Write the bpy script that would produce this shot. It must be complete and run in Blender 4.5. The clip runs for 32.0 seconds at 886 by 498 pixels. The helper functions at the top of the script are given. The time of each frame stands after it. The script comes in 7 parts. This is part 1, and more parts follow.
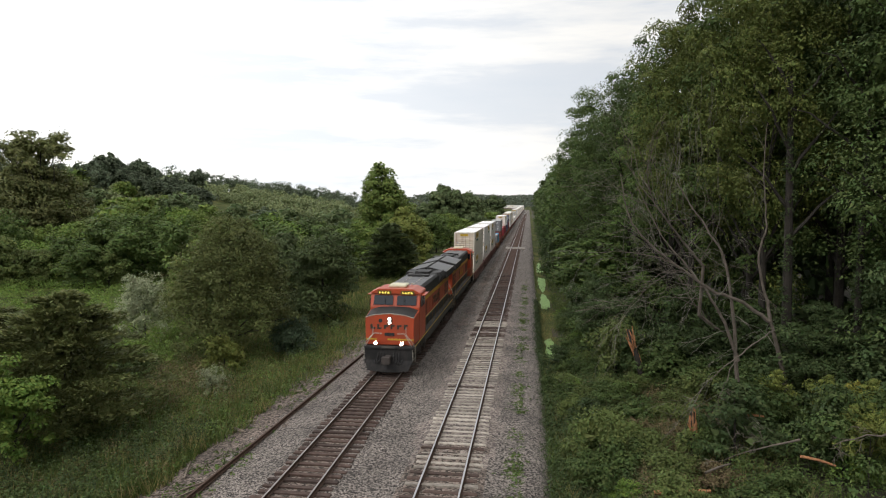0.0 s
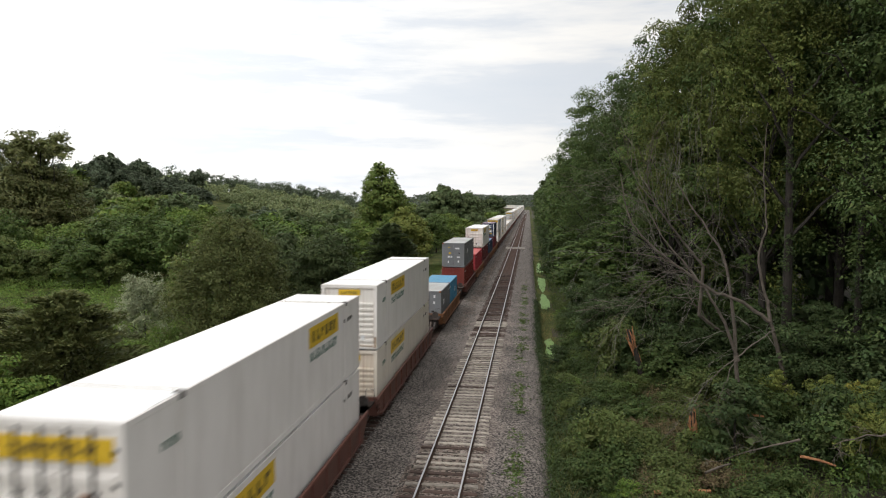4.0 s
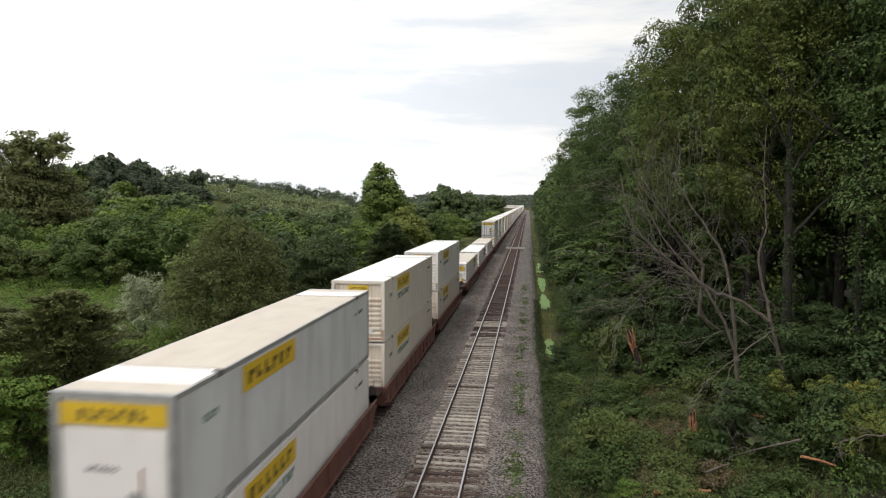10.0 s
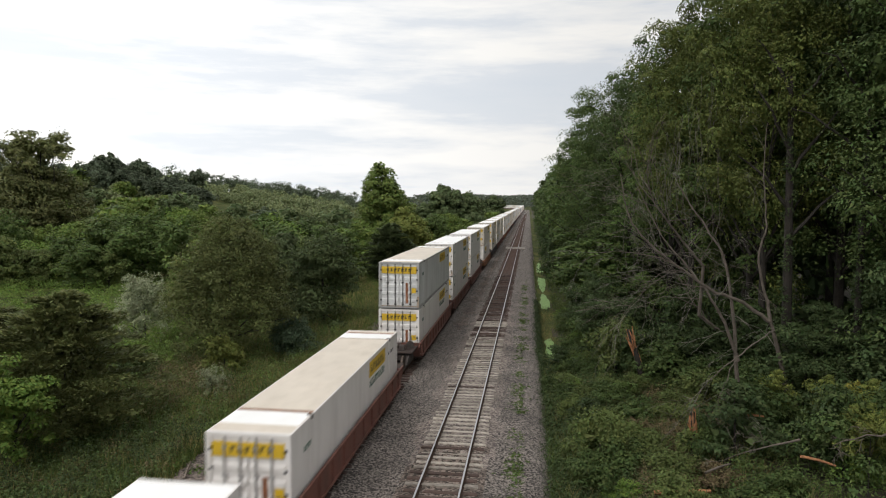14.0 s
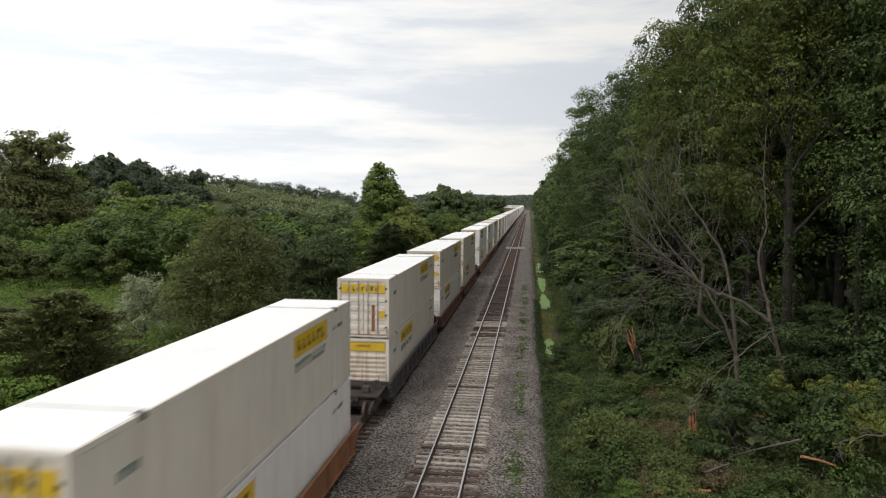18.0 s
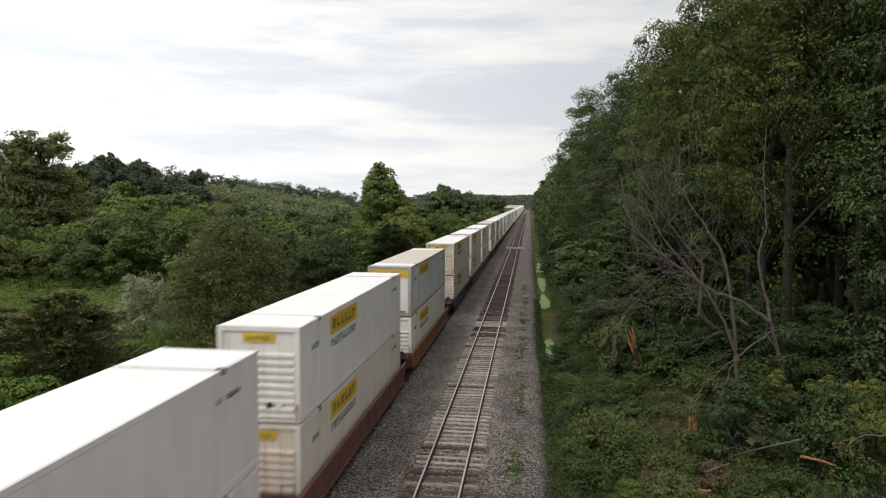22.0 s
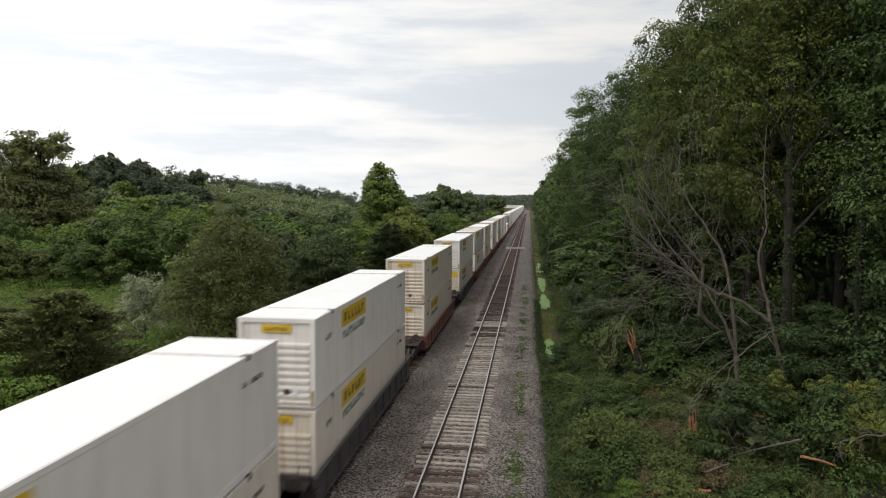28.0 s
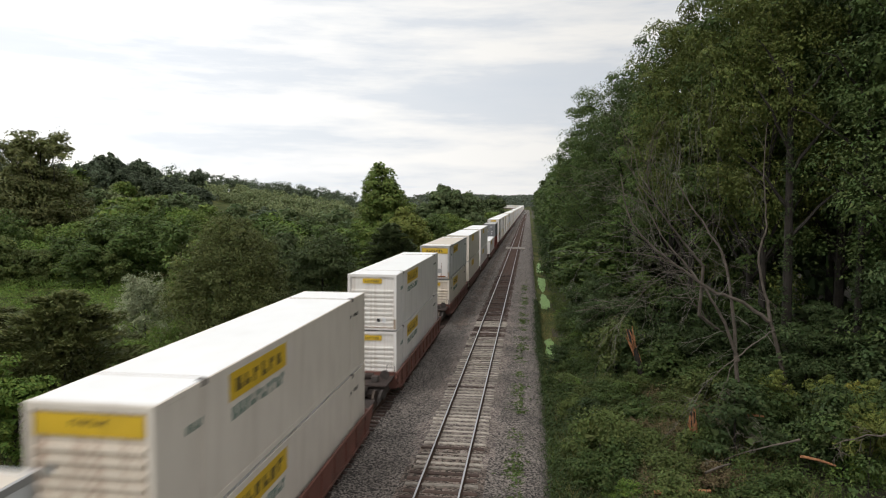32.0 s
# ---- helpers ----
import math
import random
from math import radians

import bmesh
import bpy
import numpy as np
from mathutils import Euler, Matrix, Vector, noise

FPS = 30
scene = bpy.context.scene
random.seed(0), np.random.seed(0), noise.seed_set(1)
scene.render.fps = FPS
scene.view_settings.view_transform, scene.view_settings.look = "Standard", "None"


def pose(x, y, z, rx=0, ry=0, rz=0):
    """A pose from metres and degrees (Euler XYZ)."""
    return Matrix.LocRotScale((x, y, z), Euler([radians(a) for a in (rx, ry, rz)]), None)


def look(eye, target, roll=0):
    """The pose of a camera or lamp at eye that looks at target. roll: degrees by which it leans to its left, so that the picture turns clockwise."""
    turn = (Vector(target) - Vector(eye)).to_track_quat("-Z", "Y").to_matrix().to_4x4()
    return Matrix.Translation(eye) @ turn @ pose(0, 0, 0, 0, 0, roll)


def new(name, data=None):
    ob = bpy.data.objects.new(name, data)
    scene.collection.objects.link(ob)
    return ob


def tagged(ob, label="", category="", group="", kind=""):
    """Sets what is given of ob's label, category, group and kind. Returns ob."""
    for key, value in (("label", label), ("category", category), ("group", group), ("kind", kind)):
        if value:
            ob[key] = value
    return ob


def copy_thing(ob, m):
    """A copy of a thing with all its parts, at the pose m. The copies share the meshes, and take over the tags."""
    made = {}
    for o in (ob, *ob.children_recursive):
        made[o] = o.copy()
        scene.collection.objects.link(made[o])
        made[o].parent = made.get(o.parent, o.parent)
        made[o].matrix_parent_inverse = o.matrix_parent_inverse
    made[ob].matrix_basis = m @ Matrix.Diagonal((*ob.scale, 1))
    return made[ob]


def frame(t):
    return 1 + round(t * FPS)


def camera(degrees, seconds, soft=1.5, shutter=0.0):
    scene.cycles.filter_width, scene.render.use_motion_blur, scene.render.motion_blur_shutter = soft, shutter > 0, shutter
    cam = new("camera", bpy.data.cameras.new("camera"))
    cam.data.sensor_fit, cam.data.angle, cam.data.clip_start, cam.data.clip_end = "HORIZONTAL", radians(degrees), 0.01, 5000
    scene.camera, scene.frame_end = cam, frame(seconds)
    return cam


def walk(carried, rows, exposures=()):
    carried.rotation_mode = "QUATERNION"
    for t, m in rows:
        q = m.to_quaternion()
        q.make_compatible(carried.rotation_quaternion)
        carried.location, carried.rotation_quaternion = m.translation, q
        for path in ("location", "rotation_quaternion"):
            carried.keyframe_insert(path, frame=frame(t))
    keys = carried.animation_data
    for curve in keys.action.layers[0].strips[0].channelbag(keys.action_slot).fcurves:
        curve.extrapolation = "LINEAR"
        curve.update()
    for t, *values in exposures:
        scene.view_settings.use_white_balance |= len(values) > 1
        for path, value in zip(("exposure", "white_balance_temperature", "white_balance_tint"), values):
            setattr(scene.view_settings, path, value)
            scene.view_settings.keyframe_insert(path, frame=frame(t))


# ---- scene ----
# Camera: on a bridge over the line, standing still.
cam = camera(65.83, 32.0, soft=1.05, shutter=0.4)
EYE = (0.0, 0.0, 9.963)
YAW, PITCH, ROLL = 0.124, 0.0679, 0.39
AIM = (EYE[0] - math.sin(YAW) * math.cos(PITCH), math.cos(YAW) * math.cos(PITCH), EYE[2] - math.sin(PITCH))
walk(cam, [(0.0, look(EYE, AIM, ROLL)), (32.0, look(EYE, AIM, ROLL))],
     exposures=[(0.0, 0.02), (3.5, 0.02), (5.0, -0.2), (5.8, -0.24), (6.4, -0.08), (7.0, 0.04), (11.2, 0.06), (11.7, -0.04), (12.2, -0.13), (32.0, -0.16)])

# World and sun: a bright overcast sky with thin grey-blue streaks.
world = bpy.data.worlds.new("overcast")
scene.world = world
world.use_nodes = True
wn, wl = world.node_tree.nodes, world.node_tree.links
wn.clear()
w_out = wn.new("ShaderNodeOutputWorld")
w_sky = wn.new("ShaderNodeTexSky")
w_sky.sky_type, w_sky.sun_disc = "NISHITA", False
w_sky.sun_elevation, w_sky.sun_rotation = radians(53), radians(206)
w_blue = wn.new("ShaderNodeBackground")
w_blue.inputs["Strength"].default_value = 0.12
w_cloud = wn.new("ShaderNodeBackground")
w_cloud.inputs["Strength"].default_value = 1.08
w_map = wn.new("ShaderNodeMapping")
w_tc = wn.new("ShaderNodeTexCoord")
w_map.inputs["Scale"].default_value = (1.0, 1.0, 7.0)
w_map.inputs["Location"].default_value = (-0.05, 0.1, 0.57)
w_map.inputs["Rotation"].default_value = (0.0, radians(-7), 0.0)
w_noise = wn.new("ShaderNodeTexNoise")
w_noise.inputs["Scale"].default_value = 2.7
w_noise.inputs["Detail"].default_value = 7.0
w_noise.inputs["Roughness"].default_value = 0.58
w_ramp = wn.new("ShaderNodeValToRGB")
w_ramp.color_ramp.elements[0].position, w_ramp.color_ramp.elements[0].color = 0.42, (0.78, 0.81, 0.85, 1)
w_ramp.color_ramp.elements[1].position, w_ramp.color_ramp.elements[1].color = 0.6, (1.0, 0.985, 0.955, 1)
w_cover = wn.new("ShaderNodeMapRange")
w_cover.inputs["From Min"].default_value, w_cover.inputs["From Max"].default_value = 0.25, 0.5
w_cover.inputs["To Min"].default_value, w_cover.inputs["To Max"].default_value = 0.86, 1.0
w_mix = wn.new("ShaderNodeMixShader")
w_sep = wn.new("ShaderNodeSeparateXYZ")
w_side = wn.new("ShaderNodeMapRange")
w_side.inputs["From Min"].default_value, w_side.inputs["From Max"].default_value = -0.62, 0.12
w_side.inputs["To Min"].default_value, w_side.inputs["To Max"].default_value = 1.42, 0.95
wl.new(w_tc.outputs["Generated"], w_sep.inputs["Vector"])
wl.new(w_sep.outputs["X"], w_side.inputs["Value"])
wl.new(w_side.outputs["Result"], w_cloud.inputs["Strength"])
wl.new(w_tc.outputs["Generated"], w_map.inputs["Vector"])
wl.new(w_map.outputs["Vector"], w_noise.inputs["Vector"])
wl.new(w_noise.outputs["Fac"], w_ramp.inputs["Fac"])
wl.new(w_noise.outputs["Fac"], w_cover.inputs["Value"])
wl.new(w_ramp.outputs["Color"], w_cloud.inputs["Color"])
wl.new(w_sky.outputs["Color"], w_blue.inputs["Color"])
wl.new(w_cover.outputs["Result"], w_mix.inputs["Fac"])
wl.new(w_blue.outputs["Background"], w_mix.inputs[1])
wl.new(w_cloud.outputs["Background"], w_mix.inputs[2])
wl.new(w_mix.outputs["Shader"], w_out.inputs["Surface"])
sun = new("sun", bpy.data.lights.new("sun", "SUN"))
sun.data.energy, sun.data.angle, sun.data.color = 1.25, radians(20), (1.0, 0.965, 0.92)
sun.matrix_world = look((-25, -32, 75), (0, 20, 0))
scene.view_settings.exposure = 0.0


# ---- materials ----
def mat(name, colour, rough=0.7, metal=0.0, vary=0.18, scale=3.0, bump=0.0, bump_scale=40.0, dirt=None, dirt_amount=0.0,
        dirt_scale=(1.0, 1.0, 0.25), tint=0.0, island=0.0, trans=0.0, emit=0.0):
    """A surface with broad and fine variation, optional streaked dirt, a tint per object or per piece, relief."""
    m = bpy.data.materials.new(name)
    m.use_nodes = True
    n, l = m.node_tree.nodes, m.node_tree.links
    b = n["Principled BSDF"]
    b.inputs["Roughness"].default_value, b.inputs["Metallic"].default_value = rough, metal
    tc = n.new("ShaderNodeTexCoord")
    big = n.new("ShaderNodeTexNoise")
    big.inputs["Scale"].default_value, big.inputs["Detail"].default_value = scale, 6.0
    l.new(tc.outputs["Object"], big.inputs["Vector"])
    rng = n.new("ShaderNodeMapRange")
    rng.inputs["From Min"].default_value, rng.inputs["From Max"].default_value = 0.3, 0.7
    rng.inputs["To Min"].default_value, rng.inputs["To Max"].default_value = 1 - vary, 1 + vary
    l.new(big.outputs["Fac"], rng.inputs["Value"])
    value = rng.outputs["Result"]
    for amount, kind in ((tint, "object"), (island, "piece")):
        if not amount:
            continue
        src = n.new("ShaderNodeObjectInfo").outputs["Random"] if kind == "object" else n.new("ShaderNodeNewGeometry").outputs["Random Per Island"]
        t = n.new("ShaderNodeMapRange")
        t.inputs["To Min"].default_value, t.inputs["To Max"].default_value = 1 - amount, 1 + amount
        l.new(src, t.inputs["Value"])
        mul = n.new("ShaderNodeMath")
        mul.operation = "MULTIPLY"
        l.new(value, mul.inputs[0])
        l.new(t.outputs["Result"], mul.inputs[1])
        value = mul.outputs["Value"]
    col = n.new("ShaderNodeHueSaturation")
    col.inputs["Color"].default_value = (*colour, 1)
    l.new(value, col.inputs["Value"])
    out = col.outputs["Color"]
    if island:
        g = n.new("ShaderNodeNewGeometry")
        h = n.new("ShaderNodeMapRange")
        h.inputs["To Min"].default_value, h.inputs["To Max"].default_value = 0.475, 0.525
        wob = n.new("ShaderNodeMath")
        wob.operation = "FRACT"
        k = n.new("ShaderNodeMath")
        k.operation = "MULTIPLY"
        k.inputs[1].default_value = 7.31
        l.new(g.outputs["Random Per Island"], k.inputs[0])
        l.new(k.outputs["Value"], wob.inputs[0])
        l.new(wob.outputs["Value"], h.inputs["Value"])
        l.new(h.outputs["Result"], col.inputs["Hue"])
    if dirt:
        mp = n.new("ShaderNodeMapping")
        mp.inputs["Scale"].default_value = dirt_scale
        l.new(tc.outputs["Object"], mp.inputs["Vector"])
        dn = n.new("ShaderNodeTexNoise")
        dn.inputs["Scale"].default_value, dn.inputs["Detail"].default_value = 2.2, 8.0
        l.new(mp.outputs["Vector"], dn.inputs["Vector"])
        dr = n.new("ShaderNodeMapRange")
        dr.inputs["From Min"].default_value, dr.inputs["From Max"].default_value = 0.45, 0.75
        dr.inputs["To Max"].default_value = dirt_amount
        l.new(dn.outputs["Fac"], dr.inputs["Value"])
        mx = n.new("ShaderNodeMix")
        mx.data_type = "RGBA"
        mx.inputs[7].default_value = (*dirt, 1)
        l.new(dr.outputs["Result"], mx.inputs[0])
        l.new(out, mx.inputs[6])
        out = mx.outputs[2]
    l.new(out, b.inputs["Base Color"])
    if bump:
        fine = n.new("ShaderNodeTexNoise")
        fine.inputs["Scale"].default_value, fine.inputs["Detail"].default_value = bump_scale, 4.0
        l.new(tc.outputs["Object"], fine.inputs["Vector"])
        bp = n.new("ShaderNodeBump")
        bp.inputs["Strength"].default_value, bp.inputs["Distance"].default_value = bump, 0.05
        l.new(fine.outputs["Fac"], bp.inputs["Height"])
        l.new(bp.outputs["Normal"], b.inputs["Normal"])
    if trans:
        b.inputs["Specular IOR Level"].default_value = 0.15
        tr = n.new("ShaderNodeBsdfTranslucent")
        l.new(out, tr.inputs["Color"])
        ms = n.new("ShaderNodeMixShader")
        ms.inputs["Fac"].default_value = trans
        l.new(b.outputs["BSDF"], ms.inputs[1])
        l.new(tr.outputs["BSDF"], ms.inputs[2])
        l.new(ms.outputs["Shader"], n["Material Output"].inputs["Surface"])
    if emit:
        b.inputs["Emission Color"].default_value = (*colour, 1)
        b.inputs["Emission Strength"].default_value = emit
    return m


def ballast_mat(name, light, dark, scale=16.0, patch=0.3):
    """Crushed stone: small cells of differing greys, relief, and broad dusty patches."""
    m = bpy.data.materials.new(name)
    m.use_nodes = True
    n, l = m.node_tree.nodes, m.node_tree.links
    b = n["Principled BSDF"]
    b.inputs["Roughness"].default_value = 0.95
    tc = n.new("ShaderNodeTexCoord")
    vo = n.new("ShaderNodeTexVoronoi")
    vo.inputs["Scale"].default_value = scale
    l.new(tc.outputs["Object"], vo.inputs["Vector"])
    ramp = n.new("ShaderNodeValToRGB")
    ramp.color_ramp.elements[0].color, ramp.color_ramp.elements[1].color = (*dark, 1), (*light, 1)
    ramp.color_ramp.elements[0].position, ramp.color_ramp.elements[1].position = 0.2, 0.95
    sep = n.new("ShaderNodeSeparateColor")
    l.new(vo.outputs["Color"], sep.inputs["Color"])
    l.new(sep.outputs["Red"], ramp.inputs["Fac"])
    big = n.new("ShaderNodeTexNoise")
    big.inputs["Scale"].default_value, big.inputs["Detail"].default_value = 0.5, 7.0
    l.new(tc.outputs["Object"], big.inputs["Vector"])
    rng = n.new("ShaderNodeMapRange")
    rng.inputs["From Min"].default_value, rng.inputs["From Max"].default_value = 0.3, 0.7
    rng.inputs["To Min"].default_value, rng.inputs["To Max"].default_value = 1 - patch, 1 + patch
    l.new(big.outputs["Fac"], rng.inputs["Value"])
    hs = n.new("ShaderNodeHueSaturation")
    l.new(ramp.outputs["Color"], hs.inputs["Color"])
    l.new(rng.outputs["Result"], hs.inputs["Value"])
    l.new(hs.outputs["Color"], b.inputs["Base Color"])
    bp = n.new("ShaderNodeBump")
    bp.inputs["Strength"].default_value, bp.inputs["Distance"].default_value = 0.9, 0.04
    l.new(vo.outputs["Distance"], bp.inputs["Height"])
    bp.invert = True
    l.new(bp.outputs["Normal"], b.inputs["Normal"])
    return m


def ground_mat():
    """Meadow soil: greens and straw in patches at two scales."""
    m = bpy.data.materials.new("meadow")
    m.use_nodes = True
    n, l = m.node_tree.nodes, m.node_tree.links
    b = n["Principled BSDF"]
    b.inputs["Roughness"].default_value = 1.0
    b.inputs["Specular IOR Level"].default_value = 0.1
    tc = n.new("ShaderNodeTexCoord")
    a, c = n.new("ShaderNodeTexNoise"), n.new("ShaderNodeTexNoise")
    a.inputs["Scale"].default_value, a.inputs["Detail"].default_value = 0.16, 8.0
    c.inputs["Scale"].default_value, c.inputs["Detail"].default_value = 3.0, 6.0
    l.new(tc.outputs["Object"], a.inputs["Vector"])
    l.new(tc.outputs["Object"], c.inputs["Vector"])
    r = n.new("ShaderNodeValToRGB")
    e = r.color_ramp.elements
    e[0].position, e[0].color = 0.32, (0.042, 0.056, 0.019, 1)
    e[1].position, e[1].color = 0.7, (0.15, 0.135, 0.055, 1)
    mid = e.new(0.5)
    mid.color = (0.070, 0.084, 0.028, 1)
    l.new(a.outputs["Fac"], r.inputs["Fac"])
    rng = n.new("ShaderNodeMapRange")
    rng.inputs["From Min"].default_value, rng.inputs["From Max"].default_value = 0.3, 0.7
    rng.inputs["To Min"].default_value, rng.inputs["To Max"].default_value = 0.55, 1.35
    l.new(c.outputs["Fac"], rng.inputs["Value"])
    hs = n.new("ShaderNodeHueSaturation")
    l.new(r.outputs["Color"], hs.inputs["Color"])
    l.new(rng.outputs["Result"], hs.inputs["Value"])
    l.new(hs.outputs["Color"], b.inputs["Base Color"])
    bp = n.new("ShaderNodeBump")
    bp.inputs["Strength"].default_value, bp.inputs["Distance"].default_value = 0.8, 0.25
    l.new(c.outputs["Fac"], bp.inputs["Height"])
    l.new(bp.outputs["Normal"], b.inputs["Normal"])
    return m


M = {}
M["meadow"] = ground_mat()
M["wood_floor"] = mat("leaf_litter", (0.042, 0.036, 0.020), 1.0, 0, 0.4, 1.5, 0.8, 12)
M["ballast"] = ballast_mat("ballast_stone", (0.325, 0.281, 0.248), (0.022, 0.018, 0.016), scale=18.0, patch=0.25)
M["ballast_dusty"] = ballast_mat("ballast_dusty", (0.315, 0.268, 0.228), (0.085, 0.066, 0.064), scale=13.0, patch=0.3)
M["ballast_dark"] = ballast_mat("ballast_oily", (0.075, 0.055, 0.044), (0.022, 0.016, 0.013))
M["ballast_brown"] = ballast_mat("ballast_brown", (0.24, 0.19, 0.16), (0.035, 0.026, 0.02), scale=12.0)
M["dirt_road"] = ballast_mat("crossing_dust", (0.38, 0.35, 0.31), (0.2, 0.175, 0.15), scale=8)
M["rail_side"] = mat("rail_rust", (0.085, 0.05, 0.035), 0.8, 0.3, 0.3, 6.0)
M["rail_top"] = mat("rail_polished", (0.52, 0.51, 0.52), 0.32, 1.0, 0.08, 2.0)
M["rail_top_dull"] = mat("rail_worn", (0.34, 0.31, 0.30), 0.4, 0.9, 0.15, 2.0)
M["tie_grey"] = mat("weathered_tie", (0.385, 0.345, 0.295), 0.95, 0, 0.3, 5.0, 0.5, 30, (0.10, 0.075, 0.055), 0.7, (2.0, 9.0, 2.0), tint=0.3)
M["tie_brown"] = mat("creosoted_tie", (0.078, 0.049, 0.039), 0.9, 0, 0.3, 5.0, 0.5, 30, (0.045, 0.03, 0.025), 0.6, (2.0, 9.0, 2.0), tint=0.35)
M["timber"] = mat("bleached_timber", (0.20, 0.16, 0.125), 0.9, 0, 0.3, 6.0, 0.5, 30)
M["duckweed"] = mat("duckweed", (0.18, 0.30, 0.085), 0.6, 0, 0.25, 2.0, 0.2, 60)

M["white"] = mat("white_container_paint", (0.79, 0.75, 0.715), 0.45, 0, 0.04, 0.5, 0, 0, (0.42, 0.38, 0.33), 0.28, (0.7, 0.7, 0.15))
M["cream"] = mat("cream_container_paint", (0.70, 0.635, 0.55), 0.5, 0, 0.05, 0.5, 0, 0, (0.40, 0.33, 0.26), 0.3, (0.7, 0.7, 0.15))
M["cream_stained"] = mat("rust_streaked_cream_paint", (0.68, 0.60, 0.50), 0.55, 0, 0.06, 0.5, 0, 0, (0.30, 0.15, 0.075), 0.75, (2.6, 0.4, 0.16))
M["white_stained"] = mat("streaked_white_paint", (0.77, 0.735, 0.69), 0.5, 0, 0.05, 0.5, 0, 0, (0.45, 0.36, 0.28), 0.5, (2.6, 0.4, 0.16))
M["old_grey"] = mat("weathered_grey_panels", (0.68, 0.68, 0.67), 0.5, 0.1, 0.07, 0.6, 0, 0, (0.34, 0.31, 0.28), 0.45, (0.7, 0.5, 0.12))
M["white_roof"] = mat("white_roof", (0.92, 0.915, 0.90), 0.5, 0, 0.03, 0.4, 0, 0, (0.62, 0.57, 0.50), 0.12, (0.6, 0.3, 1.0))
M["tan_roof"] = mat("tan_roof", (0.66, 0.585, 0.49), 0.6, 0, 0.07, 0.6, 0, 0, (0.45, 0.38, 0.30), 0.35, (0.8, 0.3, 1.0))
M["rust"] = mat("rust", (0.25, 0.10, 0.045), 0.85, 0, 0.35, 5.0)
M["yellow"] = mat("yellow_panel", (0.66, 0.43, 0.025), 0.5, 0, 0.1, 2.0, 0, 0, (0.3, 0.2, 0.05), 0.2)
M["stain"] = mat("brown_grime", (0.34, 0.265, 0.20), 0.8, 0, 0.3, 4.0)
M["black_mark"] = mat("black_marking", (0.03, 0.028, 0.02), 0.6, 0, 0.1)
M["green_mark"] = mat("green_marking", (0.10, 0.17, 0.135), 0.6, 0, 0.15)
M["steel"] = mat("galvanised_steel", (0.45, 0.44, 0.43), 0.5, 0.6, 0.15, 3.0)
M["dark_gap"] = mat("dark_underside", (0.03, 0.028, 0.026), 0.85, 0, 0.3)
M["box_grey"] = mat("grey_container_paint", (0.205, 0.212, 0.222), 0.5, 0, 0.08, 0.7, 0, 0, (0.2, 0.16, 0.13), 0.35, (0.7, 0.7, 0.2))
M["box_grey_roof"] = mat("pale_grey_roof", (0.46, 0.47, 0.46), 0.6, 0, 0.1, 0.6, 0, 0, (0.3, 0.22, 0.16), 0.4, (0.7, 0.3, 1))
M["box_red"] = mat("brick_red_container_paint", (0.22, 0.036, 0.026), 0.5, 0, 0.1, 0.7, 0, 0, (0.15, 0.05, 0.035), 0.4, (0.7, 0.7, 0.2))
M["box_crimson"] = mat("crimson_container_paint", (0.44, 0.05, 0.065), 0.5, 0, 0.06, 0.7, 0, 0, (0.25, 0.06, 0.05), 0.25, (0.7, 0.7, 0.2))
M["box_crimson_roof"] = mat("faded_crimson_roof", (0.50, 0.115, 0.11), 0.55, 0, 0.06, 0.7)
M["box_maroon"] = mat("maroon_container_paint", (0.165, 0.024, 0.03), 0.5, 0, 0.1, 0.7, 0, 0, (0.12, 0.035, 0.03), 0.4, (0.7, 0.7, 0.2))
M["box_blue"] = mat("sky_blue_container_paint", (0.085, 0.30, 0.48), 0.5, 0, 0.06, 0.7, 0, 0, (0.10, 0.16, 0.2), 0.3, (0.7, 0.7, 0.2))
M["box_steel_blue"] = mat("steel_blue_container_paint", (0.03, 0.055, 0.11), 0.5, 0, 0.08, 0.7, 0, 0, (0.05, 0.05, 0.06), 0.3, (0.7, 0.7, 0.2))
M["box_steel_blue_roof"] = mat("faded_blue_roof", (0.14, 0.20, 0.32), 0.55, 0, 0.08, 0.7)
M["box_navy"] = mat("navy_container_paint", (0.022, 0.028, 0.055), 0.5, 0, 0.08, 0.7, 0, 0, (0.05, 0.045, 0.05), 0.35, (0.7, 0.7, 0.2))
M["box_navy_end"] = mat("navy_door_paint", (0.02, 0.036, 0.09), 0.5, 0, 0.08, 0.7, 0, 0, (0.05, 0.045, 0.05), 0.35, (0.7, 0.7, 0.2))
M["mauve_roof"] = mat("faded_mauve_roof", (0.24, 0.165, 0.205), 0.6, 0, 0.1, 0.7, 0, 0, (0.2, 0.1, 0.08), 0.3, (0.7, 0.3, 1))
M["white_mark"] = mat("white_marking", (0.75, 0.75, 0.75), 0.5, 0, 0.05)
M["well_brown"] = mat("brown_wagon_paint", (0.16, 0.062, 0.045), 0.7, 0, 0.2, 1.2, 0.2, 20, (0.07, 0.045, 0.035), 0.6, (0.5, 0.5, 0.5), tint=0.25)
M["well_ochre"] = mat("ochre_wagon_paint", (0.235, 0.10, 0.04), 0.7, 0, 0.2, 1.2, 0.2, 20, (0.10, 0.055, 0.035), 0.6, (0.5, 0.5, 0.5), tint=0.2)
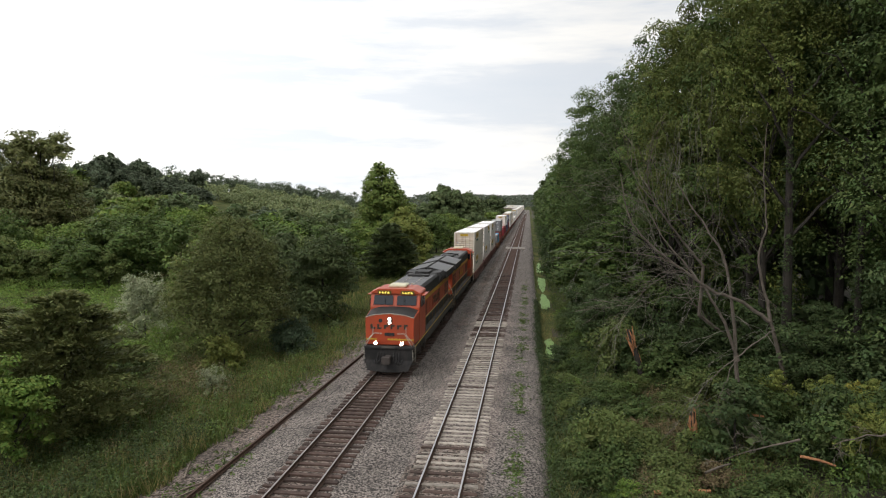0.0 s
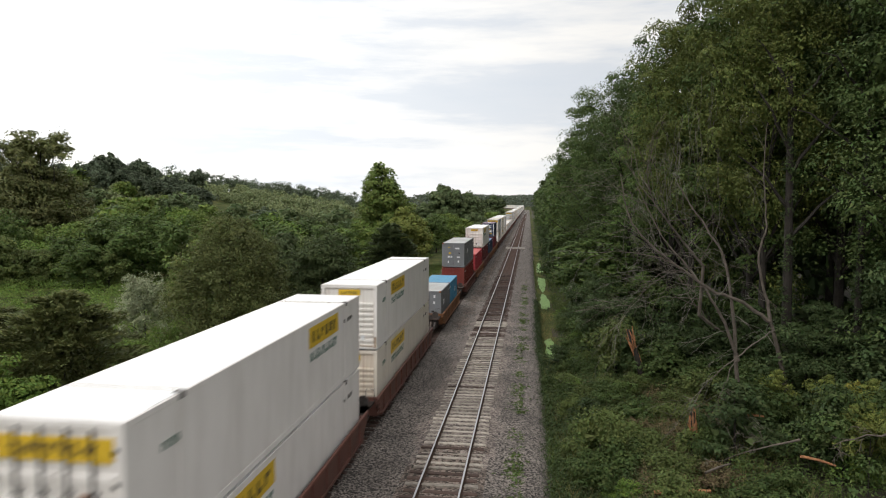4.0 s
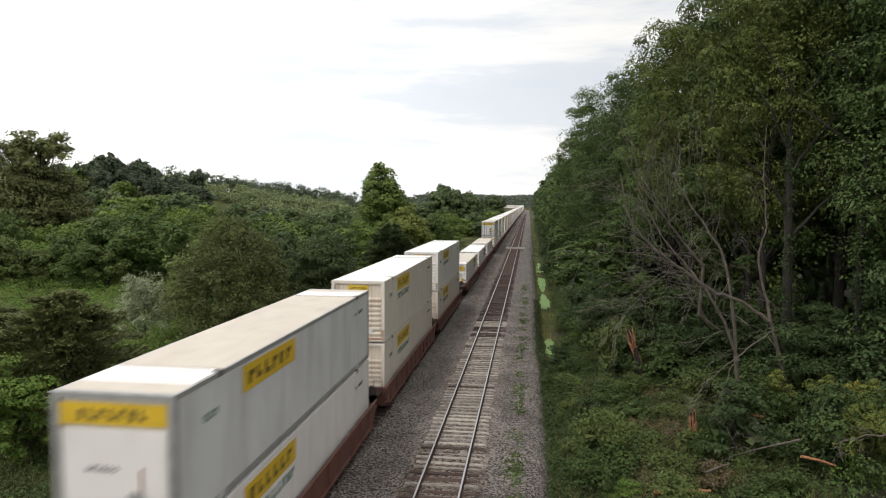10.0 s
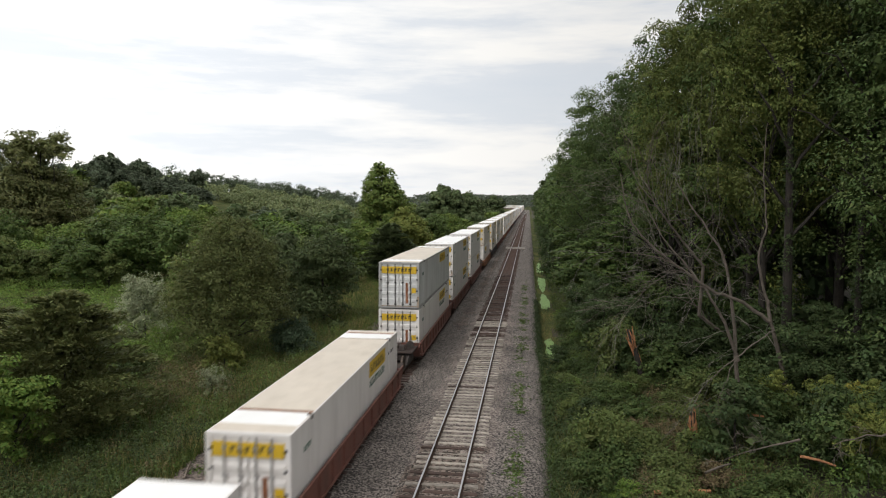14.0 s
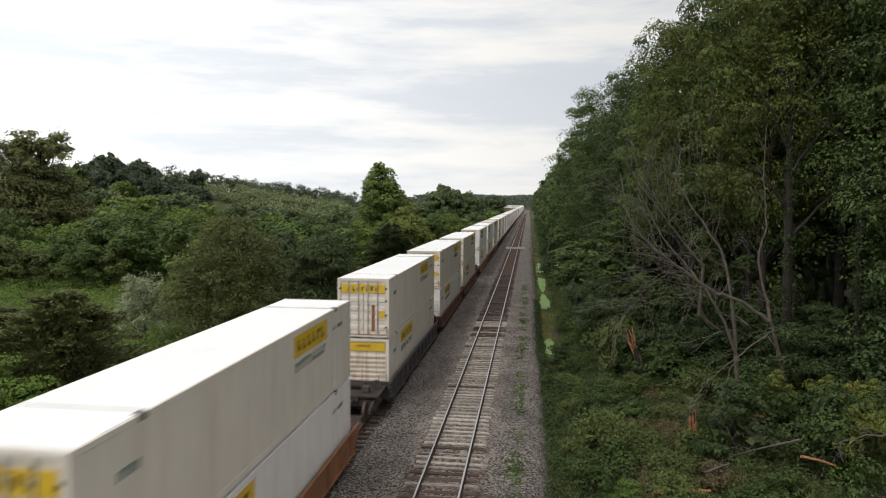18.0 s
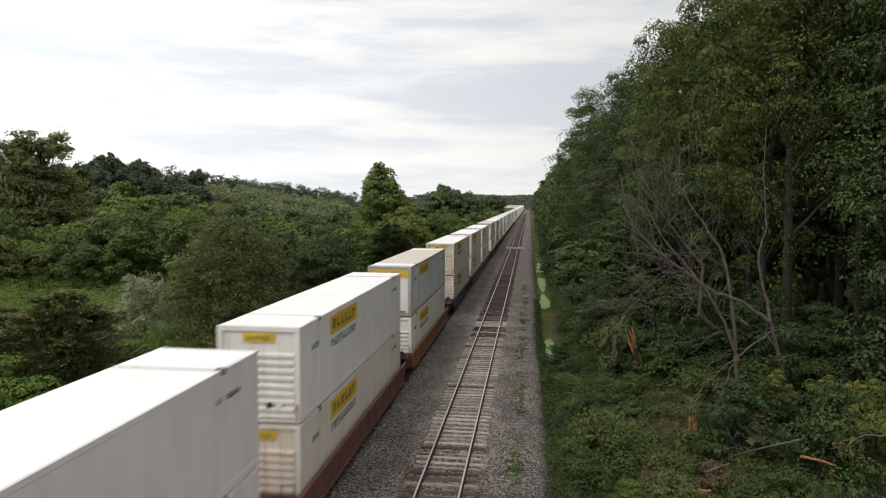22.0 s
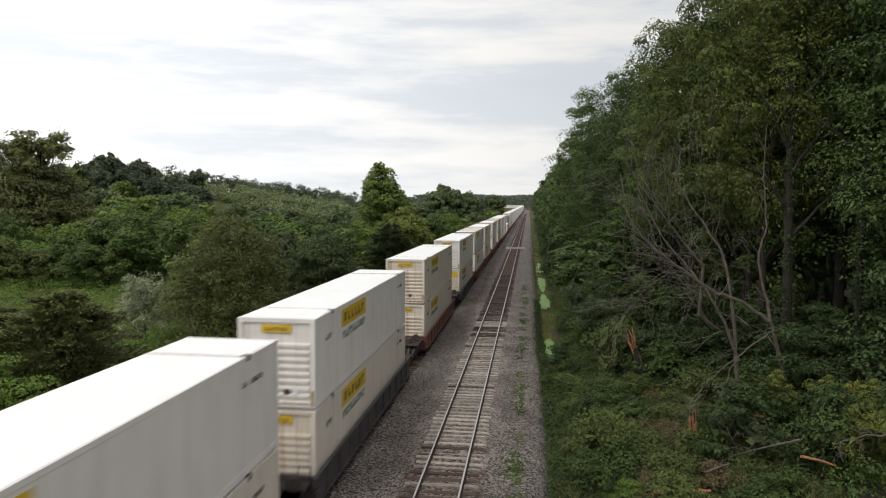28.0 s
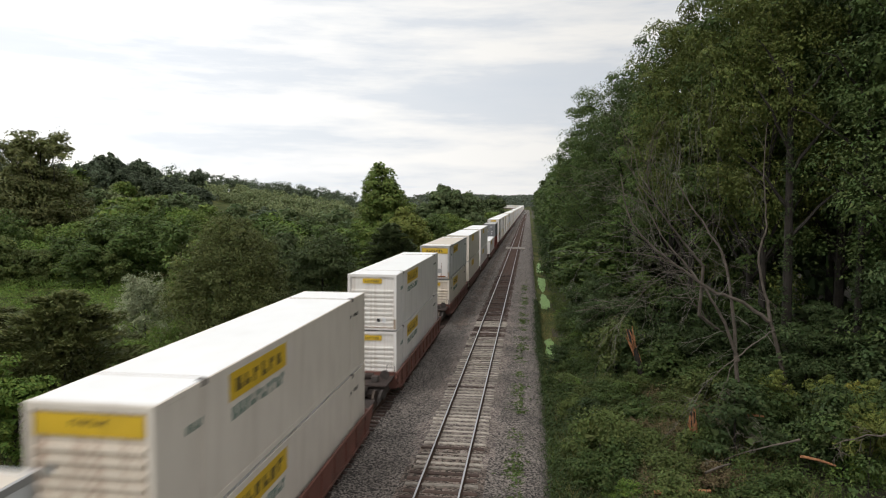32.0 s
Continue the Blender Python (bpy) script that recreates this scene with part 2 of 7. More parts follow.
M["well_dark"] = mat("dark_wagon_paint", (0.05, 0.045, 0.05), 0.7, 0, 0.2, 1.2, 0.2, 20, (0.09, 0.06, 0.045), 0.5, (0.5, 0.5, 0.5))
M["wheel"] = mat("wheel_steel", (0.10, 0.075, 0.06), 0.6, 0.5, 0.2)
M["truck"] = mat("bogie_grime", (0.055, 0.045, 0.04), 0.85, 0, 0.3, 4.0)
M["loco_orange"] = mat("orange_locomotive_paint", (0.42, 0.060, 0.018), 0.42, 0, 0.1, 0.8, 0, 0, (0.17, 0.07, 0.045), 0.35, (0.8, 0.8, 0.3))
M["loco_black"] = mat("sooty_black_paint", (0.018, 0.017, 0.017), 0.65, 0, 0.3, 1.2, 0, 0, (0.07, 0.062, 0.055), 0.3, (0.6, 0.6, 1))
M["loco_roof"] = mat("grey_black_roof", (0.022, 0.021, 0.023), 0.4, 0, 0.3, 1.0, 0, 0, (0.085, 0.08, 0.078), 0.4, (0.6, 0.6, 1))
M["loco_panel"] = mat("worn_grey_roof_panel", (0.075, 0.072, 0.074), 0.45, 0, 0.3, 1.2, 0, 0, (0.02, 0.019, 0.019), 0.6, (0.8, 0.8, 1))
M["loco_grey"] = mat("dusty_frame_grey", (0.05, 0.046, 0.043), 0.75, 0, 0.25, 1.2, 0, 0, (0.14, 0.115, 0.09), 0.5, (0.6, 0.6, 0.4))
M["loco_yellow"] = mat("yellow_stripe", (0.56, 0.36, 0.03), 0.5, 0, 0.12)
M["loco_rail"] = mat("pale_handrail", (0.42, 0.39, 0.33), 0.5, 0.2, 0.1)
M["side_rail"] = mat("grimy_yellow_handrail", (0.20, 0.15, 0.075), 0.6, 0.1, 0.2)
M["pilot"] = mat("pilot_black", (0.012, 0.011, 0.011), 0.85, 0, 0.3, 2.0, 0, 0, (0.06, 0.052, 0.046), 0.4, (2, 2, 0.6))
M["deck_grime"] = mat("greasy_deck", (0.042, 0.028, 0.023), 0.85, 0, 0.35, 2.5, 0.3, 20)
M["sign_mark"] = mat("faded_sign_lettering", (0.13, 0.09, 0.02), 0.6, 0, 0.2)
M["glass"] = mat("cab_glass", (0.018, 0.022, 0.028), 0.08, 0.0, 0.05)
M["lamp_glow"] = mat("headlight_lens", (1.0, 0.93, 0.78), 0.3, 0, 0.0, emit=9.0)
M["board_glow"] = mat("number_board", (0.12, 0.08, 0.01), 0.4, 0, 0.1)
M["board_digits"] = mat("number_board_digits", (0.95, 0.72, 0.12), 0.4, 0, 0.0, emit=0.8)
M["ac_cream"] = mat("cream_air_conditioner", (0.62, 0.58, 0.42), 0.6, 0, 0.1)

# The ridge and haze leaf colours are paled to carry distance haze.
LEAF = {}
for leaf_name, leaf_colour in {
        "dark": (0.056, 0.082, 0.030), "wood": (0.070, 0.102, 0.031), "canopy": (0.118, 0.142, 0.037), "mid": (0.084, 0.124, 0.034), "bright": (0.140, 0.212, 0.043),
        "olive": (0.112, 0.142, 0.044), "willow": (0.098, 0.113, 0.038), "cedar": (0.110, 0.124, 0.044), "fir": (0.076, 0.100, 0.040), "blue": (0.085, 0.125, 0.070),
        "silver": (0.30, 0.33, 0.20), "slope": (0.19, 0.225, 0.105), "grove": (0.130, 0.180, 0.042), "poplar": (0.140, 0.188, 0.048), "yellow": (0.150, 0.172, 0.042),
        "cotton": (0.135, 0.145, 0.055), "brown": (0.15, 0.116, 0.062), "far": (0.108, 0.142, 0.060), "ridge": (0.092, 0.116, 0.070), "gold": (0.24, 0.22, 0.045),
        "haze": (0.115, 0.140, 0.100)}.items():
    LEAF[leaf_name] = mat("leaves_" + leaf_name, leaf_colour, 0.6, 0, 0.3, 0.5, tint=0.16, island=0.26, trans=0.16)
M["bark"] = mat("bark", (0.028, 0.023, 0.018), 0.95, 0, 0.35, 3.0, 0.8, 18)
M["dead_bark"] = mat("bleached_dead_wood", (0.110, 0.090, 0.072), 0.9, 0, 0.3, 3.0, 0.5, 25)
M["twig"] = mat("grey_twigs", (0.12, 0.105, 0.08), 0.9, 0, 0.3, 3.0)
M["pale_twig"] = mat("bleached_twigs", (0.15, 0.137, 0.112), 0.9, 0, 0.3, 3.0)
M["torn_wood"] = mat("torn_orange_wood", (0.36, 0.165, 0.075), 0.85, 0, 0.35, 6.0, 0.6, 20)
M["grass"] = mat("grass_blades", (0.105, 0.142, 0.036), 0.7, 0, 0.35, 0.25, island=0.4, trans=0.2)
M["straw"] = mat("dry_grass", (0.25, 0.215, 0.09), 0.8, 0, 0.3, 0.3, island=0.35, trans=0.15)


# ---- building helpers ----
def box(bm, x0, x1, y0, y1, z0, z1):
    v = [bm.verts.new(c) for c in ((x0, y0, z0), (x1, y0, z0), (x1, y1, z0), (x0, y1, z0), (x0, y0, z1), (x1, y0, z1), (x1, y1, z1), (x0, y1, z1))]
    for f in ((3, 2, 1, 0), (4, 5, 6, 7), (0, 1, 5, 4), (1, 2, 6, 5), (2, 3, 7, 6), (3, 0, 4, 7)):
        bm.faces.new([v[i] for i in f])
    return v


def prism(bm, outline, a0, a1, axis="x"):
    """Sweep a closed outline along an axis: (y, z) along x, (x, z) along y, (x, y) along z."""
    def at(p, a):
        return {"x": (a, p[0], p[1]), "y": (p[0], a, p[1]), "z": (p[0], p[1], a)}[axis]
    lo, hi = [bm.verts.new(at(p, a0)) for p in outline], [bm.verts.new(at(p, a1)) for p in outline]
    k = len(outline)
    bm.faces.new(lo)
    bm.faces.new(hi[::-1])
    for i in range(k):
        bm.faces.new((lo[i], hi[i], hi[(i + 1) % k], lo[(i + 1) % k]))


def tube(bm, path, radii, sides=6):
    """A tapered round bar along a path."""
    rings = []
    for i, p in enumerate(path):
        p = Vector(p)
        d = (Vector(path[min(i + 1, len(path) - 1)]) - Vector(path[max(i - 1, 0)])).normalized()
        u = d.cross(Vector((0.13, 0.37, 0.92)))
        u = u.normalized() if u.length > 1e-4 else Vector((1, 0, 0))
        w = d.cross(u)
        r = radii[i] if isinstance(radii, (list, tuple)) else radii
        rings.append([bm.verts.new(p + r * (math.cos(math.tau * k / sides) * u + math.sin(math.tau * k / sides) * w)) for k in range(sides)])
    for a, b in zip(rings, rings[1:]):
        for k in range(sides):
            bm.faces.new((a[k], a[(k + 1) % sides], b[(k + 1) % sides], b[k]))
    bm.faces.new(rings[0][::-1])
    bm.faces.new(rings[-1])


def finish(bm, name, material, bevel=0.0):
    if bevel:
        bmesh.ops.bevel(bm, geom=bm.edges[:], offset=bevel, segments=1, affect="EDGES", clamp_overlap=True)
    bmesh.ops.recalc_face_normals(bm, faces=bm.faces[:])
    me = bpy.data.meshes.new(name)
    bm.to_mesh(me)
    bm.free()
    me.materials.append(material)
    return me


def part(name, bm, material, parent, label="", bevel=0.0):
    ob = new(name, finish(bm, name, material, bevel))
    ob.parent = parent
    return tagged(ob, label=label)


def boxes_part(name, dims, material, parent, label="", bevel=0.0):
    bm = bmesh.new()
    for d in dims:
        box(bm, *d)
    return part(name, bm, material, parent, label, bevel)


def mesh_from(name, verts, faces, material):
    me = bpy.data.meshes.new(name)
    verts, faces = np.asarray(verts, np.float32), np.asarray(faces, np.int32)
    k = faces.shape[1]
    me.vertices.add(len(verts))
    me.vertices.foreach_set("co", verts.ravel())
    me.loops.add(faces.size)
    me.loops.foreach_set("vertex_index", faces.ravel())
    me.polygons.add(len(faces))
    me.polygons.foreach_set("loop_start", np.arange(0, faces.size, k, dtype=np.int32))
    me.update(calc_edges=True)
    me.materials.append(material)
    return me


# ---- ground ----
def smooth(t):
    t = np.clip(t, 0, 1)
    return t * t * (3 - 2 * t)


def ground_z(x, y):
    """Height of the land: a low bank on one side, a ditch and a rising wood on the other, a far ridge."""
    x, y = np.asarray(x, float), np.asarray(y, float)
    z = np.interp(x, [-3000, -60, -35, -17, -14.4, -13.2, -10, 0.3, 1.0, 1.5, 3.2, 5, 9, 16, 40, 3000],
                  [-2.5, -2.5, -2.0, -1.35, -0.98, -1.0, -1.1, -0.95, -1.0, -1.3, -1.35, -1.0, -0.5, 0.6, 3.5, 10])
    ridge = np.interp(y, [120, 260, 350, 500, 700, 1500], [0, 20, 19, 11, 5, 3]) * smooth((-x - 60) / 120)
    far = 24 * smooth((y - 1400) / 420) * smooth((x + 460) / 220)
    swell = 0.18 * np.sin(0.31 * x + 1.3) * np.sin(0.23 * y) * (np.abs(x + 6) > 9)
    return z + ridge + far + swell


def lay_ground():
    xs = np.concatenate([-np.geomspace(3000, 60, 34), np.arange(-58, -14, 2.0), np.arange(-13.6, 12, 0.45), np.arange(12.5, 60, 2.5), np.geomspace(62, 3000, 24)])
    ys = np.concatenate([-np.geomspace(1500, 12, 14), np.arange(-8, 130, 2.0), np.geomspace(132, 4200, 90)])
    gx, gy = np.meshgrid(xs, ys)
    gz = ground_z(gx, gy) + 0.05 * np.sin(gx * 2.1 + gy * 1.7) * (np.abs(gx + 6) > 7)
    nx, ny = len(xs), len(ys)
    idx = np.arange(nx * ny).reshape(ny, nx)
    quads = np.stack([idx[:-1, :-1], idx[:-1, 1:], idx[1:, 1:], idx[1:, :-1]], -1).reshape(-1, 4)
    ob = new("ground", mesh_from("ground", np.stack([gx, gy, gz], -1).reshape(-1, 3), quads, M["meadow"]))
    ob.data.materials.append(M["wood_floor"])
    cx, cy = ((gx[:-1, :-1] + gx[1:, 1:]) / 2).ravel(), gy[:-1, :-1].ravel()
    zone = (cx > 3.0 + 0.7 * np.sin(cy * 0.4)) & (cx < 300)
    ob.data.polygons.foreach_set("material_index", zone.astype(np.int32))
    tagged(ob, "rough green meadow ground with straw-coloured patches", "ground", kind="structure")


XL, XR = -8.006, -2.969      # centre lines of the two tracks
TIE_TOP = -0.17


def bend(y):
    """The line runs straight, then turns away far off. Gives the sideways offset and the heading."""
    start, radius = 1000.0, 700.0
    if y <= start:
        return 0.0, y, 0.0
    a = (y - start) / radius
    return -radius * (1 - math.cos(a)), start + radius * math.sin(a), a


def lay_ballast():
    rs = np.random.RandomState(3)
    xs = np.concatenate([np.arange(-14.64, 1.21, 0.24)])
    ys = np.concatenate([np.arange(8, 70, 0.4), np.geomspace(70, 1000, 150)])
    gx, gy = np.meshgrid(xs, ys)
    prof = np.interp(gx, [-14.6, -13.6, -12.3, -11.2, -9.7, -9.35, -6.65, -6.2, -5.5, -4.7, -4.3, -1.6, -1.2, 0.2, 0.75, 1.3],
                     [-1.2, -0.86, -0.64, -0.5, -0.3, -0.23, -0.23, -0.3, -0.42, -0.32, -0.2, -0.2, -0.28, -0.36, -0.6, -1.35])
    gz = prof + rs.normal(0, 0.012, gx.shape)
    nx, ny = len(xs), len(ys)
    idx = np.arange(nx * ny).reshape(ny, nx)
    quads = np.stack([idx[:-1, :-1], idx[:-1, 1:], idx[1:, 1:], idx[1:, :-1]], -1).reshape(-1, 4)
    me = mesh_from("ballast", np.stack([gx, gy, gz], -1).reshape(-1, 3), quads, M["ballast"])
    for key in ("ballast_dusty", "ballast_dark", "ballast_brown"):
        me.materials.append(M[key])
    cx = (gx[:-1, :-1] + 0.12).ravel()
    cy = gy[:-1, :-1].ravel()
    wob = 0.18 * np.sin(cy * 0.9) + 0.14 * np.sin(cy * 2.3 + 1) + rs.normal(0, 0.10, cx.shape)
    mi = np.zeros(len(cx), np.int32)
    dr = np.abs(cx - XR)
    mi[(dr < 1.75 + wob) & (cy < 66 + 5 * wob) & (cy > 26 + 4 * wob)] = 1
    mi[(dr < 1.0 + 0.3 * wob) & (cy >= 62 + 6 * wob) & (cy < 150)] = 2
    mi[(dr < 0.62 + 0.5 * wob) & (cy > 40) & (cy < 62) & (wob > 0.1)] = 3
    mi[(dr < 0.9 + 0.3 * wob) & (cy >= 160)] = 3
    mi[(dr < 1.5 + 0.5 * wob) & (cy < 27.5 + 3 * wob)] = 3
    mi[(np.abs(cx - XL) < 0.95 + 0.6 * wob)] = 3
    mi[(np.abs(cx + 5.5) < 0.35 + wob) & (cy > 55)] = 3
    mi[cx < -11.75 + 1.6 * wob] = 3
    me.polygons.foreach_set("material_index", mi)
    tagged(new("ballast", me), "grey crushed stone ballast bed under two tracks", "ballast", kind="structure")


def lay_rail(parent, x, top):
    """A rail of true section, with a separate running surface."""
    def sweep(name, outline, material, owner):
        bm = bmesh.new()
        stations = [6.0, 60.0, 200.0, 500.0, 1000.0] + [1000.0 + 40 * k for k in range(1, 9)]
        rings = []
        for s in stations:
            dx, yy, a = bend(s)
            rings.append([bm.verts.new((x + dx + ox * math.cos(a), yy + ox * math.sin(a), oz)) for ox, oz in outline])
        k = len(outline)
        for r0, r1 in zip(rings, rings[1:]):
            for i in range(k):
                bm.faces.new((r0[i], r0[(i + 1) % k], r1[(i + 1) % k], r1[i]))
        bm.faces.new(rings[0])
        bm.faces.new(rings[-1][::-1])
        return part(name, bm, material, owner)
    rail = sweep("rail", [(-0.075, -0.168), (0.075, -0.168), (0.075, -0.155), (0.012, -0.13), (0.010, -0.045), (0.037, -0.035), (0.037, -0.004),
                          (-0.037, -0.004), (-0.037, -0.035), (-0.010, -0.045), (-0.012, -0.13), (-0.075, -0.155)], M["rail_side"], parent)
    sweep("rail_head", [(-0.034, -0.004), (0.034, -0.004), (0.030, 0.001), (-0.030, 0.001)], top, rail)


def lay_track(name, x, tie_mat, rail_top, label, first, proud, seed):
    rs = np.random.RandomState(seed)
    track = tagged(new(name), label, "railway track", kind="structure")
    for s in (-1, 1):
        lay_rail(track, x + s * 0.753, rail_top)
    shapes = []
    for k in range(12):
        bm = bmesh.new()
        w = 1.28 + 0.035 * rs.rand()
        c = 0.014
        prism(bm, [(-0.115, -0.17), (0.115, -0.17), (0.115, -c), (0.115 - c, 0), (-0.115 + c, 0), (-0.115, -c)], -w, w)
        for v in bm.verts:
            v.co.z += 0.012 * rs.randn()
            v.co.y += 0.010 * rs.randn()
        shapes.append(finish(bm, "tie", tie_mat if k < 6 else M["tie_brown"]))
    y, count = first, 0
    rest = []
    while y < 620:
        if count < 150:
            pale = float(np.interp(y, [23, 26, 30, 44, 62], [0.25, 0.9, 1.0, 0.85, 0.0]))
            ob = new("tie", shapes[int(rs.randint(6)) + (0 if rs.rand() < pale else 6)])
            ob.parent = track
            ob.matrix_basis = pose(x + rs.normal(0, 0.04), y, TIE_TOP + proud + rs.normal(0, 0.012), rz=rs.normal(0, 0.7))
        else:
            rest.append((x + rs.normal(0, 0.03), y, TIE_TOP + proud + rs.normal(0, 0.01)))
        count += 1
        y += 0.535 + rs.normal(0, 0.02)
    vs, fs = [], []
    for cx, cy, cz in rest:
        b = len(vs)
        vs += [(cx + sx * 1.29, cy + sy * 0.115, cz + oz) for oz in (-0.12, 0.0) for sx, sy in ((-1, -1), (1, -1), (1, 1), (-1, 1))]
        fs += [(b + 4, b + 5, b + 6, b + 7), (b, b + 1, b + 5, b + 4), (b + 1, b + 2, b + 6, b + 5), (b + 3, b, b + 4, b + 7)]
    ob = new("distant_ties", mesh_from("distant_ties", vs, fs, M["tie_brown"]))
    ob.parent = track
    tagged(ob, kind="stuff")


lay_ground()
lay_ballast()
lay_track("track_1", XL, M["tie_brown"], M["rail_top_dull"], "running track on dark creosoted wooden ties", 16.0, 0.0, 5)
lay_track("track_2", XR, M["tie_grey"], M["rail_top"], "empty track with bright rails on pale weathered ties", 16.2, 0.0, 6)


def lay_crossing():
    bm = bmesh.new()
    for x0, x1 in ((-5.0, -3.83), (-3.6, -2.34), (-2.1, -0.7)):
        box(bm, x0, x1, 151, 157, -0.3, -0.05)
    ob = new("track_crossing", finish(bm, "track_crossing", M["dirt_road"], 0.02))
    tagged(ob, "pale dusty stone crossing laid across the tracks", "crossing", kind="structure")


lay_crossing()


def loose_rail():
    thing = tagged(new("loose_rail"), "rusty disused rail lying along the ballast shoulder", "rail")
    thing.matrix_basis = pose(-11.42, 31.5, -0.33, rz=-1.55)
    bm = bmesh.new()
    prism(bm, [(-0.075, -0.168), (0.075, -0.168), (0.075, -0.15), (0.012, -0.13), (0.010, -0.045), (0.037, -0.035), (0.037, 0), (-0.037, 0),
               (-0.037, -0.035), (-0.010, -0.045), (-0.012, -0.13), (-0.075, -0.15)], -16.5, 21.0, "y")
    part("rail_bar", bm, M["rail_side"], thing)


def old_timber(x, y, length, turn, tilt, w=0.16):
    thing = tagged(new("old_timber"), "grey split timber lying on the ballast shoulder", "timber", "scrap timbers")
    thing.matrix_basis = pose(x, y, float(np.interp(x, [-14.6, -13.6, -12.3, -11.2], [-1.1, -0.86, -0.64, -0.5])) + 0.08, rx=tilt, rz=turn)
    bm = bmesh.new()
    prism(bm, [(-w / 2, -0.05), (w / 2, -0.045), (w / 2 - 0.02, 0.04), (-w / 2 + 0.01, 0.05)], 0, length, "y")
    for v in bm.verts:
        v.co += Vector(np.random.RandomState(int(abs(v.co.x * 999 + v.co.y * 77)) % 9999).normal(0, 0.02, 3))
    part("beam", bm, M["timber"], thing)


loose_rail()
for tx, ty, tl, tt in ((-13.5, 22.8, 1.3, -75), (-13.0, 24.2, 1.5, 18), (-12.5, 22.9, 1.5, -38), (-12.2, 22.4, 1.2, -28), (-12.9, 29.6, 0.8, 60), (-12.4, 36.2, 0.7, 80)):
    old_timber(tx, ty, tl, tt, 2, 0.09)


def lay_pond():
    rs = np.random.RandomState(8)
    thing = tagged(new("ditch_water"), "still ditch water covered with pale green duckweed", "water", kind="structure")
    for y0, y1, xa, xb in ((49.5, 56.5, 1.25, 2.25), (72, 84, 1.35, 2.5), (88, 104, 1.4, 2.5), (110, 128, 1.4, 2.6)):
        bm = bmesh.new()
        n = 26
        ring = []
        for k in range(n):
            a = math.tau * k / n
            r = 1 + 0.16 * math.sin(3 * a + y0) + 0.07 * rs.randn()
            ring.append(bm.verts.new(((xa + xb) / 2 + (xb - xa) / 2 * r * math.cos(a), (y0 + y1) / 2 + (y1 - y0) / 2 * r * math.sin(a), 0)))
        bm.faces.new(ring)
        ob = part("duckweed_mat", bm, M["duckweed"], thing)
        ob.location.z = -1.22


lay_pond()


# ---- plants ----
def unit(v):
    return v / np.maximum(np.linalg.norm(v, axis=-1, keepdims=True), 1e-6)


def leaf_quads(centres, radii, per, size, rs, squash=0.8, slim=0.6, up=0.3, reach=0.3, ruffle=0.3):
    """Small pointed leaves on rounded clumps, most on the upper side, turned outwards and upwards."""
    centres, radii = np.repeat(centres, per, 0), np.repeat(radii, per)
    n = len(centres)
    d = unit(rs.normal(size=(n, 3)))
    d[:, 2] = np.where((d[:, 2] < 0) & (rs.rand(n) < 0.6), -d[:, 2], d[:, 2])
    pos = centres + d * (radii * rs.rand(n) ** reach * (0.85 + 0.3 * rs.rand(n)))[:, None] * np.array([1, 1, squash])
    nor = unit(d * 0.9 + np.array([0, 0, up]) + rs.normal(0, ruffle, (n, 3)))
    tan = unit(np.cross(nor, rs.normal(size=(n, 3))))
    bit = np.cross(nor, tan)
    s = (size * (0.55 + 0.9 * rs.rand(n)))[:, None]
    v = np.stack([pos - tan * s * 0.35 + bit * s * slim * 0.5, pos - tan * s * 0.35 - bit * s * slim * 0.5, pos + tan * s * 0.65 - nor * s * 0.12], 1)
    return v.reshape(-1, 3), np.arange(n * 3).reshape(-1, 3)


def leaf_shell(centres, radii, per, size, rs, squash=0.75, slim=0.62, up=0.35, ruffle=0.35, depth=0.3, droop=0.12):
    """Leaves lying like shingles over uneven clumps, tips pointing outwards, few on the underside."""
    m = len(centres)
    phase, wave = np.repeat(rs.rand(m, 3) * math.tau, per, 0), np.repeat(2.0 + 2.5 * rs.rand(m, 3), per, 0)
    centres, radii = np.repeat(centres, per, 0), np.repeat(radii, per)
    n = len(centres)
    d = unit(rs.normal(size=(n, 3)))
    d[:, 2] = np.where((d[:, 2] < 0) & (rs.rand(n) < 0.65), -d[:, 2], d[:, 2])
    lump = 1 + 0.14 * np.sin(d * wave + phase).sum(1)
    pos = centres + d * (radii * lump * (1.06 - depth * rs.rand(n) ** 1.4))[:, None] * np.array([1, 1, squash])
    nor = unit(d * np.array([0.9, 0.9, 1.1]) + np.array([0, 0, up]) + rs.normal(0, ruffle, (n, 3)))
    tan = unit(np.cross(nor, rs.normal(size=(n, 3))) + 0.35 * d - np.array([0, 0, 0.25]))
    bit = unit(np.cross(nor, tan))
    s = (size * (0.6 + 0.8 * rs.rand(n)))[:, None]
    v = np.stack([pos - tan * s * 0.35 + bit * s * slim * 0.5, pos - tan * s * 0.35 - bit * s * slim * 0.5, pos + tan * s * 0.65 - np.array([0, 0, 1.0]) * s * droop], 1)
    return v.reshape(-1, 3), np.arange(n * 3).reshape(-1, 3)


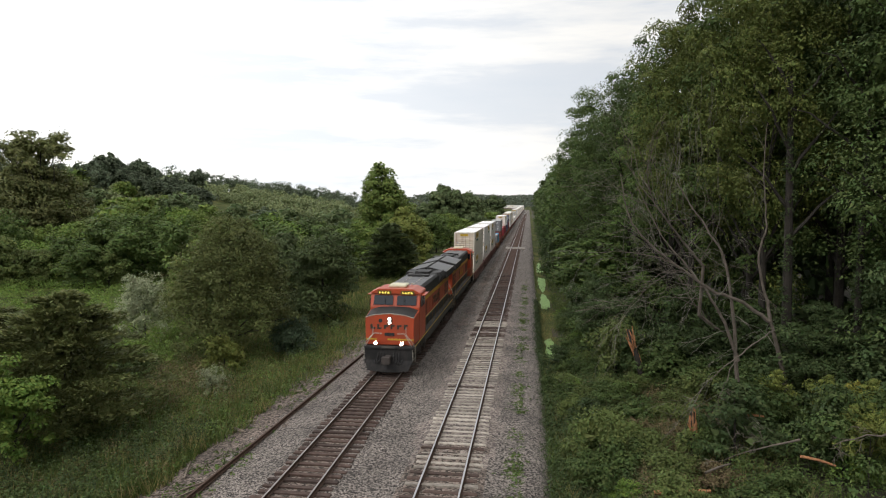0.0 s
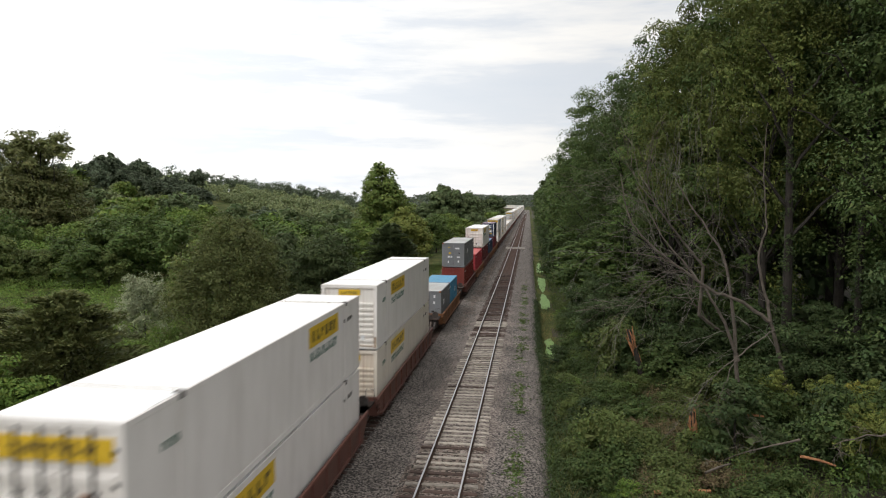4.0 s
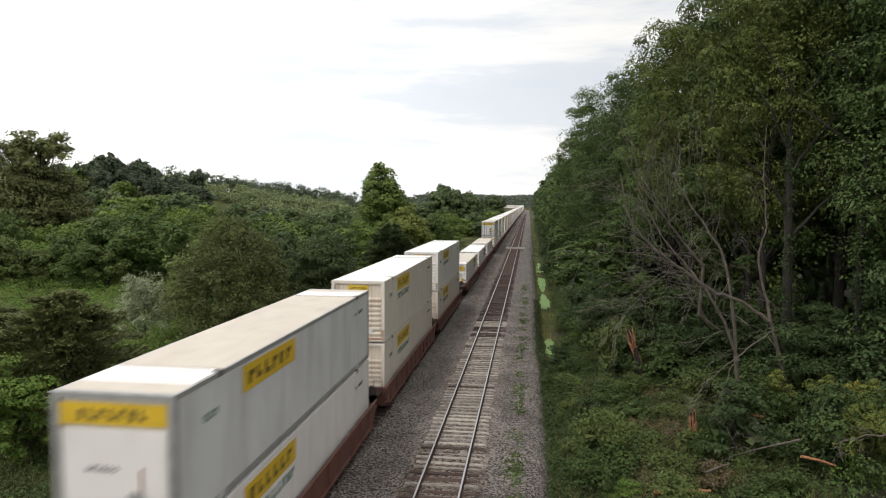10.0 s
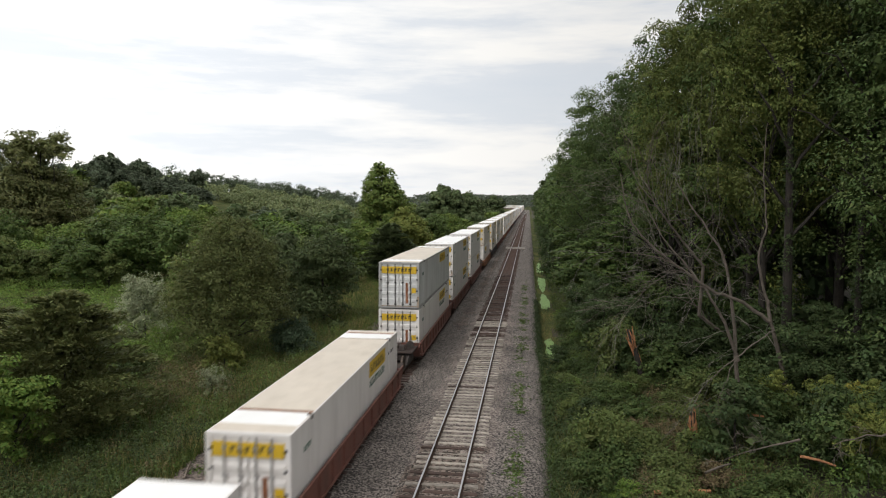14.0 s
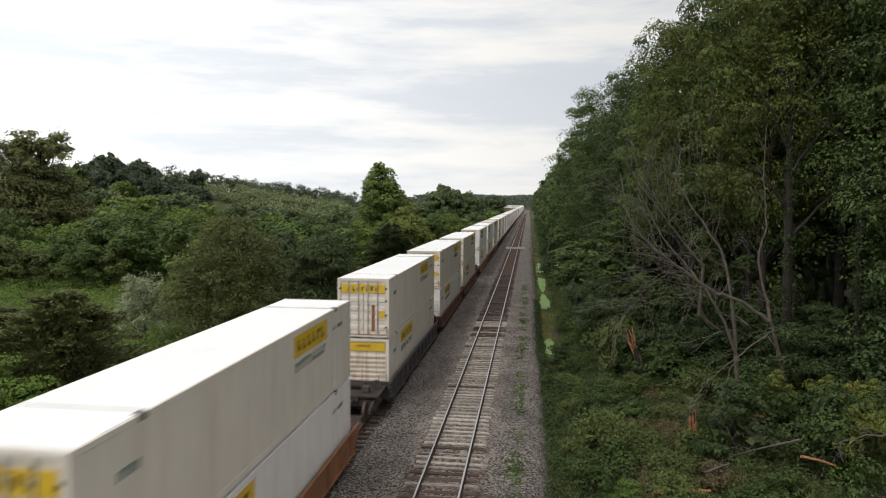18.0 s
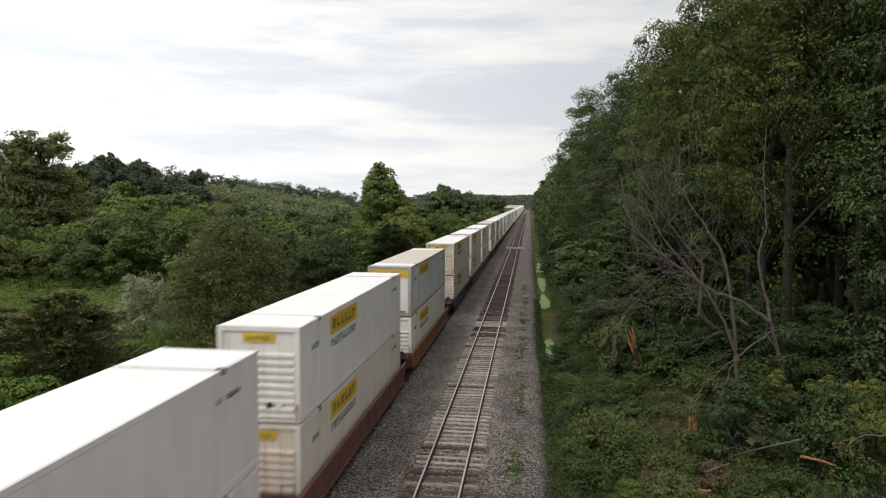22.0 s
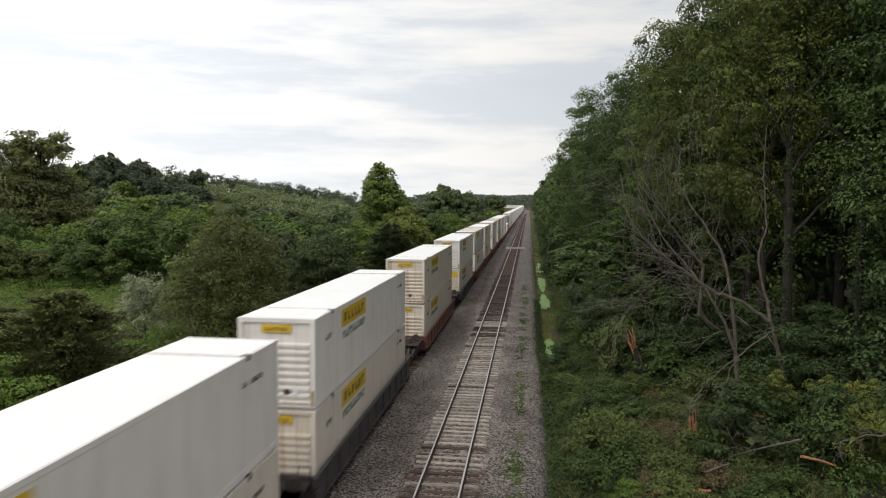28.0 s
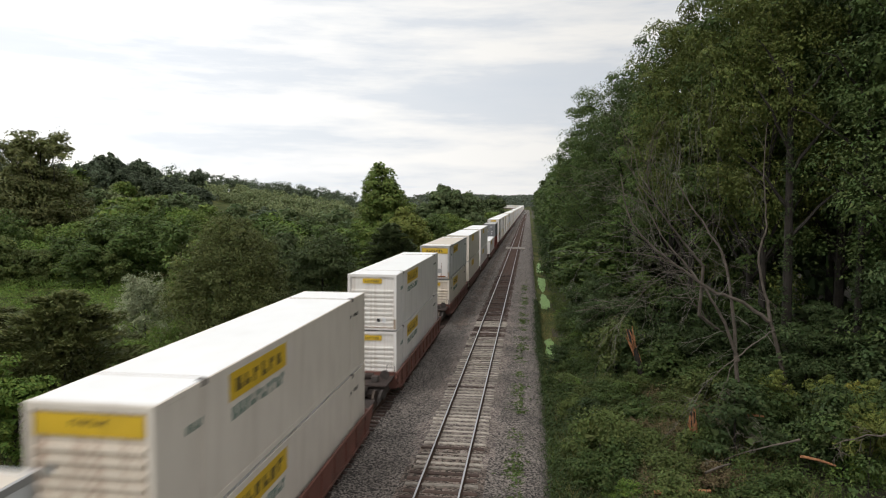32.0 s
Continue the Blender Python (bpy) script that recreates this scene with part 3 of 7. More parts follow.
def inner_leaves(centres, radii, rs, leaf, squash=0.75, per=8, spread=0.6):
    """The shaded tangle inside each clump: a few large leaves turned every way."""
    centres, radii = np.repeat(centres, per, 0), np.repeat(radii, per)
    n = len(centres)
    pos = centres + unit(rs.normal(size=(n, 3))) * (radii * spread * rs.rand(n) ** 0.5)[:, None] * np.array([1, 1, squash])
    tan, bit = unit(rs.normal(size=(n, 3))), unit(rs.normal(size=(n, 3)))
    s = leaf * (0.6 + 0.5 * rs.rand(n, 1))
    v = np.stack([pos - tan * s + bit * s * 0.5, pos - tan * s - bit * s * 0.6, pos + tan * s], 1)
    return v.reshape(-1, 3), np.arange(n * 3).reshape(-1, 3)


def together(a, b):
    return np.concatenate([a[0], b[0]]), np.concatenate([a[1], b[1] + len(a[0])])


def above_ground(v, f):
    """Leave out the leaves that would lie under the soil."""
    q = v.reshape(-1, 3, 3)
    q = q[q[:, :, 2].min(1) > 0.0]
    return q.reshape(-1, 3), np.arange(len(q) * 3).reshape(-1, 3)


def limb_path(a, b, sag, rs, k=5):
    a, b = Vector(a), Vector(b)
    return [a.lerp(b, i / (k - 1)) + Vector((0, 0, sag * math.sin(math.pi * i / (k - 1)))) + (Vector(rs.normal(0, 0.05, 3)) * (b - a).length * 0.5 if 0 < i < k - 1 else Vector())
            for i in range(k)]


def tree(name, leaf, height, radius, n_clumps, per, size, seed, base=0.25, label="", category="tree", crown_shape="round", trunk_r=None, limbs=6, bark="bark", clump=0.3, ruffle=0.35, dense=0.78, squash=0.75, ragged=0.25, slim=0.7):
    """A tapered trunk, limbs that reach into the boughs, and a crown of leafy boughs of differing size with gaps between them."""
    rs = np.random.RandomState(seed)
    thing = tagged(new(name), label, category)
    trunk_r = trunk_r or 0.022 * height
    cz, rz = height * (base + 1) / 2, height * (1 - base) / 2
    d = unit(rs.normal(size=(n_clumps, 3)))
    d[:, 2] = np.where((d[:, 2] < -0.3) & (rs.rand(n_clumps) < 0.5), -d[:, 2], d[:, 2])
    r = (0.5 + 0.5 * rs.rand(n_clumps) ** 0.55) * (1 + ragged * (rs.rand(n_clumps) - 0.6))
    c = d * r[:, None] * np.array([radius, radius, rz]) * 0.88
    t = np.clip((c[:, 2] / rz + 1) / 2, 0, 1)
    if crown_shape == "dome":
        c[:, :2] *= (1.15 - 0.35 * t)[:, None]
    c[:, 2] += cz
    cr = radius * clump * (0.55 + 0.9 * rs.rand(n_clumps) ** 1.3)
    v, f = leaf_shell(c, cr, per, size, rs, squash=squash, ruffle=ruffle, slim=slim)
    v, f = above_ground(v, f)
    if dense:
        inner = c[:, 2] > cr * 0.8
        v, f = together((v, f), inner_leaves(c[inner], cr[inner] * dense, rs, 1.5 * size, squash))
        heart = np.array([[0, 0, cz]]) + (c - np.array([0, 0, cz])) * 0.55
        v, f = together((v, f), inner_leaves(heart[inner], cr[inner] * dense, rs, 2.2 * size, 1.0, 5))
        v, f = above_ground(v, f)
    crown = new("crown", mesh_from("crown", v, f, LEAF[leaf]))
    crown.parent = thing
    bm = bmesh.new()
    lean = rs.normal(0, 0.02, 2) * height
    top = height * 0.86
    path = [(lean[0] * q * q, lean[1] * q * q, top * q - 0.15) for q in (0, 0.08, 0.3, 0.55, 0.8, 1)]
    tube(bm, path, [trunk_r * q for q in (1.35, 1.0, 0.85, 0.6, 0.34, 0.08)], 8)
    part("trunk", bm, M[bark], thing)
    order = np.argsort(-np.linalg.norm(c[:, :2], axis=1))[:limbs]
    for i in order:
        start = min(max(c[i, 2] * 0.55, height * 0.12), top * 0.8)
        q = start / top
        bm = bmesh.new()
        tube(bm, limb_path((lean[0] * q * q, lean[1] * q * q, start - 0.1), tuple(c[i]), 0.02 * height, rs), [trunk_r * (0.45 - 0.09 * k) for k in range(5)], 5)
        part("limb", bm, M[bark], thing)
    return thing


def conifer(name, height, radius, n, seed, label, leaf="cedar", size=0.2, boughs=150):
    """A dense juniper: flat upturned boughs in uneven tiers round one stem, dark inside."""
    rs = np.random.RandomState(seed)
    thing = tagged(new(name), label, "juniper")
    bt, ba = rs.rand(boughs) ** 0.8, rs.rand(boughs) * math.tau
    br = radius * (0.6 + 1.6 * np.minimum(bt, 0.25)) * np.maximum(1.02 - bt ** 2.1, 0.03) ** 0.75 * (0.7 + 0.42 * rs.rand(boughs))
    k = rs.randint(boughs, size=n)
    s = 0.3 + 0.7 * rs.rand(n) ** 0.6
    a = ba[k] + rs.normal(0, 1, n) * 0.16 * (1.25 - s)
    rad = br[k] * s
    lift = 0.2 * (0.03 + bt[k]) * height * 0.12
    pos = np.stack([rad * np.cos(a), rad * np.sin(a), height * (0.03 + 0.92 * bt[k]) + 0.16 * rad - 0.03 * rad ** 2 + lift], 1)
    pos += rs.normal(0, 1, (n, 3)) * np.array([0.12, 0.12, 0.05])
    pos[:, 2] = np.maximum(pos[:, 2], 0.1)
    out = unit(np.stack([np.cos(a), np.sin(a), 0.1 + 0.45 * rs.rand(n)], 1) + rs.normal(0, 0.35, (n, 3)))
    side = unit(np.cross(out, np.array([0, 0, 1.0]) + rs.normal(0, 0.35, (n, 3))))
    w = (size * (0.6 + 0.8 * rs.rand(n)))[:, None]
    v = np.stack([pos + side * w * 0.3, pos - side * w * 0.3, pos + out * w], 1).reshape(-1, 3)
    q = np.linspace(0.06, 0.9, 14)
    core = np.stack([rs.normal(0, 0.1, 14), rs.normal(0, 0.1, 14), height * q], 1)
    core_r = radius * (0.6 + 1.6 * np.minimum(q, 0.25)) * np.maximum(1.02 - q ** 2.1, 0.03) ** 0.75 * 0.62
    v, f = together((v, np.arange(n * 3).reshape(-1, 3)), inner_leaves(core, core_r, rs, 0.9 * size, 0.4, 420, 1.0))
    v[:, 2] = np.maximum(v[:, 2], 0.02)
    crown = new("crown", mesh_from("crown", v, f, LEAF[leaf]))
    crown.parent = thing
    bm = bmesh.new()
    tube(bm, [(0, 0, -0.15), (0.03, 0, height * 0.4), (0, 0.04, height * 0.92)], [0.17, 0.11, 0.02], 7)
    part("trunk", bm, M["bark"], thing)
    return thing


def put(thing, x, y, turn=0.0, size=1.0, tall=1.0, sink=0.05):
    """Move the first of a kind to its place on the ground."""
    thing.matrix_basis = pose(x, y, float(ground_z(x, y)) - sink, rz=turn) @ Matrix.Diagonal((size, size, size * tall, 1))
    return thing


def again(thing, x, y, turn=0.0, size=1.0, tall=1.0, sink=0.05):
    keep = thing.scale.copy()
    thing.scale = (1, 1, 1)
    ob = copy_thing(thing, pose(x, y, float(ground_z(x, y)) - sink, rz=turn) @ Matrix.Diagonal((size, size, size * tall, 1)))
    thing.scale = keep
    return ob


# The near side of the valley.
put(conifer("juniper", 7.2, 4.9, 46000, 11, "dense dark green juniper standing in tall grass", size=0.19), -22.2, 30.0)
put(conifer("juniper", 6.3, 3.8, 18000, 15, "broad dark juniper beside a taller one"), -26.4, 31.5)
put(tree("cedar", "fir", 9.8, 3.8, 90, 210, 0.2, 12, -0.15, "dark ragged cedar with drooping boughs beside the willow thicket", "tree", "dome", 0.16, 3, clump=0.24, ruffle=0.6, squash=0.55, ragged=0.6), -18.4, 60.0)
put(conifer("juniper", 8.4, 4.6, 20000, 14, "broad dark juniper above the grassy track bank", "fir", 0.36), -19.6, 97.0)
put(tree("alder", "fir", 9.0, 3.4, 70, 230, 0.22, 13, -0.2, "dark green alder beside the willow thicket", "tree", "dome", 0.1, 3, clump=0.26), -23.2, 62.0)
put(tree("young_ash", "bright", 5.4, 1.7, 44, 150, 0.16, 21, 0.1, "light green young ash beside the juniper", "tree", "round", 0.07, clump=0.27, dense=0.45, ragged=0.5), -21.0, 25.4, 0, 0.92)
put(tree("willow_thicket", "willow", 11.0, 5.3, 230, 300, 0.13, 22, -0.2, "large rounded olive-green willow thicket", "willow", "dome", 0.16, 9, clump=0.17, ruffle=0.55, dense=0.66, squash=0.9, ragged=0.12), -21.4, 47.0)
put(tree("silver_shrub", "silver", 6.6, 2.6, 80, 150, 0.13, 23, -0.2, "pale silvery feathery shrub in the meadow", "shrub", "dome", 0.07, clump=0.2, ruffle=0.7, dense=0.5, squash=1.0), -31.0, 52.0)
put(tree("yellow_shrub", "yellow", 3.0, 1.4, 40, 150, 0.13, 24, -0.2, "yellowish green shrub before the willow thicket", "shrub", "dome", 0.05), -19.6, 42.0)
put(tree("dark_shrub", "blue", 3.2, 2.0, 40, 180, 0.13, 25, -0.2, "dark blue-green shrub below the willow thicket", "shrub", "dome", 0.05, ruffle=0.6), -16.9, 47.6)
put(tree("feathery_shrub", "silver", 2.0, 1.0, 22, 60, 0.08, 26, -0.2, "thin grey-green feathery shrub in tall grass", "shrub", "dome", 0.04, ruffle=0.8, dense=0.3), -17.8, 36.5)
POPLAR = put(tree("poplar", "poplar", 20.6, 4.7, 110, 130, 0.45, 27, -0.15, "tall bright green poplar above the thickets", "tree", "dome", 0.3, clump=0.27, slim=0.8), -28.4, 130.0)
again(POPLAR, -24.8, 131.5, 140, 0.74, 0.98)
put(tree("round_maple", "yellow", 11.0, 4.2, 80, 130, 0.36, 28, -0.2, "rounded yellow-green maple near the track", "tree", "dome", 0.2, clump=0.24, ragged=0.1), -19.8, 112.0)
put(tree("cottonwood", "cotton", 22.0, 11.5, 180, 150, 0.48, 29, -0.05, "spreading cottonwood with olive brown foliage", "tree", "dome", 0.5, 9, clump=0.17, ragged=0.3), -96.0, 122.0)
put(tree("cottonwood", "cotton", 26.6, 7.2, 50, 120, 0.45, 19, 0.55, "open ragged top of an old cottonwood", "tree", "round", 0.4, 14, clump=0.22, dense=0.5, ragged=0.5), -93.0, 121.0)

MID = [tree("thicket_tree", "grove", 9.5, 4.2, 48, 122, 0.32, 31, -0.22, "leafy green thicket tree on the valley floor", "tree", "dome", 0.16, 1, clump=0.3, slim=0.85),
       tree("thicket_tree", "bright", 8.5, 4.4, 48, 122, 0.32, 32, -0.22, "light green rounded tree on the valley floor", "tree", "dome", 0.16, 1, clump=0.3, slim=0.85),
       tree("thicket_tree", "mid", 10.5, 4.0, 48, 122, 0.32, 33, -0.22, "dark green tree in the valley thicket", "tree", "round", 0.16, 1, clump=0.3, slim=0.85),
       tree("thicket_tree", "olive", 8.0, 4.0, 48, 122, 0.32, 34, -0.22, "olive green bushy tree in the valley thicket", "tree", "dome", 0.16, 1, clump=0.3, slim=0.85)]
for m_tree, (mx, my) in zip(MID, ((-64, 92), (-74, 104), (-36, 92), (-29, 84))):
    tagged(put(m_tree, mx, my), group="thicket trees on the valley floor")
vr = np.random.RandomState(40)
# Rows across the valley floor: distance, first and last slope of the sight line, number, size, which kinds.
for my, lo, hi, count, size, kinds in ((88, -0.90, -0.60, 8, 0.88, (2, 0, 2, 3)), (97, -0.92, -0.48, 11, 0.98, (2, 0, 2, 1)), (110, -0.90, -0.40, 13, 0.98, (0, 1, 2, 2, 3)),
                                       (124, -0.72, -0.26, 12, 1.0, (1, 0, 2, 1, 3)), (140, -0.68, -0.22, 12, 1.05, (2, 1, 0, 1))):
    for k in range(count):
        q = lo + (hi - lo) * (k + 0.5 + 0.7 * (vr.rand() - 0.5)) / count
        y = my + 7 * (vr.rand() - 0.5)
        again(MID[kinds[int(vr.randint(len(kinds)))]], q * y, y, vr.rand() * 360, size * (0.8 + 0.4 * vr.rand()), 0.85 + 0.25 * vr.rand())
for mx, my, k in ((-31, 76, 0), (-28, 70, 2), (-33, 68, 0), (-26, 88, 2), (-27, 104, 0), (-24, 118, 0), (-23, 140, 0), (-21, 156, 2), (-25, 166, 1), (-20, 176, 0), (-22, 192, 2)):
    again(MID[k], mx, my, vr.rand() * 360, 0.85 + 0.3 * vr.rand(), 0.8 + 0.2 * vr.rand())
# The third kind has distance haze mixed into its ridge leaf colour.
FAR = [tree("distant_tree", "far", 9.0, 4.6, 34, 40, 0.85, 51, -0.2, "dark distant tree on the rising valley side", "tree", "dome", 0.2, 0, slim=0.85, clump=0.34),
       tree("distant_tree", "grove", 7.0, 4.4, 34, 40, 0.85, 52, -0.2, "green distant tree on the valley side", "tree", "dome", 0.2, 0, slim=0.85, clump=0.34),
       tree("distant_tree", "ridge", 11.0, 4.6, 34, 40, 0.85, 53, 0.0, "dark distant woodland tree", "tree", "round", 0.2, 0, slim=0.85, clump=0.34, ragged=0.4)]
for f_tree, (fx, fy) in zip(FAR, ((-60, 180), (-45, 190), (-75, 190))):
    tagged(put(f_tree, fx, fy), group="distant trees on the valley side")
for k in range(60):
    fy = 145 + 95 * vr.rand()
    fx = -fy * (0.17 + 0.62 * vr.rand())
    again(FAR[int(vr.randint(2)) if vr.rand() < 0.4 else 1], fx, fy, vr.rand() * 360, 0.75 + 0.5 * vr.rand(), 0.75 + 0.3 * vr.rand())
# The dark wood that stands behind the grove, and single taller trees over it.
for k in range(26):
    q = -0.70 + 0.20 * (k + vr.rand()) / 26
    fy = 232 + 26 * vr.rand()
    again(FAR[2], q * fy, fy, vr.rand() * 360, 0.75 + 0.25 * vr.rand(), 0.9 + 0.2 * vr.rand())
for q, fy, fs in ((-0.655, 246, 1.15), (-0.60, 252, 1.05), (-0.505, 275, 0.95)):
    again(FAR[2], q * fy, fy, vr.rand() * 360, fs, 1.15)


def wooded(name, x, y, height, radius, leaf, label, seed, per=24, size=0.8):
    """Many far trees as one spread of foliage: a few leafy lobes for each tree, of differing height."""
    rs = np.random.RandomState(seed)
    n = len(x)
    h = height * (0.6 + 0.7 * rs.rand(n))
    count = 8
    d = unit(rs.normal(size=(n, count, 3))) * (0.4 + 0.6 * rs.rand(n, count, 1))
    c = np.stack([x, y, ground_z(x, y) + h * 0.5], 1)[:, None] + d * np.stack([np.full(n, radius), np.full(n, radius), h * 0.45], 1)[:, None]
    c, cr = c.reshape(-1, 3), radius * (0.3 + 0.25 * rs.rand(n * count))
    v, f = together(leaf_shell(c, cr, per, size, rs, slim=0.8), inner_leaves(c, cr * 0.8, rs, size, per=8))
    tagged(new(name, mesh_from(name, v, f, LEAF[leaf])), label, "woodland", kind="stuff")


hr = np.random.RandomState(44)
hy = 250 + 270 * hr.rand(330) ** 1.1
hx = -24 - hy * (0.03 + 0.62 * hr.rand(330))
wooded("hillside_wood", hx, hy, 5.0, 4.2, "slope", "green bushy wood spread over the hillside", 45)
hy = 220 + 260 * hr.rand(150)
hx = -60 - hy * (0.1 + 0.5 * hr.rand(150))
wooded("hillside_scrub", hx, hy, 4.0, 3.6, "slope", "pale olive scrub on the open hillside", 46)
# Ridge trees get the same haze-paled leaf colour.
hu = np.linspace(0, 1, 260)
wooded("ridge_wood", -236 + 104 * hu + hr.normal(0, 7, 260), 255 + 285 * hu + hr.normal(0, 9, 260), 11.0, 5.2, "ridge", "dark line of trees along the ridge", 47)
for k in range(26):
    fy = 190 + 190 * vr.rand()
    again(FAR[(1, 1, 0)[k % 3]], -17 - 40 * vr.rand(), fy, vr.rand() * 360, 0.7 + 0.5 * vr.rand(), 0.9)
HEDGEROW = tree("hedgerow_tree", "far", 14.0, 6.2, 80, 120, 0.7, 54, -0.1, "rounded dark green tree beside the distant line", "tree", "round", 0.25, 0, clump=0.26, slim=0.85)
put(HEDGEROW, -34, 280, 0, 1.35, 1.06)
for fx, fy, fs, ft in ((-25.5, 287, 1.2, 1.0), (-20.5, 400, 1.2, 1.0), (-45, 296, 0.95, 0.95), (-30, 300, 0.9, 1.0), (-54, 300, 0.9, 0.9), (-38, 330, 0.9, 1.0), (-17, 330, 0.7, 0.8), (-16, 250, 0.55, 0.8), (-15, 222, 0.5, 0.8), (-19, 238, 0.7, 0.9)):
    again(HEDGEROW, fx, fy, vr.rand() * 360, fs, ft)


def barn(x, y):
    thing = tagged(new("farm_shed"), "small white-roofed farm shed among distant trees", "shed")
    thing.matrix_basis = pose(x, y, float(ground_z(x, y)), rz=20)
    boxes_part("shed_wall", [(-2.6, 2.6, -1.8, 1.8, -0.6, 2.6)], M["old_grey"], thing)
    bm = bmesh.new()
    prism(bm, [(-2.1, 2.5), (2.1, 2.5), (0, 3.5)], -2.9, 2.9, "x")
    part("shed_roof", bm, M["white_roof"], thing, "white sheet roof")


barn(-121.4, 208.0)
again(FAR[1], -115.6, 199.0, 40, 0.75, 0.85)
again(FAR[1], -119.2, 201.0, 130, 0.7, 0.8)


def far_wood():
    """The wooded hill that closes the valley."""
    rs = np.random.RandomState(60)
    n = 2600
    y = 1380 + 520 * rs.rand(n)
    x = -300 + 900 * rs.rand(n)
    c = np.stack([x, y, ground_z(x, y) + 4], 1)
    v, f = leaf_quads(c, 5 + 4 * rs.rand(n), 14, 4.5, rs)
    # Distance haze is put into this leaf colour; the air itself is clear.
    tagged(new("far_wood", mesh_from("far_wood", v, f, LEAF["haze"])), "green wood covering the far hill, haze put into its leaf colour", "woodland", kind="stuff")


far_wood()

# The wood beside the line.
BROAD = [tree("roadside_tree", "wood", 24.0, 5.6, 105, 400, 0.155, 71, -0.08, "tall dark green broadleaf tree in a dense wood", "tree", "round", 0.26, 8, clump=0.25, squash=0.6, ragged=0.4),
         tree("roadside_tree", "mid", 22.5, 5.0, 105, 400, 0.155, 72, -0.08, "tall green broadleaf tree at the wood's edge", "tree", "round", 0.24, 8, clump=0.25, squash=0.65, ragged=0.4),
         tree("roadside_tree", "canopy", 21.0, 4.8, 130, 360, 0.13, 73, 0.2, "tall olive green tree with fine foliage", "tree", "round", 0.22, 8, clump=0.22, ruffle=0.55, dense=0.6, squash=0.8, ragged=0.4)]
for b_tree, (bx, by, bt) in zip(BROAD, ((18.2, 32.0, 1.1), (13.6, 44.0, 1.12), (11.1, 48.5, 1.19))):
    tagged(put(b_tree, bx, by, 0, 1.0, bt), group="trees of the wood beside the line")
for bx, by, k, bs, bt in ((20.5, 26.5, 1, 1.0, 1.1), (10.8, 54, 1, 0.95, 1.12), (8.8, 61.5, 0, 0.86, 1.12), (17.5, 41, 0, 1.05, 1.12), (15.5, 51, 0, 1.05, 1.12), (21.5, 35, 0, 1.12, 1.1),
                          (13.2, 40.5, 2, 0.98, 1.2), (6.6, 79, 1, 0.98, 1.12), (7.6, 70, 0, 0.85, 1.16), (10.8, 68, 0, 0.95, 1.15)):
    again(BROAD[k], bx, by, vr.rand() * 360, bs, bt)
BACK = [tree("wood_tree", "wood", 22.0, 4.8, 64, 90, 0.48, 75, -0.08, "tall dark tree standing in the wood", "tree", "round", 0.26, 1, clump=0.29, squash=0.65, ragged=0.4),
        tree("wood_tree", "mid", 20.0, 4.6, 64, 90, 0.48, 76, -0.08, "tall green tree standing in the wood", "tree", "round", 0.24, 1, clump=0.29, squash=0.65, ragged=0.4),
        tree("wood_tree", "dark", 22.5, 5.0, 50, 60, 0.6, 77, -0.08, "dark tree deep in the wood", "tree", "round", 0.26, 1, clump=0.3, ragged=0.3)]
for b_tree, (bx, by) in zip(BACK, ((7.2, 101.0), (7.4, 117.0), (31.0, 46.0))):
    tagged(put(b_tree, bx, by), group="trees of the wood beside the line")
for bx, by, k, bs, bt in ((6.2, 91, 1, 0.8, 0.75), (5.6, 74, 1, 0.72, 0.62), (6.1, 66, 0, 0.72, 0.62), (7.0, 59, 1, 0.7, 0.62), (6.0, 84, 0, 0.7, 0.66), (6.0, 109, 0, 0.8, 0.85), (6.4, 128, 0, 0.9, 1.0), (6.6, 140, 1, 0.95, 1.0),
                      (12.5, 62, 2, 1.0, 1.1), (12.0, 78, 2, 1.0, 1.0), (12.4, 92, 2, 1.0, 1.0), (17, 61, 2, 1.0, 1.2), (21, 65, 2, 1.1, 1.2), (26, 68, 2, 1.1, 1.2), (14.5, 69, 2, 1.0, 1.1), (29, 60, 2, 1.1, 1.2)):
    again(BACK[k], bx, by, vr.rand() * 360, bs, bt)
for bx, by in ((25.5, 33), (29, 38), (33, 44), (24, 46), (29, 52), (22, 56), (27, 25), (33, 30), (37, 38), (21.5, 44), (19.5, 47), (18.8, 55), (25.5, 40), (30.5, 33.5)):
    again(BACK[2], bx, by, vr.rand() * 360, 1.15, 1.15)
for k in range(30):
    u = k / 29
    by = 150 + 240 * u ** 1.4 if k % 2 else 70 + 110 * u
    bx = (7.2 + 0.6 * vr.randn()) if k % 2 else 14.5 + 1.2 * vr.randn()
    again(BACK[int(vr.rand() < 0.4) if k % 2 else 2], bx, by, vr.rand() * 360, 0.9 + 0.2 * vr.rand(), 0.85 + 0.2 * vr.rand())


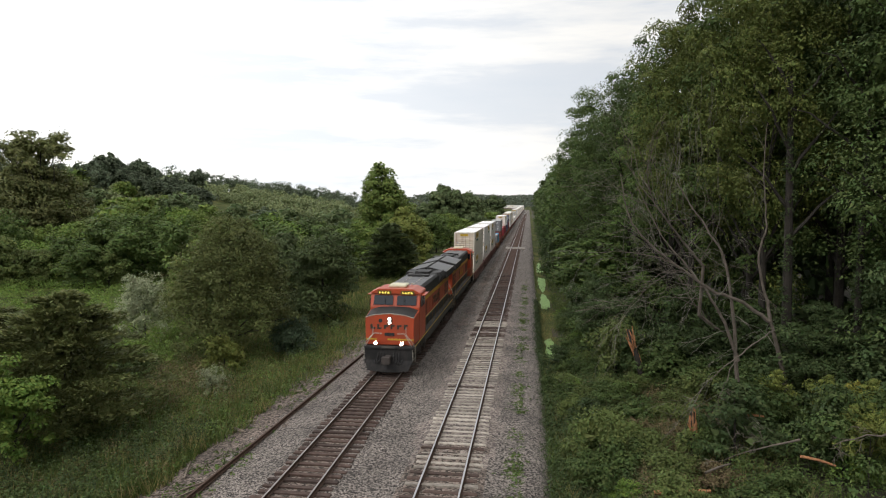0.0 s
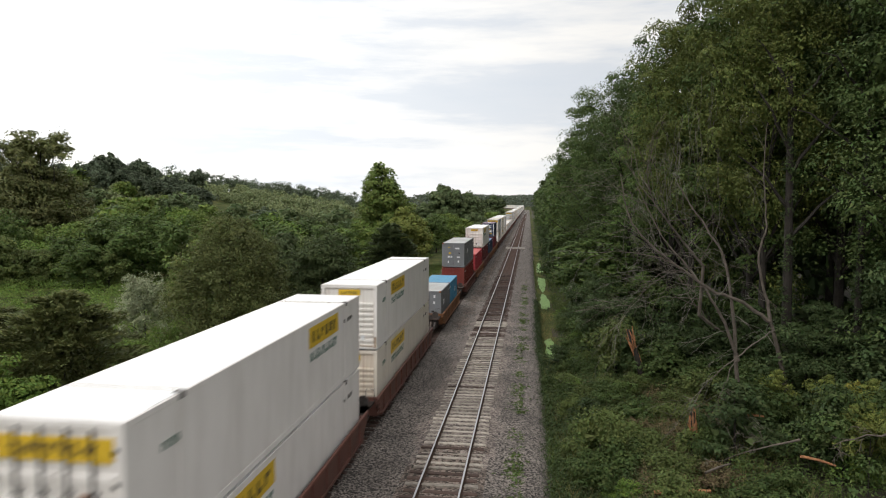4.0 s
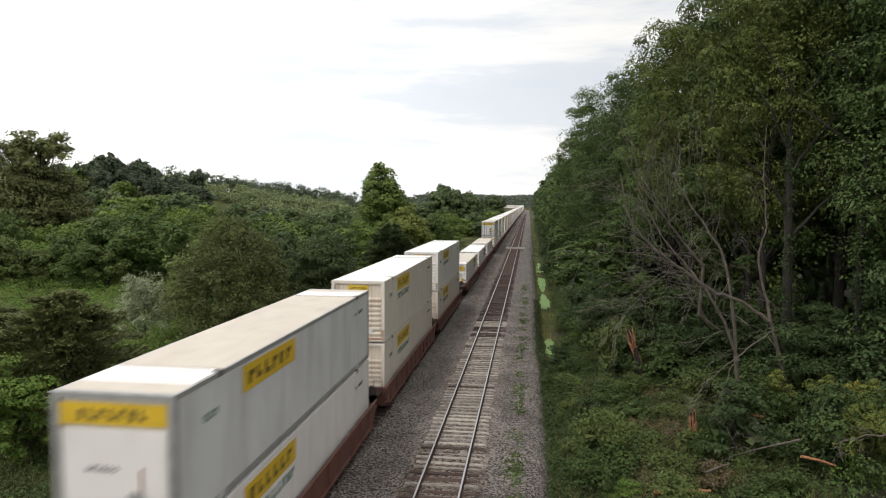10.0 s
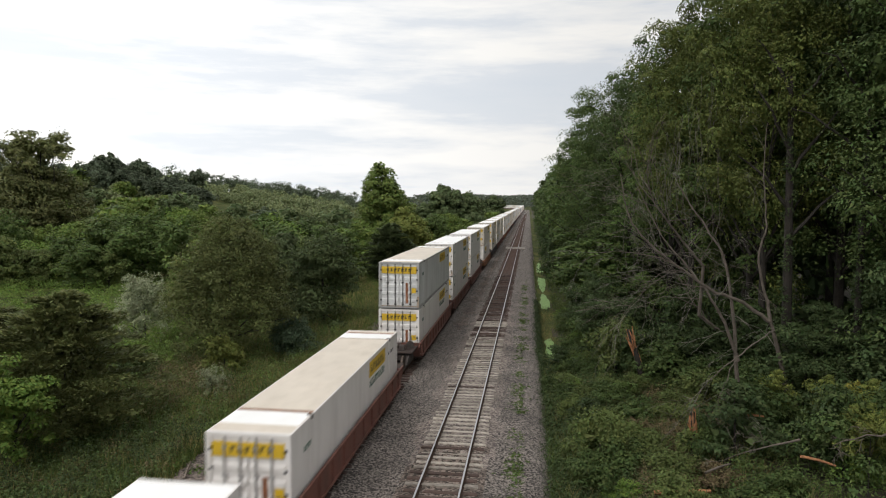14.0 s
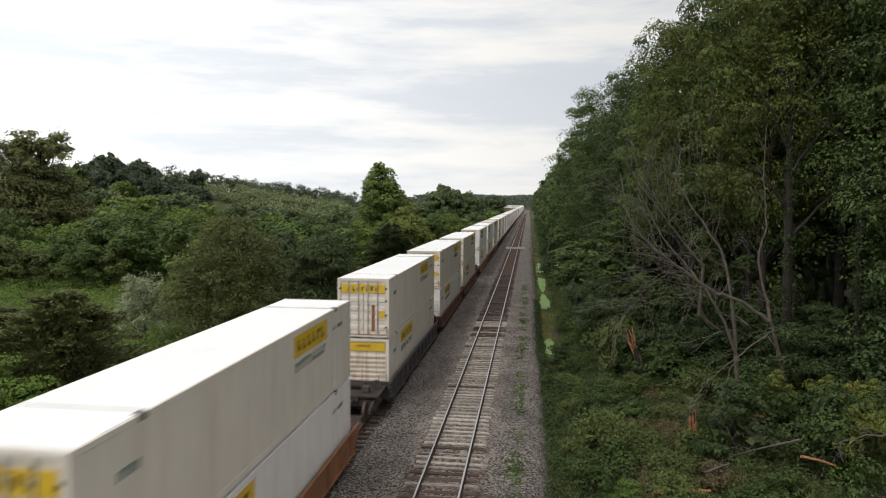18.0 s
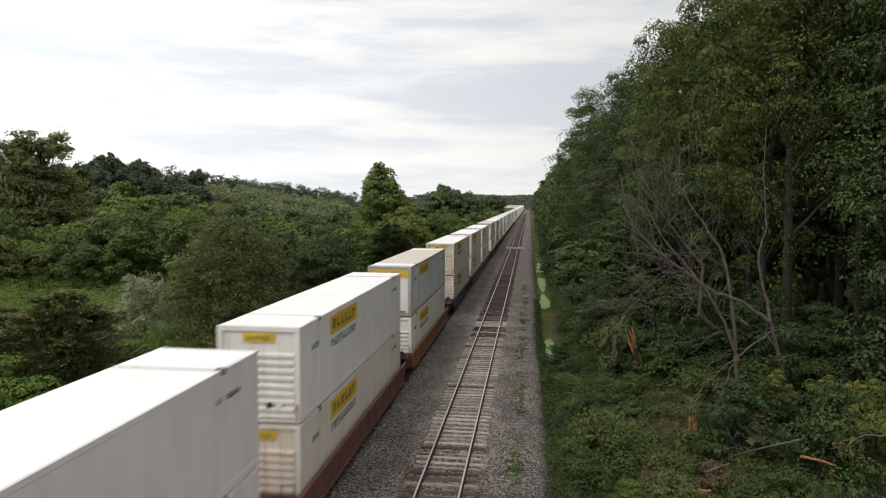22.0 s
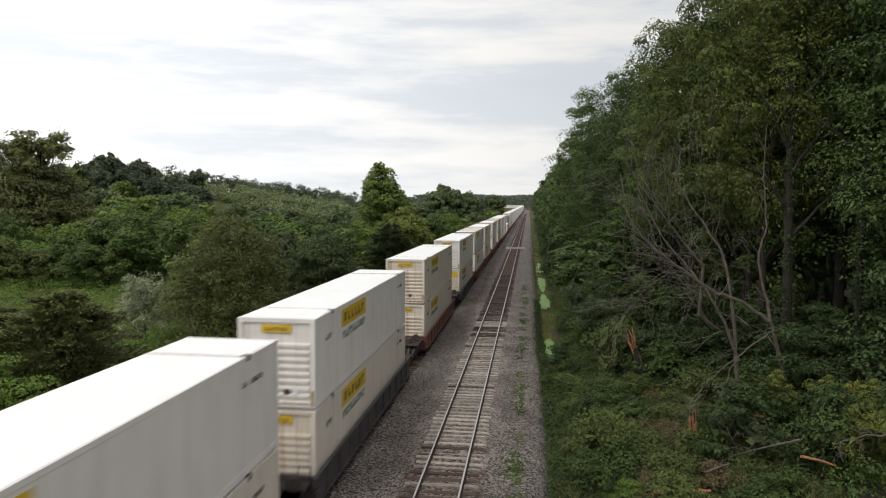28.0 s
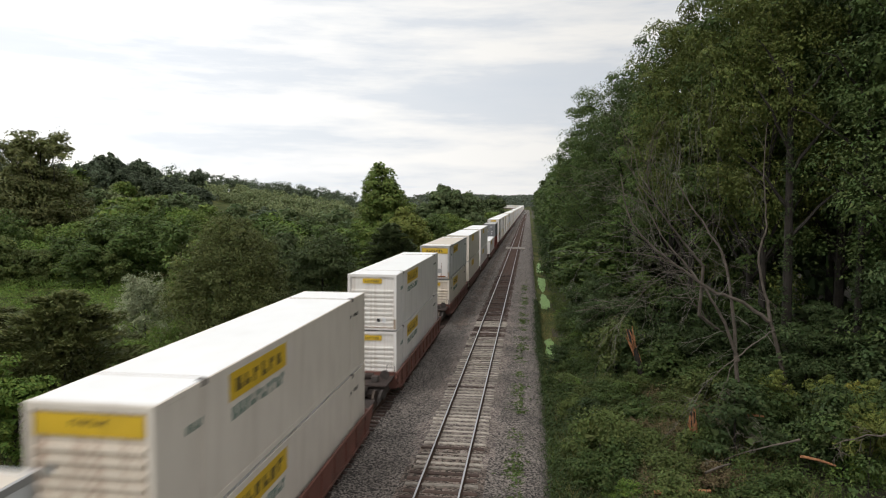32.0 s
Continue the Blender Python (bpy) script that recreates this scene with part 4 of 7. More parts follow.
def ivy_trunk(x, y, height, r, seed, label):
    """A stout old trunk with rising limbs, standing in shade, wrapped in ivy."""
    rs = np.random.RandomState(seed)
    thing = tagged(new("old_tree"), label, "tree")
    thing.matrix_basis = pose(x, y, float(ground_z(x, y)) - 0.1)
    bm = bmesh.new()
    line = [(0.25 * math.sin(1.7 * q + seed) * q, 0.0, height * q) for q in (0, 0.1, 0.3, 0.5, 0.7, 0.88, 1)]
    tube(bm, line, [r * q for q in (1.3, 1.0, 0.9, 0.8, 0.7, 0.5, 0.3)], 10)
    part("trunk", bm, M["bark"], thing)
    for k in range(6):
        q = 0.5 + 0.45 * k / 5
        start = Vector((0.25 * math.sin(1.7 * q + seed) * q, 0, height * q))
        end = start + Vector(((-1) ** k * (1.6 + 1.6 * rs.rand()), rs.normal(0, 0.8), 1.5 + 2.2 * rs.rand()))
        bm = bmesh.new()
        tube(bm, limb_path(start, end, 0.35, rs), [r * 0.42, r * 0.34, r * 0.26, r * 0.18, r * 0.08], 6)
        part("limb", bm, M["bark"], thing)
    n = 90
    q = 0.12 + 0.7 * rs.rand(n)
    a = rs.rand(n) * math.tau
    c = np.stack([0.25 * np.sin(1.7 * q + seed) * q + 0.75 * r * np.cos(a), 0.75 * r * np.sin(a), height * q], 1)
    v, f = leaf_shell(c, 0.12 + 0.2 * rs.rand(n), 34, 0.12, rs, squash=1.3)
    ob = new("ivy", mesh_from("ivy", v, f, LEAF["dark"]))
    ob.parent = thing
    tagged(ob, "dark ivy climbing the trunk")


ivy_trunk(13.4, 37.2, 16.5, 0.26, 3, "stout dark trunk wrapped in ivy at the wood's edge")
ivy_trunk(15.9, 35.0, 15.0, 0.2, 5, "dark upright trunk inside the shady wood")
UNDER = [tree("undergrowth_bush", "dark", 4.2, 2.1, 34, 100, 0.15, 81, -0.2, "dark green undergrowth bush at the wood's edge", "bush", "dome", 0.06, 0, clump=0.28, squash=0.65),
         tree("undergrowth_bush", "wood", 3.2, 1.9, 34, 98, 0.14, 82, -0.2, "green brambly undergrowth bush on the bank", "bush", "dome", 0.05, 0, clump=0.28, squash=0.65),
         tree("undergrowth_bush", "olive", 2.4, 1.8, 32, 92, 0.12, 83, -0.2, "olive brambles on the bank", "bush", "dome", 0.05, 0, clump=0.28, ruffle=0.6),
         tree("undergrowth_bush", "bright", 2.2, 1.5, 30, 92, 0.118, 84, -0.2, "fresh light green saplings on the bank", "bush", "dome", 0.04, 0, clump=0.28),
         tree("undergrowth_bush", "brown", 1.0, 1.2, 26, 70, 0.075, 85, -0.2, "withered brown brambles on the bank", "bush", "dome", 0.03, 0, clump=0.26, ruffle=0.8, dense=0.5)]
for u_tree, (ux, uy) in zip(UNDER, ((14.5, 30), (10.2, 31), (3.2, 29.5), (12.4, 25.8), (6.4, 30.5))):
    tagged(put(u_tree, ux, uy), group="undergrowth on the wooded bank")
for k in range(46):
    uy = 22 + 120 * vr.rand() ** 1.9
    lo = float(np.interp(uy, [22, 40, 60, 90, 170], [4.0, 4.2, 4.4, 4.2, 4.2]))
    ux = lo + (float(np.interp(uy, [22, 50, 170], [16, 14, 6]))) * vr.rand() ** 1.1
    near_edge = ux < lo + 3.5
    kind = (2, 2, 4, 3, 1)[int(vr.randint(5))] if near_edge else (0, 0, 1, 0, 1)[int(vr.randint(5))]
    if ux > 6.5 and uy < 25.5:
        continue
    if abs(ux - 0.2 * uy) < 1.7 and uy < 38:
        kind = 4
    again(UNDER[kind], ux, uy, vr.rand() * 360, 0.75 + 0.5 * vr.rand(), 0.8 + 0.5 * vr.rand())
for k in range(20):
    uy = 22.5 + 15 * (k + vr.rand()) / 20
    again(UNDER[(4, 4, 2)[k % 3]], 0.2 * uy + 1.2 * (vr.rand() - 0.5), uy, vr.rand() * 360, 0.5 + 0.35 * vr.rand(), 0.7)
for bx, by, k in ((10.0, 38.5, 1), (9.0, 36.6, 2), (11.2, 40.0, 0), (8.4, 41.0, 1), (7.2, 43.0, 0), (9.6, 42.6, 0), (11.8, 36.6, 1)):
    again(UNDER[k], bx, by, vr.rand() * 360, 0.9 + 0.3 * vr.rand(), 0.8)
for bx, by, k, bs in ((-25.2, 41, 1, 0.8), (-28.5, 45, 3, 0.9), (-27.5, 36, 2, 0.9), (-36, 50, 2, 1.0), (-42, 56, 1, 1.1), (-29, 62, 1, 1.3), (-24, 66, 0, 1.4), (-18.6, 39, 2, 0.6)):
    again(UNDER[k], bx, by, vr.rand() * 360, bs, 0.9)
for k in range(18):
    uy = 23 + 50 * vr.rand()
    again(UNDER[(2, 1, 3, 4)[k % 4]], 2.9 + 1.6 * vr.rand(), uy, vr.rand() * 360, 0.4 + 0.3 * vr.rand(), 0.8)
for k in range(16):
    again(UNDER[k % 2], 4.6 + 0.5 * vr.rand(), 92 + 14 * k, vr.rand() * 360, 1.5, 1.3)

for k in range(30):
    uy = 21.5 + 30 * vr.rand()
    ux = 1.5 + (6.5 * vr.rand() ** 0.9 if uy < 46 else 1.4 + 3 * vr.rand())
    kind = (2, 1, 3, 1, 1, 2)[k % 6] if abs(ux - 0.2 * uy) > 1.5 else 4
    again(UNDER[kind], ux, uy, vr.rand() * 360, 0.45 + 0.3 * vr.rand(), 0.7)
for k in range(14):
    uy = 25 + 44 * (k + vr.rand()) / 14
    again(UNDER[(1, 3, 0, 2)[k % 4]], (1.9 if uy < 46 else 3.2) + 1.5 * vr.rand(), uy, vr.rand() * 360, 0.55 + 0.25 * vr.rand(), 0.75)
BRAMBLE = [tree("bramble", "wood", 1.5, 1.0, 20, 70, 0.115, 101, -0.2, "dark green bramble clump on the bank", "bush", "dome", 0.03, 0, clump=0.32, ruffle=0.5),
           tree("bramble", "olive", 1.3, 1.0, 20, 70, 0.10, 102, -0.2, "olive bramble clump on the bank", "bush", "dome", 0.03, 0, clump=0.32, ruffle=0.6),
           tree("bramble", "mid", 1.2, 0.9, 18, 70, 0.11, 103, -0.2, "fresh green bramble clump on the bank", "bush", "dome", 0.03, 0, clump=0.32, ruffle=0.5)]
for u_tree, (ux, uy) in zip(BRAMBLE, ((2.4, 26.0), (4.0, 33.0), (3.1, 23.5))):
    tagged(put(u_tree, ux, uy), group="brambles on the bank")
for k in range(96):
    uy = 21 + 25 * vr.rand()
    ux = 1.4 + (0.40 * uy - 1.0) * vr.rand()
    if abs(ux - 0.2 * uy) < 0.9 or abs(ux - 0.30 * uy) < 0.8 and uy > 24:
        continue
    again(BRAMBLE[(0, 1, 0, 2, 0)[int(vr.randint(5))]], ux, uy, vr.rand() * 360, 0.5 + 0.65 * vr.rand(), 0.7 + 0.4 * vr.rand())
LEAFY = tree("understory_tree", "dark", 8.5, 2.7, 60, 210, 0.15, 88, 0.0, "leafy green understory tree at the wood's edge", "tree", "round", 0.09, 4, clump=0.27, squash=0.6, ragged=0.4)
put(LEAFY, 17.0, 31.0)
for bx, by, bs, bt in ((13.8, 33.6, 0.7, 0.9), (18.9, 28.5, 1.2, 1.3), (5.2, 47.0, 0.8, 0.9), (4.9, 55.0, 0.75, 0.9)):
    again(LEAFY, bx, by, vr.rand() * 360, bs, bt)
SAPLING = tree("sapling", "yellow", 4.4, 1.3, 34, 52, 0.11, 86, 0.25, "slender yellow-green sapling before the dark wood", "sapling", "round", 0.035, 5, clump=0.24)
put(SAPLING, 11.6, 24.3, 0, 0.8)
for bx, by, bs in ((13.0, 27.6, 0.8), (11.2, 32.2, 0.7), (9.4, 30.6, 0.5), (12.6, 30.4, 0.7)):
    again(SAPLING, bx, by, vr.rand() * 360, bs, 1.0)
put(tree("golden_bush", "gold", 1.5, 0.6, 20, 60, 0.09, 87, 0.0, "small bush with yellowing leaves in the wood", "bush", "round", 0.03, 2), 12.9, 28.4, 0, 0.9, 2.4)


def branchy(name, base, tip, r0, seed, label, n_side=9, depth=2, spread=0.5, bark="dead_bark"):
    """A leafless leaning stem with forking branches and fine twigs."""
    rs = np.random.RandomState(seed)
    thing = tagged(new(name), label, "dead tree")
    thing.matrix_basis = Matrix.Translation(base)
    end = Vector(tip) - Vector(base)
    bm = bmesh.new()
    main = limb_path((0, 0, -0.2), end, 0.05 * end.length, rs, 7)
    tube(bm, main, [r0 * (1 - 0.86 * k / 6) for k in range(7)], 7)
    part("trunk", bm, M[bark], thing)
    def grow(bm, p, d, length, r, level):
        q = p + d * length
        mid = p.lerp(q, 0.5) + Vector(rs.normal(0, 0.07, 3)) * length
        tube(bm, [p, mid, q], [r, r * 0.7, r * 0.35], 4)
        if level:
            for _ in range(int(rs.randint(2, 5))):
                s = 0.35 + 0.65 * rs.rand()
                grow(bm, p.lerp(q, s), (d + Vector(rs.normal(0, spread, 3)) + Vector((0, 0, -0.12))).normalized(), length * (0.4 + 0.35 * rs.rand()), max(r * 0.55, 0.008), level - 1)
    for k in range(n_side):
        s = 0.25 + 0.75 * (k + rs.rand()) / n_side
        i = min(int(s * 6), 5)
        p = main[i].lerp(main[i + 1], s * 6 - i if s * 6 - i <= 1 else 1)
        d = (end.normalized() * 0.7 + Vector(rs.normal(0, 0.55, 3))).normalized()
        bm = bmesh.new()
        grow(bm, p, d, end.length * (0.14 + 0.16 * rs.rand()), r0 * 0.19, depth)
        part("branch", bm, M["twig"] if k % 2 else M[bark], thing)
    return thing


def snag(name, base, stems, label, seed):
    """A leafless tree from a few curving stems (points, root radius, twigs), each with forking grey twigs."""
    rs = np.random.RandomState(seed)
    thing = tagged(new(name), label, "dead tree")
    thing.matrix_basis = Matrix.Translation(base)
    for i, (points, r0, twigs) in enumerate(stems):
        pts = [Vector(p) - Vector(base) for p in points]
        line = []
        for k in range(len(pts) - 1):
            p0, p1, p2, p3 = pts[max(k - 1, 0)], pts[k], pts[k + 1], pts[min(k + 2, len(pts) - 1)]
            for j in range(5):
                u = j / 5
                line.append(0.5 * (2 * p1 + (p2 - p0) * u + (2 * p0 - 5 * p1 + 4 * p2 - p3) * u * u + (3 * p1 - p0 - 3 * p2 + p3) * u ** 3) + Vector(rs.normal(0, 0.025, 3)))
        line.append(pts[-1])
        n = len(line) - 1
        bm = bmesh.new()
        tube(bm, line, [r0 * (1 - 0.82 * (k / n) ** 0.8) for k in range(n + 1)], 7)
        stem = part("trunk" if i == 0 else "limb", bm, M["dead_bark"], thing)
        bm = bmesh.new()

        def sprout(p, d, length, r, level):
            q = p + d * length
            mid = p.lerp(q, 0.5) + Vector((0, 0, 0.1 * length)) + Vector(rs.normal(0, 0.05, 3)) * length
            tube(bm, [p, mid, q], [r, r * 0.75, r * 0.4], 4)
            for _ in range(int(rs.randint(2, 4)) if level else 0):
                u = 0.35 + 0.65 * rs.rand()
                sprout(p.lerp(q, u), (d + Vector(rs.normal(0, 0.45, 3)) + Vector((-0.1, 0, -0.25))).normalized(), length * (0.4 + 0.35 * rs.rand()), max(r * 0.6, 0.007), level - 1)
        for k in range(twigs):
            u = 0.3 + 0.7 * (k + rs.rand()) / twigs
            j = min(int(u * n), n - 1)
            way = (line[j + 1] - line[j]).normalized()
            sprout(line[j], (way * 0.7 + Vector(rs.normal(0, 0.5, 3)) + Vector((-0.25, 0, -0.1))).normalized(), 0.8 + 1.5 * rs.rand(), max(0.22 * r0 * (1.1 - u), 0.010), 2)
        if twigs:
            tagged(part("twig_spray", bm, M["pale_twig"], stem, "fine bleached twigs"), kind="stuff")
        else:
            bm.free()
    return thing


snag("dead_tree", (12.5, 34.0, -0.3),
     [([(12.5, 34.0, -0.3), (12.2, 34.0, 1.9), (11.5, 34.0, 4.5), (11.35, 34.0, 5.6)], 0.19, 2),
      ([(11.55, 34.0, 4.3), (10.9, 34.0, 7.2), (11.15, 34.0, 9.0), (10.95, 34.0, 11.2), (11.1, 34.2, 13.8)], 0.075, 9),
      ([(11.5, 34.0, 4.4), (10.2, 33.9, 5.3), (8.7, 33.8, 5.9), (7.5, 33.6, 6.7), (5.8, 33.4, 8.0), (4.7, 33.4, 9.4), (4.3, 33.6, 11.4)], 0.105, 12),
      ([(7.5, 33.6, 6.7), (6.2, 33.2, 7.4), (4.5, 33.0, 7.7), (3.3, 32.8, 7.6), (1.9, 32.6, 6.9)], 0.03, 5),
      ([(7.3, 33.6, 6.8), (6.2, 33.0, 6.7), (5.4, 32.8, 6.0), (5.0, 32.8, 4.7)], 0.024, 4),
      ([(8.4, 33.6, 6.0), (6.9, 33.0, 6.2), (6.0, 32.8, 5.5), (5.7, 32.8, 4.3)], 0.022, 4),
      ([(11.6, 33.8, 4.0), (10.7, 31.6, 4.3), (9.2, 29.2, 4.2), (7.9, 28.2, 3.5), (7.0, 27.7, 2.8), (6.5, 27.5, 1.9)], 0.045, 5),
      ([(8.4, 28.5, 3.8), (7.9, 28.0, 3.0), (7.6, 27.8, 2.2), (7.7, 27.7, 1.3)], 0.022, 2)],
     "grey leaning dead tree with drooping bare branches", 91)
snag("dead_tree", (10.5, 35.0, -0.2),
     [([(10.5, 35.0, -0.2), (10.3, 35.0, 2.4), (9.9, 35.0, 5.9), (9.3, 35.0, 7.9), (8.3, 35.2, 9.4), (7.3, 35.4, 11.0)], 0.125, 12),
      ([(10.4, 35.0, 2.2), (9.4, 34.8, 4.6), (8.1, 34.6, 6.5), (6.5, 34.6, 8.4), (5.2, 34.8, 11.0)], 0.095, 12),
      ([(8.1, 34.6, 6.5), (6.8, 34.0, 6.6), (5.4, 33.8, 5.6), (4.6, 33.6, 4.4)], 0.03, 5)],
     "leaning pair of bare grey dead stems", 94)
haze = branchy("dead_tree", (12.9, 42.0, 0.3), (6.4, 38.5, 11.0), 0.16, 92, "leafless dead tree with a haze of grey twigs", 18, 3, 0.35)
vine_r = np.random.RandomState(98)
for k in range(10):
    bm = bmesh.new()
    for _ in range(6):
        vx = 5.4 + 5.6 * vine_r.rand()
        top = Vector((vx, 38.5 + 3.5 * vine_r.rand(), min(9.5 + 1.6 * (vx - 4.5), 17.5) * (0.75 + 0.25 * vine_r.rand())))
        drop = Vector((0.5 * vine_r.randn(), 0.3 * vine_r.randn(), -1.5 - 4.0 * vine_r.rand()))
        tube(bm, [top - haze.matrix_basis.translation + drop * u + Vector((0.12 * vine_r.randn(), 0, 0)) for u in (0, 0.35, 0.7, 1)], [0.010, 0.009, 0.008, 0.004], 3)
    part("twig_spray", bm, M["pale_twig"], haze, "thin pale hanging twigs")
branchy("fallen_branch", (9.6, 29.5, 0.6), (7.9, 28.6, 2.6), 0.05, 95, "bare grey fallen branch arching over brambles", 6, 2)
branchy("fallen_branch", (8.8, 22.9, 2.6), (6.3, 22.4, 1.75), 0.04, 96, "bare grey fallen branch arching over brambles", 6, 2)
branchy("fallen_branch", (12.0, 23.2, 2.9), (9.7, 22.7, 2.3), 0.045, 97, "bare grey fallen branch lying over brambles", 5, 2)


def broken_trunk(x, y, height, lean, r, label):
    thing = tagged(new("broken_trunk"), label, "tree stump")
    thing.matrix_basis = pose(x, y, float(ground_z(x, y)) - 0.1)
    rs = np.random.RandomState(int(x * 10))
    bm = bmesh.new()
    tube(bm, [(0, 0, 0), (lean * 0.4, 0, height * 0.45), (lean, 0.05, height)], [r, r * 0.8, r * 0.62], 9)
    part("trunk", bm, M["bark"], thing)
    bm = bmesh.new()
    for k in range(26):
        a, h0 = k * 0.55 + rs.rand(), height * (0.3 + 0.6 * rs.rand())
        h1 = min(h0 + height * (0.1 + 0.22 * rs.rand()), height * 1.08)
        p, q = [Vector((lean * h / height + 0.78 * r * math.cos(a), 0.03 + 0.78 * r * math.sin(a), h)) for h in (h0, h1)]
        q += Vector((0.11 * rs.randn(), 0.09 * rs.randn(), 0))
        tube(bm, [p, p.lerp(q, 0.5), q], [0.015, 0.035 + 0.045 * rs.rand(), 0.012], 4)
    part("splinters", bm, M["torn_wood"], thing, "torn orange splinters of fresh wood")


broken_trunk(6.9, 40.5, 3.5, -1.0, 0.2, "snapped trunk with torn orange wood among brambles")
broken_trunk(7.0, 29.0, 2.2, -0.1, 0.14, "short broken stump with an orange torn top")


def log(x, y, z, length, turn, tilt, r, key, label):
    thing = tagged(new("fallen_log"), label, "log")
    thing.matrix_basis = pose(x, y, z, rx=tilt, rz=turn)
    bm = bmesh.new()
    tube(bm, [(0, 0, 0), (0.03, length * 0.5, 0.04), (0, length, 0)], [r, r * 0.9, r * 0.7], 8)
    part("bole", bm, M[key], thing)


log(8.85, 22.9, 1.85, 1.25, -78, -16, 0.05, "torn_wood", "fallen limb with fresh orange torn wood")
log(4.6, 24.6, -0.35, 2.0, -85, 3, 0.08, "torn_wood", "dark fallen log lying in the brambles")
log(8.9, 29.0, 1.3, 0.8, -95, 0, 0.06, "torn_wood", "short torn orange branch in the brambles")
log(6.6, 25.6, 0.1, 1.2, -60, 8, 0.05, "dead_bark", "bleached stick lying in the brambles")


def blades(name, spots, height, width, lean, material, label, category, seed):
    """Single blades of grass or weeds, each a bent tapering strip."""
    rs = np.random.RandomState(seed)
    n = len(spots)
    base = np.column_stack([spots, ground_z(spots[:, 0], spots[:, 1]) - 0.02])
    h = height * (0.5 + 0.8 * rs.rand(n))
    a = rs.rand(n) * math.tau
    side = np.stack([np.cos(a), np.sin(a), np.zeros(n)], 1) * (width * (0.7 + 0.6 * rs.rand(n)))[:, None]
    b = rs.rand(n) * math.tau
    tip = np.stack([np.cos(b) * lean * h, np.sin(b) * lean * h, h], 1)
    v = np.stack([base - side, base + side, base + tip], 1).reshape(-1, 3)
    tagged(new(name, mesh_from(name, v, np.arange(n * 3).reshape(-1, 3), material)), label, category, kind="stuff")


def scatter(n, x_of, y0, y1, power, rs, clump=0.0):
    y = y0 + (y1 - y0) * rs.rand(n) ** power
    lo, hi = x_of(y)
    x = lo + (hi - lo) * rs.rand(n)
    if clump:
        keep = np.sin(x * 1.9 + 2 * np.sin(y * 0.7)) * np.sin(y * 1.3 + np.sin(x)) + 0.4 * rs.randn(n) > clump
        x, y = x[keep], y[keep]
    return np.column_stack([x, y])


gr = np.random.RandomState(77)


def edge_left(y):
    """Where the meadow ends and the stony shoulder begins."""
    return np.minimum(-13.9 + 0.078 * (y - 23), -12.4) + 0.25 * np.sin(y * 1.1) + 0.2 * np.sin(y * 2.7)


blades("meadow_grass", scatter(70000, lambda y: (np.full_like(y, -26.0) - 0.1 * y, edge_left(y)), 19, 120, 1.5, gr), 0.6, 0.022, 0.45, M["grass"], "tall green meadow grass on the valley bank", "grass", 1)
blades("dry_weeds", scatter(60000, lambda y: (np.full_like(y, -25.0), edge_left(y)), 19, 100, 1.3, gr, 0.2), 0.75, 0.021, 0.35, M["straw"], "dry straw-coloured weeds among the grass", "weeds", 2)
bank = scatter(50000, lambda y: (np.full_like(y, 0.75), np.full_like(y, 7.5)), 20, 130, 1.6, gr)
bank = bank[~((bank[:, 0] > 1.15) & (bank[:, 0] < 2.7) & (bank[:, 1] > 48) & (gr.rand(len(bank)) < 0.93))]
blades("bank_grass", bank[gr.rand(len(bank)) < 0.7], 0.42, 0.018, 0.55, M["grass"], "green grass along the ditch beside the ballast", "grass", 3)
blades("bank_weeds", scatter(14000, lambda y: (np.full_like(y, 1.2), np.full_like(y, 10.0)), 20, 70, 1.4, gr, 0.1), 0.9, 0.010, 0.6, M["straw"], "dry brown weeds on the wooded bank", "weeds", 4)


def weed_clumps(name, spots, radius, per, size, leaf, label, seed, tall=1.0):
    """Leafy weeds in tufts."""
    rs = np.random.RandomState(seed)
    r = radius * (0.5 + rs.rand(len(spots)))
    c = np.column_stack([spots, ground_z(spots[:, 0], spots[:, 1]) + 0.55 * r])
    v, f = leaf_quads(c, r, per, size, rs, tall, 0.4, 0.3)
    tagged(new(name, mesh_from(name, v, f, LEAF[leaf])), label, "weeds", kind="stuff")


weed_clumps("meadow_weeds", scatter(4200, lambda y: (-18 - 0.2 * y, edge_left(y)), 20, 115, 1.2, gr, 0.0), 0.45, 26, 0.12, "wood", "leafy green weeds among the meadow grass", 5, 1.5)
weed_clumps("pale_weeds", scatter(4800, lambda y: (-18 - 0.2 * y, edge_left(y)), 29, 110, 1.2, gr, 0.15), 0.42, 24, 0.11, "bright", "light green goldenrod and nettles in the meadow", 6, 1.8)
weed_clumps("straw_weeds", scatter(3000, lambda y: (np.full_like(y, -24.0), edge_left(y)), 22, 80, 1.2, gr, 0.3), 0.36, 22, 0.10, "brown", "withered brown weeds along the bank", 7, 1.6)
weed_clumps("upright_weeds", scatter(1900, lambda y: (np.full_like(y, -24.0), edge_left(y) - 0.8), 19, 31, 1.0, gr, -0.1), 0.28, 34, 0.11, "dark", "tall upright weeds crowding the near bank", 14, 3.0)
weed_clumps("rank_weeds", scatter(1100, lambda y: (np.full_like(y, -23.0), edge_left(y) - 0.3), 19, 46, 1.0, gr, 0.1), 0.22, 30, 0.10, "olive", "tall green goldenrod stalks on the near bank", 15, 3.2)
weed_clumps("withered_grass", scatter(420, lambda y: (-0.57 * y - 1.0, -0.57 * y + 4.5), 34, 44, 1.0, gr), 0.5, 26, 0.11, "brown", "withered brown stand of weeds in the meadow", 16, 1.5)
